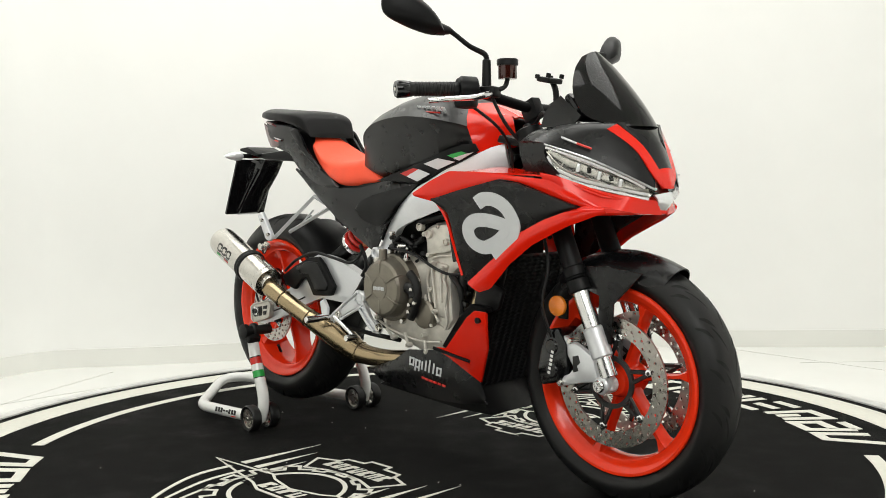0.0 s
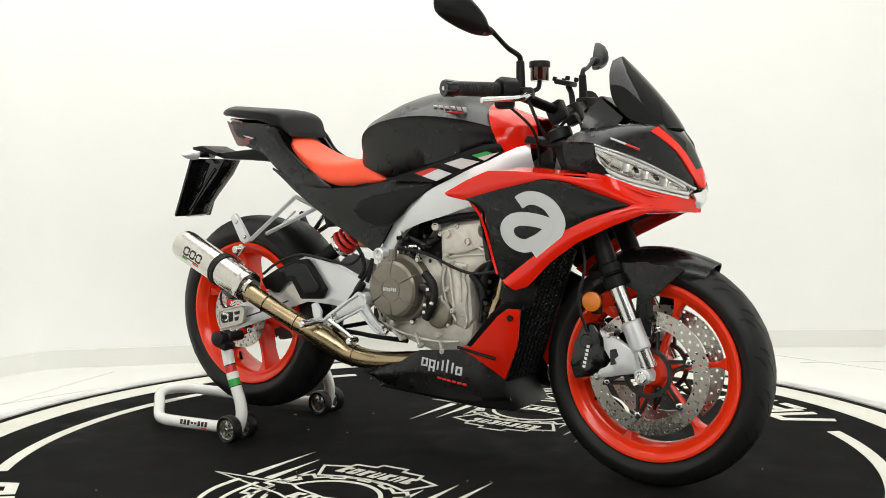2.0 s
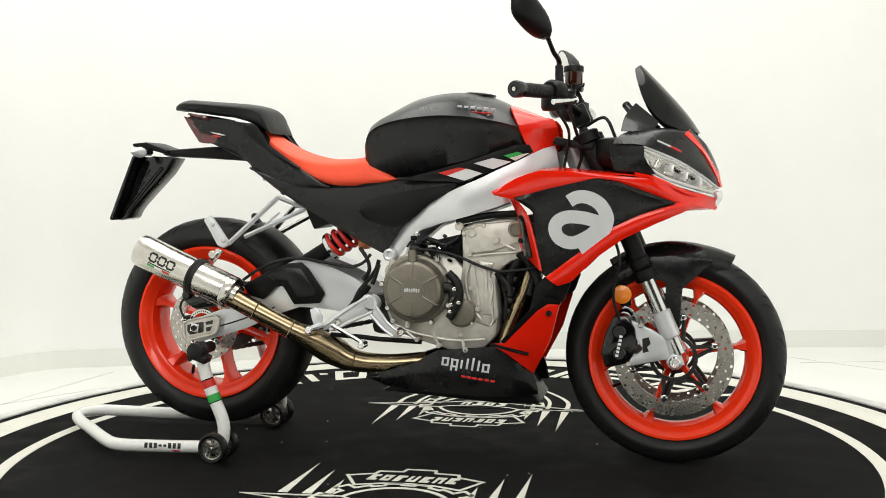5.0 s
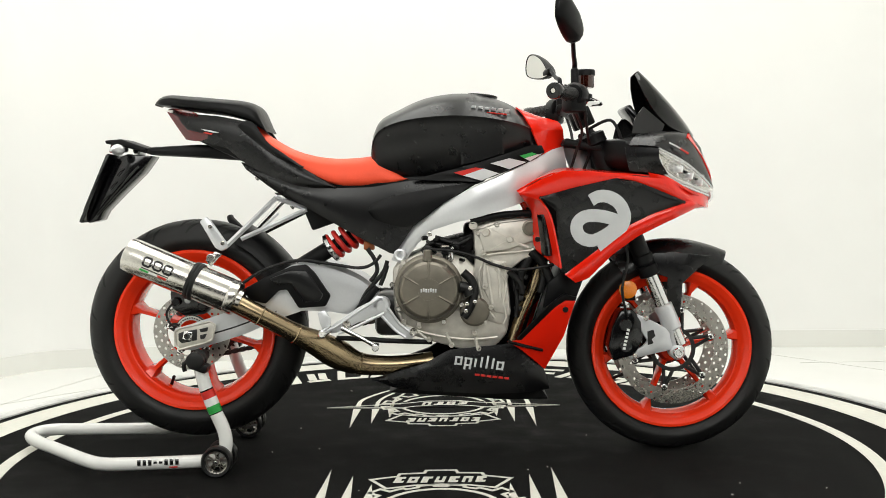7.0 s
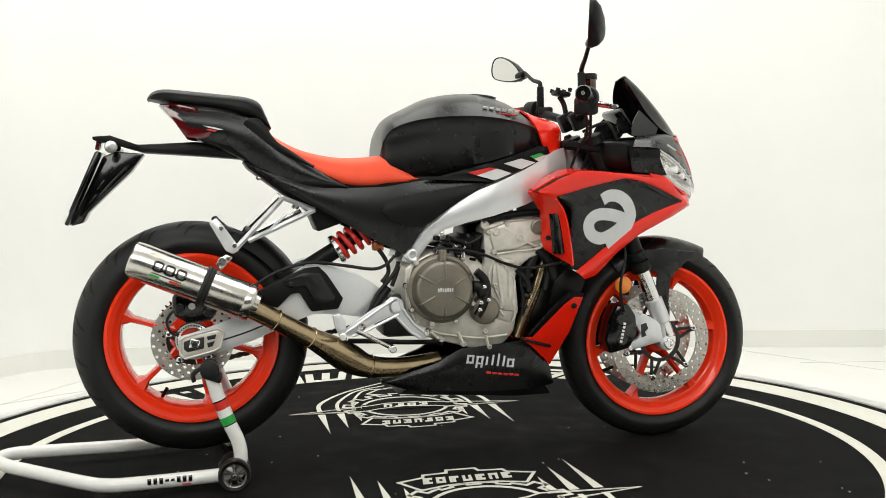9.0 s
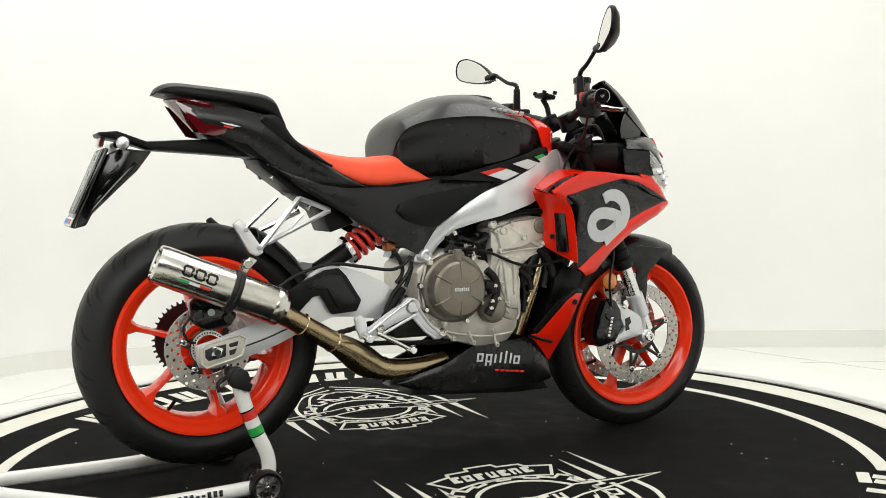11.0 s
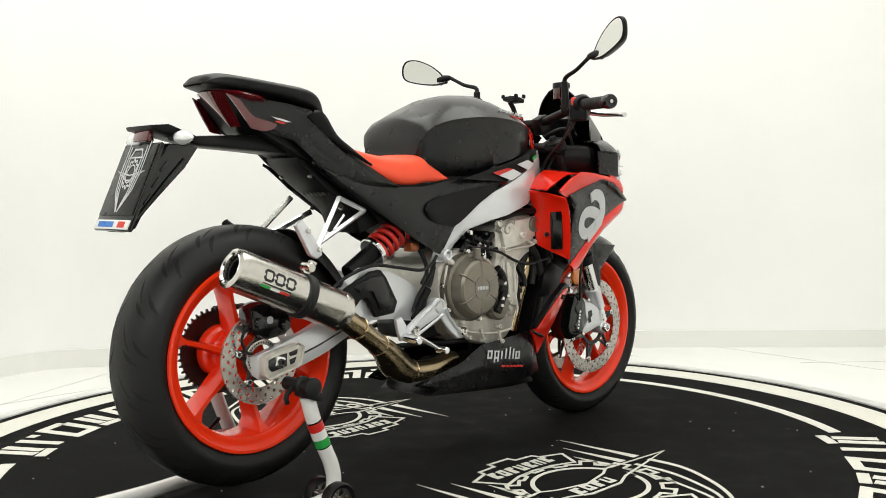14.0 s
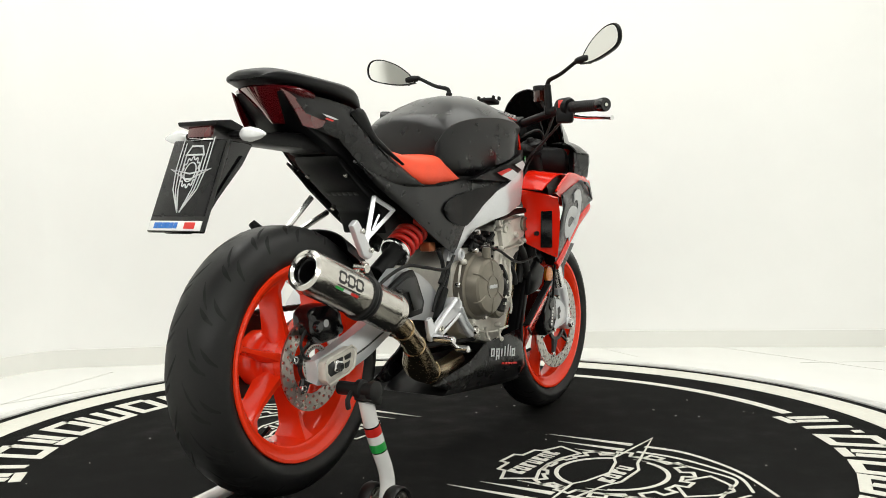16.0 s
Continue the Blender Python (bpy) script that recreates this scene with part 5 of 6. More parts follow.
res = part("brake_reservoir", bm, M_FLUID, bars, "brown fluid reservoir cup")
bm = B()
lathe(bm, [(0.027, 0), (0.027, 0.013), (0.025, 0.016)], (0.421, -0.137, 1.074), (0, 0, 1), 28)
part("reservoir_lid", bm, M_BLACK, res, "black lid")
bm = B()
tube(bm, [(0.421, -0.137, 1.040), (0.423, -0.150, 1.02), (0.415, -0.175, 1.010)], 0.006, 8)
part("reservoir_hose", bm, M_RUBBER, res)
bm = B()
plate(bm, [(0.36, 0.885), (0.47, 0.865), (0.475, 0.882), (0.37, 0.905)], -0.115, 0.115, 0.006)
part("top_yoke", bm, M_BLACK, bike, "black top yoke")
bm = B()
plate(bm, [(0.44, 0.735), (0.545, 0.70), (0.55, 0.735), (0.45, 0.77)], -0.115, 0.115, 0.006)
part("lower_yoke", bm, M_BLACK, bike, "black lower yoke")
bm = B()
cyl(bm, (0.475, 0, 0.72), (0.405, 0, 0.89), 0.034, n=20)
part("steering_head", bm, M_SILVER, bike)
# phone holder clamped on the bar
bm = B()
tube(bm, [(0.424, 0.05, 0.985), (0.418, 0.055, 1.02), (0.405, 0.06, 1.043)], 0.008, 10)
box(bm, 0.405, 0.045, 1.050, 0.046, 0.056, 0.014, 0.004, ry=12)
for yy in (0.018, 0.072):
    for xx in (0.386, 0.424):
        box(bm, xx, yy, 1.060, 0.012, 0.008, 0.012, 0.002, ry=12)
part("phone_holder", bm, M_BLACK, bars, "small black phone holder")
# cables round the steering head
for pts, r in (([(0.412, -0.185, 0.995), (0.425, -0.15, 0.93), (0.44, -0.09, 0.86), (0.42, -0.07, 0.80)], 0.0045), ([(0.380, -0.23, 0.975), (0.41, -0.16, 0.92), (0.40, -0.10, 0.86), (0.385, -0.08, 0.80)], 0.004),
               ([(0.405, 0.18, 0.99), (0.42, 0.14, 0.92), (0.41, 0.08, 0.85)], 0.0045), ([(0.45, -0.02, 0.80), (0.50, -0.10, 0.70), (0.545, -0.125, 0.58), (0.53, -0.13, 0.48), (0.548, -0.115, 0.40)], 0.004), ([(0.44, -0.05, 0.93), (0.50, -0.09, 0.955), (0.53, -0.10, 0.90)], 0.0045)):
    bm = B()
    tube(bm, pts, r, 8, 6)
    part("cable", bm, M_RUBBER, bike, "black cable")

# ---- engine ----
engine = empty("engine", bike)
bm = B()
plate(bm, [(-0.116, 0.540), (-0.089, 0.561), (-0.019, 0.595), (0.092, 0.571), (0.164, 0.490), (0.217, 0.410), (0.208, 0.353), (0.176, 0.318), (0.096, 0.303), (-0.012, 0.333), (-0.074, 0.353), (-0.112, 0.417)], -0.125, 0.125, 0.012)
part("crankcase", bm, M_CAST, engine, "cast grey crankcase")
bm = B()
plate(bm, [(0.111, 0.655), (0.150, 0.672), (0.224, 0.684), (0.290, 0.680), (0.292, 0.577), (0.250, 0.562), (0.222, 0.540), (0.208, 0.512), (0.213, 0.470), (0.218, 0.408), (0.194, 0.378), (0.148, 0.392), (0.105, 0.480), (0.115, 0.560)], -0.135, -0.040, 0.010)
part("cylinder_block", bm, M_CAST, engine, "cast grey cylinder block")
# black filler block: the deep shade behind the cylinders is put in as colour
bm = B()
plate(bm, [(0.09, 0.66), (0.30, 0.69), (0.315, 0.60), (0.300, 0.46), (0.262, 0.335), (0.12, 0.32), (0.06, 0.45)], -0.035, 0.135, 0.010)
part("engine_core", bm, M_BLACK, engine, "black filler standing in for the shade behind the cylinder block")
for pts, r in (([(0.285, 0.590), (0.262, 0.555), (0.245, 0.520), (0.240, 0.480)], 0.013), ([(0.300, 0.560), (0.310, 0.520), (0.300, 0.470)], 0.010), ([(0.232, 0.540), (0.226, 0.500), (0.236, 0.455), (0.232, 0.400)], 0.006)):
    bm = B()
    tube(bm, [(x, -0.118, z) for x, z in pts], r, 10, 4)
    part("oil_hose", bm, M_RUBBER, engine, "black hose beside the cylinder")
bm = B()
for k in range(5):
    box(bm, 0.262 - 0.006 * k, -0.112, 0.545 - 0.030 * k, 0.020, 0.016, 0.014, 0.003, ry=20)
part("header_clip", bm, M_DARKMETAL, engine)
bm = B()
plate(bm, [(0.122, 0.648), (0.178, 0.667), (0.275, 0.678), (0.281, 0.619), (0.202, 0.591), (0.141, 0.585)], -0.150, -0.130, 0.006)
part("cam_cover", bm, M_CAST, engine, "cast cam cover")
bm = B()
plate(bm, [(0.140, 0.568), (0.205, 0.560), (0.196, 0.520), (0.202, 0.470), (0.206, 0.412), (0.170, 0.417), (0.135, 0.493)], -0.143, -0.130, 0.005)
part("timing_cover", bm, M_CAST, engine, "cast timing cover")
for (a, b) in (((903, 424), (870, 405)), ((903, 424), (940, 402)), ((903, 424), (935, 440)), ((903, 424), (870, 442)), ((862, 470), (872, 540)), ((884, 468), (886, 530)), ((845, 520), (860, 575)), ((790, 592), (800, 615)), ((842, 600), (846, 620)), ((740, 590), (755, 602))):
    (x0, z0), (x1, z1) = [((px_ - 768) * 0.00158, 0.786 + (320 - py_) * 0.00157) for px_, py_ in (a, b)]
    bm = B()
    tube(bm, [(x0, -0.146, z0), (x1, -0.146, z1)], 0.0045, 8, 1)
    part("casting_rib", bm, M_CAST, engine)
for px_, py_, r in ((903, 424, 0.010), (938, 404, 0.022), (860, 412, 0.012), (838, 400, 0.012)):
    x0, z0 = (px_ - 768) * 0.00158, 0.786 + (320 - py_) * 0.00157
    bm = B()
    lathe(bm, [(r, 0), (r, 0.012), (r * 0.85, 0.014), (r * 0.7, 0.014), (r * 0.65, 0.010)], (x0, -0.145, z0), (0, -1, 0), 24)
    part("engine_plug", bm, M_BRONZE if r > 0.02 else M_CAST, engine)
ex, ez = (-0.013, 0.484)
bm = B()
lathe(bm, [(0.096, 0.0), (0.096, 0.030), (0.092, 0.033), (0.087, 0.034), (0.085, 0.044), (0.079, 0.064), (0.072, 0.070), (0.040, 0.075), (0.036, 0.075)], (ex, -0.125, ez), (0, -1, 0), 64)
clutch = part("clutch_cover", bm, M_BRONZE, engine, "round bronze-grey clutch cover", 28)
for k in range(6):
    a = radians(30 + 60 * k)
    bm = B()
    tube(bm, [(ex + 0.030 * math.cos(a), -0.198, ez + 0.030 * math.sin(a)), (ex + 0.073 * math.cos(a), -0.195, ez + 0.073 * math.sin(a)), (ex + 0.083 * math.cos(a), -0.178, ez + 0.083 * math.sin(a))], 0.0032, 8, 3)
    part("cover_rib", bm, M_BRONZE, clutch)
bm = B()
lathe(bm, [(0.033, 0), (0.033, 0.003), (0.028, 0.003), (0.028, 0)], (ex, -0.1985, ez), (0, -1, 0), 40, closed=True)
part("cover_ring", bm, M_BRONZE, clutch)
bm = B()
for k in range(7):
    box(bm, ex - 0.0195 + 0.0065 * k, -0.2005, ez + (0.001 if k in (1, 4) else 0), 0.0045, 0.002, 0.010, 0.0004)
part("cover_lettering_bars", bm, M_LOGO, clutch, "silver lettering bars")
for k in range(9):
    a = radians(14 + 40 * k)
    bm = B()
    lathe(bm, [(0.0085, 0), (0.0085, 0.010), (0.006, 0.014), (0.003, 0.014)], (ex + 0.102 * math.cos(a), -0.140, ez + 0.102 * math.sin(a)), (0, -1, 0), 12)
    part("cover_bolt", bm, M_STEEL if k % 3 else M_CAST, clutch)
bm = B()
x1, z1 = (0.115, 0.420)
lathe(bm, [(0.042, 0), (0.042, 0.022), (0.036, 0.028), (0.018, 0.032)], (x1, -0.125, z1), (0, -1, 0), 40)
part("pump_cover", bm, M_BRONZE, engine, "round bronze-grey pump cover", 30)
for pts, r in (([(0.082, 0.532), (0.107, 0.507), (0.114, 0.472), (0.101, 0.433), (0.085, 0.406)], 0.012), ([(0.073, 0.491), (0.092, 0.487), (0.101, 0.468)], 0.016)):
    bm = B()
    tube(bm, [(x, -0.168, z) for x, z in pts], r, 12, 4)
    part("coolant_hose", bm, M_RUBBER, engine, "black coolant hose")
for px_, py_ in ((828, 540), (842, 536), (834, 512), (826, 553)):
    bm = B()
    x0, z0 = (px_ - 768) * 0.00155, 0.786 + (320 - py_) * 0.00155
    lathe(bm, [(0.006, 0), (0.006, 0.006), (0.003, 0.007)], (x0, -0.178, z0), (0, -1, 0), 10)
    part("hose_screw", bm, M_STEEL, engine)
bm = B()
plate(bm, [(-0.031, 0.600), (0.030, 0.618), (0.126, 0.641), (0.107, 0.593), (0.118, 0.545), (0.046, 0.586)], -0.12, 0.10, 0.01)
part("throttle_body", bm, M_BLACK, engine, "black throttle body")
for pts in ([(-0.032, 0.586), (-0.004, 0.612), (0.028, 0.602), (0.044, 0.596)], [(0.004, 0.627), (0.044, 0.615), (0.068, 0.608), (0.104, 0.627)]):
    bm = B()
    tube(bm, [(x, -0.135, z) for x, z in pts], 0.007, 10, 5)
    part("hose", bm, M_RUBBER, engine, "black hose")
bm = B()
for q in ([(0.031, 0.596), (0.043, 0.599), (0.043, 0.572)], [(0.056, 0.596), (0.050, 0.599), (0.053, 0.565)]):
    tube(bm, [(x, -0.150, z) for x, z in q], 0.003, 8, 3)
part("cable_bracket", bm, M_CHROME, engine, "bright cable bracket")
bm = B()
tube(bm, [(x, -0.158, z) for x, z in [(-0.017, 0.596), (0.042, 0.592), (0.105, 0.578), (0.169, 0.552), (0.224, 0.538), (0.280, 0.542), (0.335, 0.552)]], 0.0042, 8, 6)
part("clutch_cable", bm, M_RUBBER, engine, "black clutch cable")
bm = B()
x0, z0 = (-0.016, 0.573)
cyl(bm, (x0, -0.18, z0 - 0.01), (x0, -0.18, z0 + 0.022), 0.012, n=12, bev=0.002)
part("oil_cap", bm, M_BRONZE, engine, "oil filler cap")
bm = B()
tube(bm, [(x, -0.15, z) for x, z in [(0.103, 0.672), (0.150, 0.682), (0.200, 0.691), (0.292, 0.697)]], 0.0095, 10, 4)
part("frame_tube", bm, M_BLACK, bike, "black stay under the frame spar")
fit_rnd = random.Random(11)
for k in range(26):
    px_, py_ = fit_rnd.uniform(752, 842), fit_rnd.uniform(412, 462)
    x0, z0 = (px_ - 768) * 0.00158, 0.786 + (320 - py_) * 0.00158
    y0 = -fit_rnd.uniform(0.128, 0.150)
    bm = B()
    if k % 2:
        d_ = Vector((fit_rnd.uniform(-1, 1), -0.4, fit_rnd.uniform(-1, 1))).normalized() * fit_rnd.uniform(0.010, 0.024)
        cyl(bm, Vector((x0, y0, z0)), Vector((x0, y0, z0)) + d_, fit_rnd.uniform(0.003, 0.007), n=10, bev=0.001)
    else:
        box(bm, x0, y0, z0, fit_rnd.uniform(0.008, 0.022), 0.014, fit_rnd.uniform(0.006, 0.016), 0.002, ry=fit_rnd.uniform(-40, 40))
    part("engine_fitting", bm, fit_rnd.choice((M_BLACK, M_BLACK, M_DARKMETAL, M_STEEL)), engine)
for px_, py_ in ((846, 412), (880, 398), (944, 392), (948, 436), (856, 448), (868, 462), (870, 545), (858, 508), (716, 480), (706, 520), (716, 570), (760, 602), (800, 612), (848, 618), (742, 578), (890, 470), (840, 590)):
    x0, z0 = (px_ - 768) * 0.00158, 0.786 + (320 - py_) * 0.00158
    bm = B()
    lathe(bm, [(0.0075, 0), (0.0075, 0.014), (0.0055, 0.018), (0.0030, 0.018), (0.0028, 0.013)], (x0, -0.136, z0), (0, -1, 0), 12)
    part("engine_bolt", bm, M_CAST, engine)
for pts in ([(0.148, 0.577), (0.186, 0.583), (0.258, 0.589), (0.281, 0.595)], [(0.141, 0.561), (0.126, 0.517), (0.138, 0.453), (0.170, 0.401)], [(-0.084, 0.383), (-0.020, 0.358), (0.091, 0.341), (0.179, 0.347)], [(0.196, 0.440), (0.204, 0.404), (0.196, 0.384)], [(0.170, 0.540), (0.202, 0.500), (0.194, 0.436)], [(-0.096, 0.549), (-0.105, 0.501), (-0.102, 0.437), (-0.087, 0.389)]):
    bm = B()
    tube(bm, [(x, -0.142, z) for x, z in pts], 0.0035, 8, 4)
    part("casting_seam", bm, M_CAST, engine)
for pts, r in (([(0.272, 0.588), (0.299, 0.564), (0.320, 0.524), (0.336, 0.484)], 0.013), ([(0.210, 0.532), (0.242, 0.500), (0.250, 0.468)], 0.009), ([(0.300, 0.658), (0.340, 0.626), (0.365, 0.545)], 0.016)):
    bm = B()
    tube(bm, [(x, -0.13, z) for x, z in pts], r, 12, 5)
    part("radiator_hose", bm, M_RUBBER, engine, "black radiator hose")
# exhaust headers
for y in (-0.095, 0.02):
    bm = B()
    P = [(0.310, 0.575), (0.301, 0.540), (0.280, 0.475), (0.252, 0.405), (0.226, 0.330)]
    tube(bm, [(x, y, z) for x, z in P], 0.0185, 16, 5)
    part("header_pipe", bm, M_PIPE, bike, "straw-tinted exhaust header")
# radiator
rad = empty("radiator", bike)
bm = B()
P0, P1 = Vector((0.392, 0, 0.590)), Vector((0.272, 0, 0.235))
ang = math.degrees(math.atan2(P0.x - P1.x, P0.z - P1.z))
mid_r = (P0 + P1) / 2
box(bm, mid_r.x, 0, mid_r.z, 0.022, 0.215, 0.375, 0.004, ry=ang)
part("radiator_core", bm, M_BLACK, rad, "black radiator core")
for k in range(34):
    f = (k + 0.5) / 34
    c = P1.lerp(P0, f)
    bm = B()
    n = 18
    rings = []
    for i in range(n + 1):
        y = -0.107 + 0.214 * i / n
        wob = 0.0035 * (1 if i % 2 else -1)
        rings.append([(c.x + 0.010, y, c.z + wob - 0.0012), (c.x + 0.017, y, c.z + wob - 0.0012), (c.x + 0.017, y, c.z + wob + 0.0012), (c.x + 0.010, y, c.z + wob + 0.0012)])
    loft(bm, rings)
    part("fin", bm, M_GROOVE, rad)
for s in (-1, 1):
    bm = B()
    box(bm, mid_r.x, s * 0.115, mid_r.z, 0.030, 0.018, 0.385, 0.006, ry=ang)
    part("radiator_tank", bm, M_BLACK, rad, "black radiator side tank")

# ---- belly pan ----
belly = empty("belly_pan", bike)
belly_y = lerp_tab([(-0.18, -0.100), (-0.05, -0.132), (0.15, -0.150), (0.26, -0.146), (0.36, -0.105)])
bm = B()
strip(bm, [(-0.179, 0.221), (-0.116, 0.241), (-0.021, 0.273), (0.019, 0.297), (0.043, 0.311), (0.139, 0.322), (0.211, 0.329), (0.247, 0.333), (0.283, 0.288), (0.315, 0.249), (0.325, 0.210)], [(-0.173, 0.216), (-0.116, 0.198), (-0.021, 0.192), (0.043, 0.189), (0.123, 0.187), (0.171, 0.186), (0.243, 0.188), (0.267, 0.190), (0.291, 0.191), (0.316, 0.193), (0.328, 0.194)], lambda x, z: belly_y(x) + 0.10 * max(0, 0.245 - z), 0.005, 8, 0.008, 40, smooth=False)
part("belly_side", bm, M_MATT, belly, "matt black belly pan side", mirror=True)
bm = B()
plate(bm, [(-0.132, 0.181), (0.219, 0.160), (0.329, 0.162), (0.269, 0.251), (0.051, 0.253), (-0.082, 0.208)], -0.105, 0.105, 0.006)
part("belly_floor", bm, M_BLACK, belly)
for s in (-1, 1):
    lean_y = lambda x, y, z: (x, y - 0.107 + 0.289 * x - 0.421 * z, z)
    bm = B()
    plate(bm, [(0.362, 0.456), (0.392, 0.454), (0.364, 0.351), (0.314, 0.253), (0.242, 0.317), (0.204, 0.343), (0.243, 0.344), (0.333, 0.436)], -0.004, 0.004, 0.001, warp=lean_y)
    if s > 0:
        bmesh.ops.scale(bm, vec=(1, -1, 1), verts=bm.verts)
    red = part("belly_spoiler", bm, M_RED, belly, "red belly spoiler")
    bm = B()
    plate(bm, [(0.357, 0.474), (0.395, 0.464), (0.392, 0.451), (0.362, 0.450), (0.335, 0.429), (0.247, 0.340), (0.231, 0.348), (0.313, 0.439)], -0.002, 0.020, 0.002, warp=lean_y)
    if s > 0:
        bmesh.ops.scale(bm, vec=(1, -1, 1), verts=bm.verts)
    part("spoiler_edge", bm, M_BLACK, belly, "black spoiler edging")
bm = B()
P = [(0.207, 0.342), (0.263, 0.324), (0.304, 0.312)]
tube(bm, [(x, -0.113 + 0.289 * x - 0.421 * z, z) for x, z in P], 0.0045, 8, 3)
part("spoiler_trim", bm, M_BLACK, belly)
bm = B()
x0, z0 = (0.364, 0.430)
cyl(bm, (x0, -0.175, z0), (x0, -0.193, z0), 0.008, n=14, bev=0.001)
part("spoiler_screw", bm, M_BLACK, belly)
bm = B()
plate(bm, [(0.360, 0.535), (0.418, 0.509), (0.399, 0.458), (0.354, 0.436), (0.305, 0.429), (0.320, 0.500)], -0.150, -0.135, 0.004)
part("radiator_shroud", bm, M_BLACK, rad, "black radiator shroud", mirror=True)
# belly lettering as bars
bm = B()
for k, (h, dz) in enumerate(((0.024, 0), (0.033, -0.005), (0.024, 0), (0.030, 0.004), (0.036, 0.006), (0.030, 0.004), (0.024, 0))):
    w_ = 0.021 if k in (0, 1, 6) else 0.010
    x = 0.070 + (0, 0.026, 0.047, 0.064, 0.080, 0.096, 0.116)[k]
    z = 0.2735 + dz - 0.12 * (x - 0.14)
    for dx in ((-0.0075, 0.0075) if w_ > 0.015 else (0,)):
        box(bm, x + dx, belly_y(x) - 0.0085, z, 0.0060, 0.0018, h, 0.0008, ry=10)
    for dz2 in ((-0.0095, 0.0095) if w_ > 0.015 else ()):
        box(bm, x, belly_y(x) - 0.0085, 0.2735 - 0.12 * (x - 0.14) + dz2, 0.018, 0.0017, 0.0050, 0.0008, ry=8)
part("belly_lettering", bm, M_LOGO, belly, "silver lettering bars")
bm = B()
for k in range(6):
    x = 0.122 + 0.0165 * k
    box(bm, x, belly_y(x) - 0.0085, 0.2405 - 0.12 * (x - 0.14), 0.013, 0.0022, 0.006, 0.0004, ry=6)
part("belly_red_lettering", bm, M_DECALRED, belly, "red lettering bars")

# ---- exhaust ----
exhaust = empty("exhaust", bike)
bm = B()
P = [(-0.540, 0.454), (-0.475, 0.417), (-0.382, 0.363), (-0.328, 0.331), (-0.273, 0.295), (-0.210, 0.266), (-0.116, 0.259), (-0.005, 0.267)]
ys = [-0.218, -0.205, -0.175, -0.148, -0.118, -0.108, -0.092, -0.07]
tube(bm, [(x, y, z) for (x, z), y in zip(P, ys)], [0.028, 0.027, 0.028, 0.036, 0.042, 0.032, 0.027, 0.027], 24, 6)
part("exhaust_pipe", bm, M_PIPE, exhaust, "straw and bronze tinted steel pipe", 60)
for i in (1, 2, 5):
    bm = B()
    (x, z), y = P[i], ys[i]
    d = Vector((P[i + 1][0] - P[i - 1][0], ys[i + 1] - ys[i - 1], P[i + 1][1] - P[i - 1][1])).normalized()
    lathe(bm, [(0.0285 + 0.004 * (i == 5), -0.002), (0.0305 + 0.004 * (i == 5), 0), (0.0285 + 0.004 * (i == 5), 0.002)], (x, y, z), d, 24)
    part("weld_seam", bm, M_PIPE, exhaust)
A0, A1 = Vector((-0.836, -0.200, 0.586)), Vector((-0.530, -0.218, 0.462))
ax = (A1 - A0).normalized()
L = (A1 - A0).length
bm = B()
lathe(bm, [(0.002, 0.070), (0.030, 0.070), (0.030, 0.012), (0.032, 0.003), (0.038, -0.002), (0.046, 0.002), (0.0475, 0.010), (0.0485, 0.02), (0.0485, L - 0.030), (0.0478, L - 0.028), (0.0485, L - 0.026), (0.0485, L - 0.010), (0.046, L - 0.004), (0.031, L - 0.002), (0.029, L + 0.010)], A0, ax, 48)
can = part("silencer", bm, M_STEEL, exhaust, "brushed stainless steel silencer", 30)
bm = B()
lathe(bm, [(0.0296, 0.014), (0.0270, 0.016), (0.0270, 0.062), (0.004, 0.062), (0.004, 0.065), (0.0296, 0.065)], A0, ax, 32, closed=True)
part("outlet", bm, M_MATT, can, "dark perforated outlet")
bm = B()
lathe(bm, [(0.031, 0.004), (0.0345, 0.0), (0.038, 0.003)], A0 - ax * 0.002, ax, 40, closed=True)
part("outlet_ring", bm, M_CHROME, can)
bm = B()
lathe(bm, [(0.0490, -0.012), (0.0525, -0.011), (0.054, -0.004), (0.052, 0), (0.054, 0.004), (0.0525, 0.011), (0.0490, 0.012)], A0.lerp(A1, 0.605), ax, 48)
part("strap", bm, M_RUBBER, can, "black clamp strap")
side = ax.cross(Vector((0, 0, 1))).normalized()
if side.y > 0:
    side = -side
upv = side.cross(ax)
upv = upv if upv.z > 0 else -upv


def on_can(u, v, r=0.0490):
    """A point on the silencer: u along it, v round it."""
    return A0 + ax * u + (side * math.cos(v / r) + upv * math.sin(v / r)) * r


def can_stroke(bm, line, w, r=0.0490):
    """A printed line of width w laid round the silencer."""
    q = [Vector((a, b, 0)) for a, b in line]
    rings = []
    for i, p in enumerate(q):
        d = (q[min(i + 1, len(q) - 1)] - q[max(i - 1, 0)]).normalized()
        n_ = Vector((-d.y, d.x, 0)) * w / 2
        lo, hi = p - n_, p + n_
        rings.append([on_can(lo.x, lo.y, r - 0.002), on_can(lo.x, lo.y, r), on_can(hi.x, hi.y, r), on_can(hi.x, hi.y, r - 0.002)])
    return loft(bm, rings)


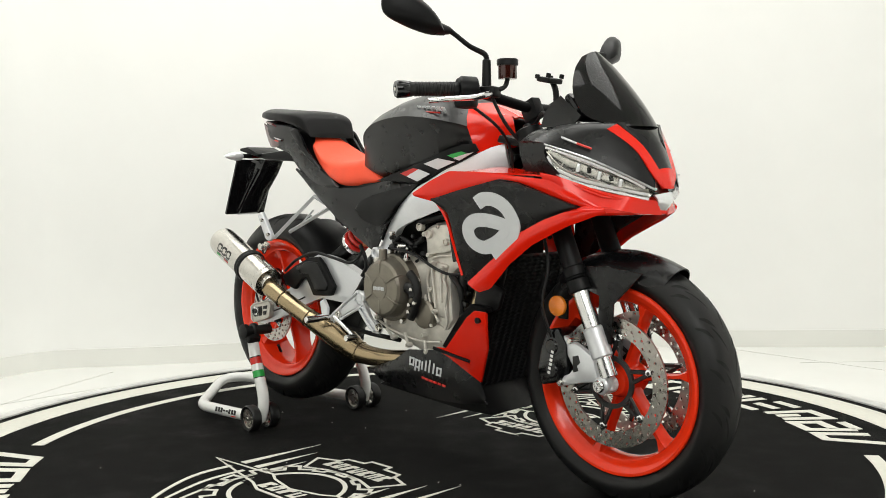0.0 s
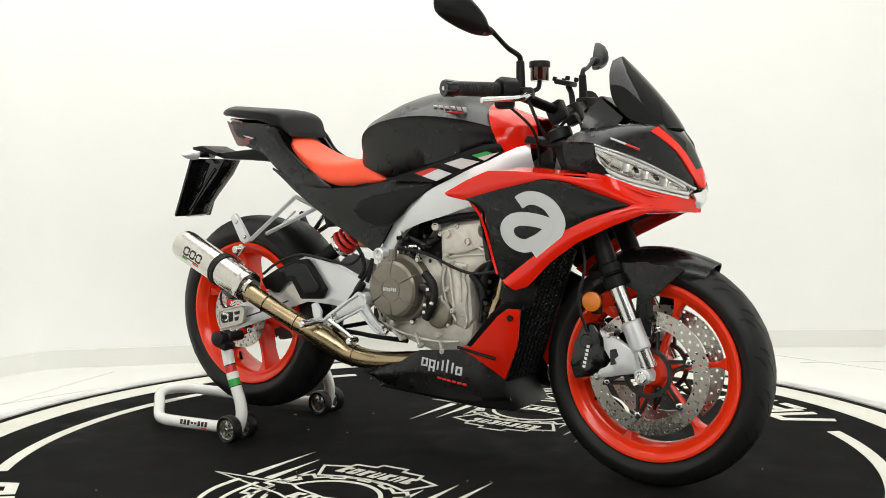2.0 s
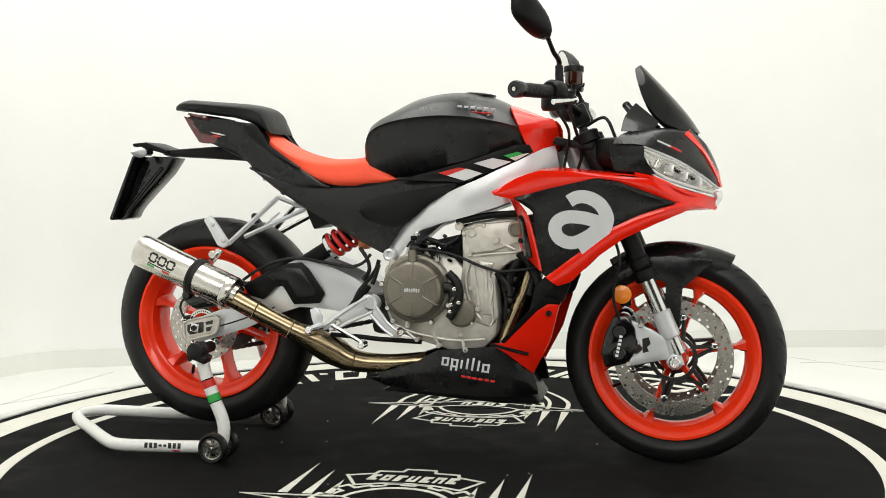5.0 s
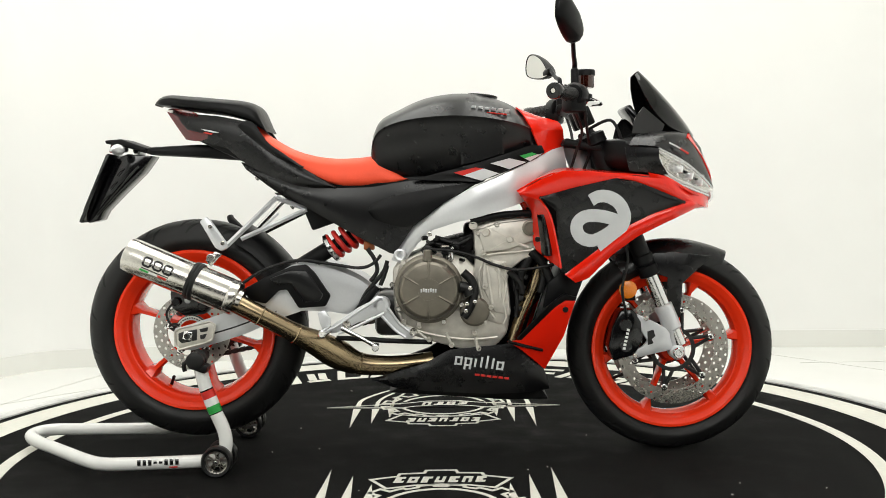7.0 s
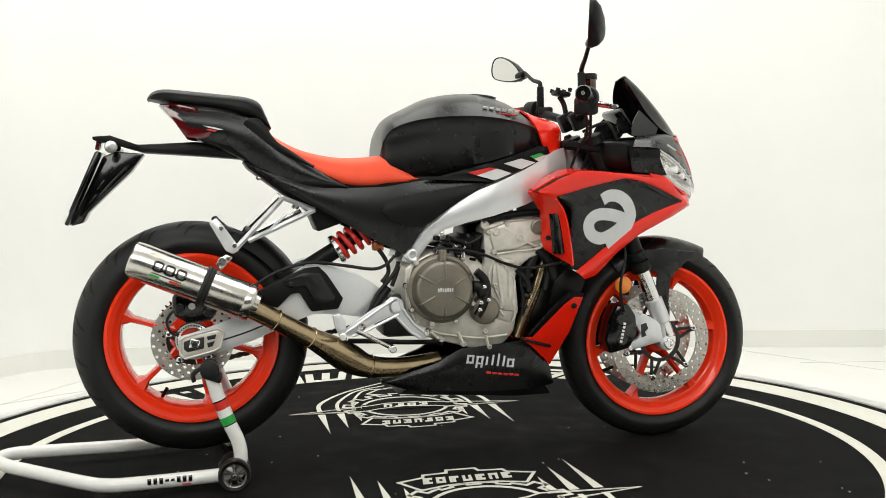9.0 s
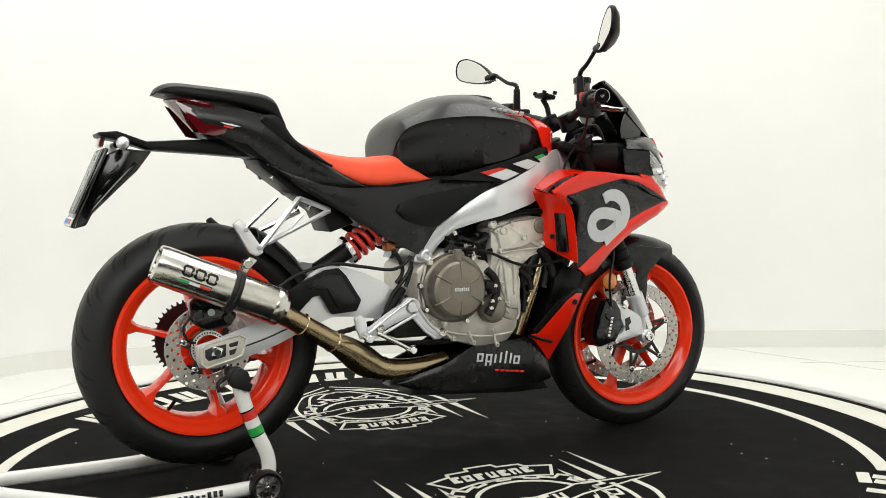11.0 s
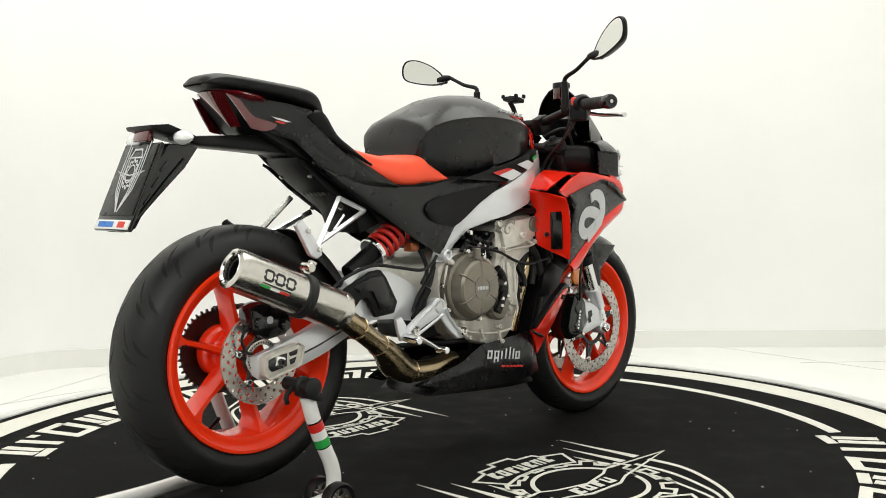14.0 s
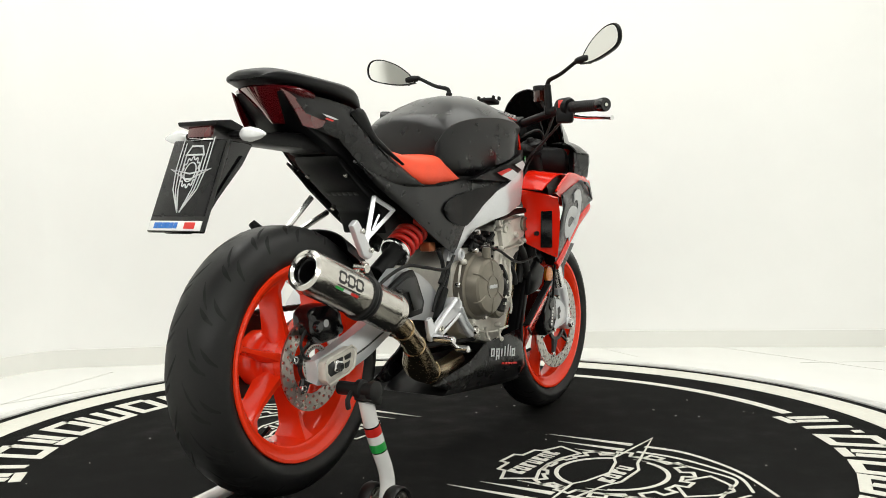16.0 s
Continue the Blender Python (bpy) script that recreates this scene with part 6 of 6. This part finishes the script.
bm = B()
for u0 in (0.062, 0.092, 0.122):
    can_stroke(bm, [(u0 + 0.020, 0.021), (u0 + 0.004, 0.021), (u0, 0.017), (u0, 0.002), (u0 + 0.004, -0.002), (u0 + 0.018, -0.002), (u0 + 0.022, 0.002), (u0 + 0.022, 0.017), (u0 + 0.019, 0.021)], 0.0062)
can_stroke(bm, [(0.062, -0.010), (0.140, -0.010)], 0.0028)
part("silencer_bars", bm, M_GLOSS, can, "black lettering bars")
for mt, o in ((M_GREEN, 0.072), (M_WHITE, 0.098), (M_DECALRED, 0.124)):
    bm = B()
    nrm = (side * math.cos(-0.34) + upv * math.sin(-0.34)).normalized()
    t = bmesh.new()
    bmesh.ops.create_cube(t, size=1, matrix=Matrix.Diagonal((0.026, 0.006, 0.001, 1)))
    merge(bm, t, Matrix.Translation(A0 + ax * o + nrm * 0.0486) @ Matrix((ax, nrm.cross(ax), nrm)).transposed().to_4x4())
    part("silencer_stripe", bm, mt, can)
# hanger of bright bars
hanger = empty("exhaust_hanger", exhaust)
H = [(-0.445, -0.100, 0.738), (-0.359, -0.100, 0.705), (-0.575, -0.165, 0.604), (-0.540, -0.130, 0.623)]
for i, (a, b, w) in enumerate(((H[0], H[2], 0.010), (H[1], H[3], 0.009), (H[0], H[1], 0.009), ((-0.437, -0.110, 0.694), (-0.479, -0.120, 0.657), 0.005))):
    bm = B()
    a, b = Vector(a), Vector(b)
    tube(bm, [tuple(a), tuple(b)], w * 0.72, 4, 1)
    part("hanger_bar", bm, M_SILVER, hanger, "polished hanger bar")
bm = B()
plate(bm, [(-0.643, 0.674), (-0.624, 0.688), (-0.612, 0.675), (-0.571, 0.617), (-0.565, 0.601), (-0.583, 0.592), (-0.601, 0.601)], -0.185, -0.168, 0.004)
part("hanger_bracket", bm, M_SILVER, hanger, "polished hanger bracket")
for px_, py_ in ((368, 402), (390, 432)):
    bm = B()
    x0, z0 = (px_ - 768) * 0.00153, 0.786 + (320 - py_) * 0.00153
    cyl(bm, (x0, -0.18, z0), (x0, -0.193, z0), 0.006, n=12, bev=0.001)
    part("hanger_bolt", bm, M_STEEL, hanger)
bm = B()
x0, z0 = (-0.610, 0.574)
cyl(bm, (x0, -0.165, z0), (x0, -0.20, z0), 0.012, n=16, bev=0.002)
plate(bm, [(-0.628, 0.568), (-0.601, 0.592), (-0.582, 0.583), (-0.613, 0.549)], -0.186, -0.176, 0.002)
part("strap_bolt", bm, M_STEEL, hanger)
bm = B()
for a, b in (((-0.445, 0.10, 0.740), (-0.575, 0.13, 0.610)), ((-0.38, 0.10, 0.70), (-0.545, 0.13, 0.62))):
    tube(bm, [a, b], 0.008, 8, 1)
part("far_footrest_bracket", bm, M_CHROME, bike, "polished footrest bracket")
bm = B()
tube(bm, [(-0.585, 0.11, 0.635), (-0.620, 0.13, 0.665), (-0.628, 0.14, 0.678)], [0.012, 0.012, 0.010], 10, 4)
part("far_footrest", bm, M_BLACK, bike, "black folded passenger footrest")

# ---- swingarm, shock, rear brake, hugger ----
arm_y = lerp_tab([(-0.80, -0.135), (-0.55, -0.145), (-0.40, -0.140), (-0.20, -0.110)])
swing = empty("swingarm", bike)
bm = B()
strip(bm, [(-0.728, 0.371), (-0.678, 0.385), (-0.585, 0.417), (-0.522, 0.442), (-0.475, 0.496), (-0.412, 0.543), (-0.373, 0.560), (-0.334, 0.554), (-0.272, 0.535), (-0.209, 0.507), (-0.165, 0.471)], [(-0.723, 0.314), (-0.680, 0.309), (-0.586, 0.338), (-0.523, 0.359), (-0.429, 0.401), (-0.367, 0.422), (-0.288, 0.416), (-0.241, 0.408), (-0.210, 0.404), (-0.186, 0.399), (-0.166, 0.407)], lambda x, z: arm_y(x), 0.045, 8, 0.004, 40, smooth=False)
part("swingarm_beam", bm, M_SILVER, swing, "satin silver banana swingarm", 45, mirror=True)
bm = B()
plate(bm, [(-0.530, 0.484), (-0.468, 0.518), (-0.394, 0.549), (-0.355, 0.553), (-0.333, 0.532), (-0.288, 0.464), (-0.302, 0.435), (-0.376, 0.431), (-0.408, 0.484), (-0.430, 0.481), (-0.467, 0.444), (-0.512, 0.455)], -0.166, -0.150, 0.004, warp=lambda x, y, z: (x, y + arm_y(x) + 0.141, z))
part("swingarm_guard", bm, M_BLACK, swing, "black swingarm guard")
bm = B()
plate(bm, [(-0.455, 0.514), (-0.394, 0.538), (-0.352, 0.536), (-0.308, 0.468), (-0.318, 0.450), (-0.362, 0.448), (-0.392, 0.500), (-0.432, 0.498)], -0.171, -0.164, 0.003, warp=lambda x, y, z: (x, y + arm_y(x) + 0.141, z))
part("guard_ridge", bm, M_MATT, swing, "raised black ridge on the guard")
bm = B()
tube(bm, [(x, arm_y(x) - 0.0045, z) for x, z in ((-0.640, 0.352), (-0.560, 0.376), (-0.505, 0.396), (-0.440, 0.420))], 0.0022, 6, 3)
part("swingarm_seam", bm, M_DARKMETAL, swing)
bm = B()
plate(bm, [(-0.725, 0.367), (-0.710, 0.376), (-0.626, 0.394), (-0.608, 0.384), (-0.618, 0.341), (-0.640, 0.331), (-0.711, 0.313), (-0.724, 0.326)], -0.162, -0.140, 0.006)
part("axle_block", bm, M_CAST, swing, "cast axle carrier")
edge = [(-0.722, 0.366), (-0.708, 0.375), (-0.625, 0.394), (-0.608, 0.384), (-0.618, 0.343), (-0.638, 0.334), (-0.709, 0.316), (-0.721, 0.327)]
bm = B()
tube(bm, [(x, -0.163, z) for x, z in edge + edge[:1]], 0.0032, 8, 1)
part("axle_block_rim", bm, M_CAST, swing)
bm = B()
plate(bm, [(-0.653, 0.373), (-0.628, 0.379), (-0.631, 0.367), (-0.650, 0.364)], -0.1645, -0.160, 0.001)
plate(bm, [(-0.652, 0.356), (-0.632, 0.361), (-0.638, 0.347), (-0.650, 0.344)], -0.1645, -0.160, 0.001)
part("axle_block_pocket", bm, M_DARKMETAL, swing)
bm = B()
plate(bm, [(-0.712, 0.361), (-0.696, 0.367), (-0.659, 0.373), (-0.660, 0.342), (-0.703, 0.333), (-0.712, 0.342)], -0.1645, -0.160, 0.002)
part("axle_slot", bm, M_DARKMETAL, swing, "dark axle slot")
bm = B()
x0, z0 = (-0.684, 0.355)
box(bm, x0, -0.168, z0, 0.026, 0.010, 0.026, 0.003, ry=14)
part("axle_plate", bm, M_CHROME, swing)
bm = B()
lathe(bm, [(0.009, 0), (0.009, 0.010), (0.005, 0.010), (0.005, 0.004)], (x0, -0.170, z0), (0, -1, 0), 6)
part("axle_head", bm, M_DARKMETAL, swing)
bm = B()
cyl(bm, (RX, -0.15, RZ), (RX, 0.15, RZ), 0.013, n=16)
part("rear_axle", bm, M_STEEL, swing)
bm = B()
plate(bm, [(-0.742, 0.478), (-0.720, 0.494), (-0.668, 0.496), (-0.632, 0.474), (-0.622, 0.440), (-0.640, 0.412), (-0.700, 0.404), (-0.738, 0.428)], -0.140, -0.080, 0.010)
for x, z in ((-0.722, 0.448), (-0.648, 0.436)):
    cyl(bm, (x, -0.135, z), (x, -0.150, z), 0.013, n=16, bev=0.003)
cal = part("rear_caliper", bm, M_GLOSS, swing, "black rear brake caliper")
bm = B()
x0, z0 = (-0.690, 0.452)
lathe(bm, [(0.009, 0), (0.009, 0.003), (0.006, 0.004)], (x0, -0.138, z0), (0, -1, 0), 20)
part("caliper_badge", bm, M_LOGO, cal)
bm = B()
tube(bm, [(x, -0.12, z) for x, z in [(-0.715, 0.456), (-0.744, 0.433), (-0.756, 0.409), (-0.745, 0.381), (-0.726, 0.374)]], 0.0035, 8, 5)
part("brake_hose", bm, M_RUBBER, swing, "black brake hose")
bm = B()
tube(bm, [(x, -0.152, z) for x, z in [(-0.536, 0.498), (-0.473, 0.537), (-0.380, 0.564), (-0.287, 0.554), (-0.209, 0.543), (-0.170, 0.554), (-0.146, 0.579)]], 0.0045, 8, 6)
part("brake_line", bm, M_RUBBER, bike, "black brake line")
# hugger over the rear tyre
bm = B()
rows = []
for a in np.linspace(14, 64, 9):
    ca, sa = math.cos(radians(a)), math.sin(radians(a))
    row = []
    for ph in np.linspace(-90, 90, 9):
        rr = 0.338 - 0.055 + 0.055 * math.cos(radians(ph))
        row.append((RX + rr * ca, 0.110 * math.sin(radians(ph)), RZ + rr * sa))
    rows.append(row)
skin(bm, rows, 2, 2, 0.003)
part("rear_hugger", bm, M_BLACK, bike, "black rear hugger")
shock = empty("shock_absorber", bike)
C0, C1 = Vector((-0.291, -0.060, 0.596)), Vector((-0.186, -0.060, 0.660))
dv = (C1 - C0).normalized()
u, v = frame_of(dv)
bm = B()
N = 96
pts = []
for k in range(N + 1):
    a = k / N * math.tau * 5.2
    pts.append(tuple(C0 + dv * ((C1 - C0).length * k / N) + (u * math.cos(a) + v * math.sin(a)) * 0.034))
tube(bm, pts, 0.0075, 10, 1)
part("spring", bm, M_SPRING, shock, "red coil spring", 60)
bm = B()
cyl(bm, C0 - dv * 0.012, C0 + dv * 0.004, 0.042, n=28, bev=0.003)
part("spring_collar", bm, M_CHROME, shock, "bright spring collar")
bm = B()
cyl(bm, C0 - dv * 0.11, C0, 0.024, n=20, bev=0.003)
cyl(bm, C0, C1, 0.018, n=16)
part("damper_body", bm, M_BLACK, shock, "black damper body")
bm = B()
x0, z0 = (-0.183, 0.603)
box(bm, x0, -0.09, z0, 0.030, 0.034, 0.026, 0.004)
part("brown_block", bm, M_COPPER, bike, "brown fluid cup by the shock")
for pts in ([(-0.210, 0.429), (-0.191, 0.469), (-0.165, 0.500), (-0.140, 0.532), (-0.130, 0.561)], [(-0.186, 0.595), (-0.165, 0.563), (-0.159, 0.531), (-0.178, 0.503)], [(-0.130, 0.548), (-0.140, 0.516), (-0.150, 0.492)]):
    bm = B()
    tube(bm, [(x, -0.125, z) for x, z in pts], 0.006, 8, 5)
    part("hose", bm, M_RUBBER, bike, "black hose")
bm = B()
cyl(bm, (-0.222, -0.140, 0.408), (-0.159, -0.130, 0.489), 0.011, n=12, bev=0.003)
part("rear_master_cylinder", bm, M_BLACK, bike, "black rear brake cylinder")

# ---- footrest hangers ----
rest = empty("footrest_hanger", bike)
hx, hz = (-0.145, 0.439)
bm = B()
lathe(bm, [(0.011, -0.004), (0.011, 0.010), (0.014, 0.012), (0.021, 0.012), (0.024, 0.008), (0.024, -0.02)], (hx, -0.152, hz), (0, -1, 0), 28)
plate(bm, [(-0.159, 0.466), (-0.140, 0.463), (-0.131, 0.422), (-0.166, 0.409), (-0.210, 0.391), (-0.257, 0.366), (-0.285, 0.360), (-0.291, 0.375), (-0.272, 0.391), (-0.209, 0.433), (-0.178, 0.449)], -0.164, -0.152, 0.002)
plate(bm, [(-0.137, 0.456), (-0.122, 0.428), (-0.092, 0.385), (-0.056, 0.372), (-0.049, 0.358), (-0.060, 0.345), (-0.081, 0.345), (-0.108, 0.369), (-0.147, 0.417)], -0.162, -0.152, 0.002)
part("hanger_casting", bm, M_SILVER, rest, "polished cast hanger")
for px_, py_ in ((732, 592), (612, 578)):
    bm = B()
    x0, z0 = (px_ - 768) * 0.00155, 0.786 + (320 - py_) * 0.00155
    lathe(bm, [(0.004, 0.004), (0.005, 0.008), (0.010, 0.009), (0.012, 0.005), (0.012, 0)], (x0, -0.163, z0), (0, -1, 0), 18)
    part("hanger_screw", bm, M_STEEL, rest)
for pts in ([(-0.153, 0.458), (-0.209, 0.423), (-0.262, 0.386), (-0.281, 0.374)], [(-0.137, 0.417), (-0.178, 0.398), (-0.225, 0.376), (-0.266, 0.361)], [(-0.128, 0.435), (-0.097, 0.391), (-0.065, 0.365)], [(-0.144, 0.410), (-0.109, 0.372), (-0.078, 0.350)]):
    bm = B()
    tube(bm, [(x, -0.165, z) for x, z in pts], 0.0042, 8, 3)
    part("hanger_rib", bm, M_SILVER, rest)
bm = B()
P = [(-0.256, 0.377), (-0.209, 0.353), (-0.160, 0.326)]
tube(bm, [(x, -0.172, z) for x, z in P], [0.007, 0.006, 0.006], 10, 4)
x0, z0 = P[-1]
cyl(bm, (x0, -0.165, z0), (x0, -0.205, z0), 0.010, n=14, bev=0.002)
part("brake_pedal", bm, M_CHROME, rest, "polished brake pedal")
bm = B()
x0, z0 = (-0.290, 0.374)
cyl(bm, (x0, -0.165, z0), (x0 - 0.012, -0.245, z0 - 0.004), 0.011, n=14, bev=0.003)
part("footpeg", bm, M_CHROME, rest, "polished footpeg")
bm = B()
x1, z1 = (-0.316, 0.421)
plate(bm, [(-0.321, 0.420), (-0.302, 0.428), (-0.284, 0.403), (-0.287, 0.365), (-0.303, 0.362), (-0.315, 0.390)], -0.178, -0.166, 0.003)
part("heel_guard", bm, M_SILVER, rest, "silver heel plate")
bm = B()
tube(bm, [(x, -0.13, z) for x, z in [(-0.274, 0.343), (-0.179, 0.339), (-0.131, 0.335), (-0.004, 0.331)]], 0.007, 8, 3)
part("link_rod", bm, M_BLACK, bike, "black link rod")
bm = B()
box(bm, -0.02, 0, 0.40, 0.30, 0.16, 0.12, 0.02)
part("sump", bm, M_DARKMETAL, engine)


# ---- rear paddock stand ----
stand = tagged(empty("paddock_stand"), "white tubular rear stand with small black wheels", "stand")
bm = B()
tube(bm, [(-0.585, -0.226, 0.036), (-0.70, -0.234, 0.034), (-0.84, -0.246, 0.034), (-0.90, -0.246, 0.035), (-0.955, -0.215, 0.036), (-1.08, -0.105, 0.040), (-1.18, -0.015, 0.044), (-1.215, 0.05, 0.046), (-1.18, 0.105, 0.046), (-1.08, 0.125, 0.042), (-0.85, 0.150, 0.036), (-0.585, 0.200, 0.036)], 0.0180, 18, 5)
part("base_tube", bm, M_WHITE, stand, "white painted steel base tube", 60)
for s, y_in, y_out in ((-1, -0.215, -0.226), (1, 0.190, 0.200)):
    bm = B()
    P = [(-0.640, 0.290), (-0.624, 0.231), (-0.600, 0.169), (-0.578, 0.117), (-0.573, 0.075), (-0.586, 0.034)]
    ys = np.linspace(y_in, y_out, len(P))
    tube(bm, [(x, y, z) for (x, z), y in zip(P, ys)], 0.0182, 18, 5)
    leg = part("upright", bm, M_WHITE, stand, "white bent upright")
    if s < 0:
        for k, mt in enumerate((M_DECALRED, M_WHITE, M_GREEN)):
            a, b = Vector((P[1][0], ys[1], P[1][1])), Vector((P[2][0], ys[2], P[2][1]))
            c0, c1 = a.lerp(b, 0.08 + 0.32 * k), a.lerp(b, 0.08 + 0.32 * (k + 1))
            bm = B()
            cyl(bm, c0, c1, 0.0190, n=20)
            part("sticker_band", bm, mt, leg, "tricolour sticker band")
        bm = B()
        cyl(bm, a.lerp(b, 0.02), a.lerp(b, 1.08), 0.0187, n=20)
        part("sticker_ground", bm, M_GLOSS, leg, "black sticker")
    x0, z0 = (-0.645, 0.312)
    bm = B()
    lathe(bm, [(0.016, -0.05), (0.016, 0.0), (0.024, 0.004), (0.024, 0.016), (0.018, 0.020), (0.018, 0.034), (0.024, 0.038), (0.024, 0.052), (0.015, 0.056)], (x0, s * 0.196, z0), (0, s, 0), 20)
    box(bm, x0 + 0.006, s * 0.222, z0 - 0.018, 0.050, 0.045, 0.022, 0.004, ry=20)
    part("cradle", bm, M_RUBBER, stand, "black rubber lifting cradle")
    bm = B()
    tube(bm, [(x0 - 0.02, s * 0.195, z0 - 0.002), (x0 - 0.042, s * 0.20, z0 - 0.016), (x0 - 0.040, s * 0.20, z0 - 0.036)], 0.006, 8, 3)
    part("cradle_hook", bm, M_RUBBER, stand)
    for y in ((-0.260, -0.192) if s < 0 else (0.166, 0.234)):
        wx, wz = -0.590, 0.042
        bm = B()
        lathe(bm, [(0.031, -0.014), (0.038, -0.016), (0.0415, -0.010), (0.0415, 0.010), (0.038, 0.016), (0.031, 0.014)], (wx, y, wz), (0, 1, 0), 40, closed=True)
        w = part("caster_wheel", bm, M_RUBBER, stand, "small black rubber wheel")
        bm = B()
        lathe(bm, [(0.031, -0.011), (0.028, -0.010), (0.028, 0.010), (0.031, 0.011)], (wx, y, wz), (0, 1, 0), 40, closed=True)
        for k in range(5):
            a = k * math.tau / 5 + 0.3
            for da in (-0.22, 0.22):
                tube(bm, [(wx + 0.007 * math.cos(a), y, wz + 0.007 * math.sin(a)), (wx + 0.029 * math.cos(a + da), y, wz + 0.029 * math.sin(a + da))], 0.003, 6, 1)
        cyl(bm, (wx, y - 0.013, wz), (wx, y + 0.013, wz), 0.009, n=14)
        part("wheel_spokes", bm, M_DISC, w, "grey spoked wheel centre")
        bm = B()
        cyl(bm, (wx, y - s * 0.0, wz), (wx, y + s * 0.017, wz), 0.005, n=12, bev=0.001)
        part("wheel_bolt", bm, M_CHROME, w)
    bm = B()
    cyl(bm, (-0.590, s * 0.165, 0.042), (-0.590, s * 0.250, 0.042), 0.007, n=10)
    part("wheel_axle", bm, M_STEEL, stand)
bm = B()
for k in range(8):
    f = k / 7
    x, y = -0.70 - 0.10 * f, -0.234 - 0.0085 * f
    box(bm, x, y - 0.0178, 0.040, 0.009, 0.002, 0.015 if k not in (3, 4) else 0.006, 0.0004, rz=5, rx=-15)
part("stand_lettering_bars", bm, M_GLOSS, stand, "black lettering bars")
bm = B()
box(bm, -0.71, -0.2515, 0.026, 0.022, 0.002, 0.003, 0, rz=5)
part("stand_red_bar", bm, M_DECALRED, stand)


def tidy(thing):
    """Lets the first mesh of each group stand for the group, and keeps three levels at most."""
    for g in [o for o in thing.children if o.type == "EMPTY"]:
        lift(g, thing)
    for p_ in thing.children:
        for c_ in list(p_.children):
            for d_ in list(c_.children):
                d_.parent = p_


def lift(g, parent):
    for sub_ in [o for o in g.children if o.type == "EMPTY"]:
        lift(sub_, g)
    kids = list(g.children)
    name = g.name.split(".")[0]
    main = kids[0]
    for k in kids[1:]:
        k.parent = main
    main.parent = parent
    bpy.data.objects.remove(g)
    main.name = main.data.name = name


tidy(bike)
# the machine settles on its front tyre, nose slightly down
settle = Matrix.Translation((-0.0096, -0.0041, 0.0097)) @ Matrix.Rotation(radians(0.715), 4, "Y") @ Matrix.Scale(0.989, 4)
for piece in bike.children_recursive:
    piece.data.transform(settle)


def motions():
    rows = []
    for i in range(33):
        t = i * 0.5
        s = (t - 8) / 8
        a = ((((-0.169 * s + 0.163) * s - 0.327) * s - 0.611) * s + 52.627) * s + 5.859
        rows.append((t, pose(0, 0, 0, 0, 0, a)))
    for thing in (turntable, bike, stand):
        walk(thing, rows)


motions()
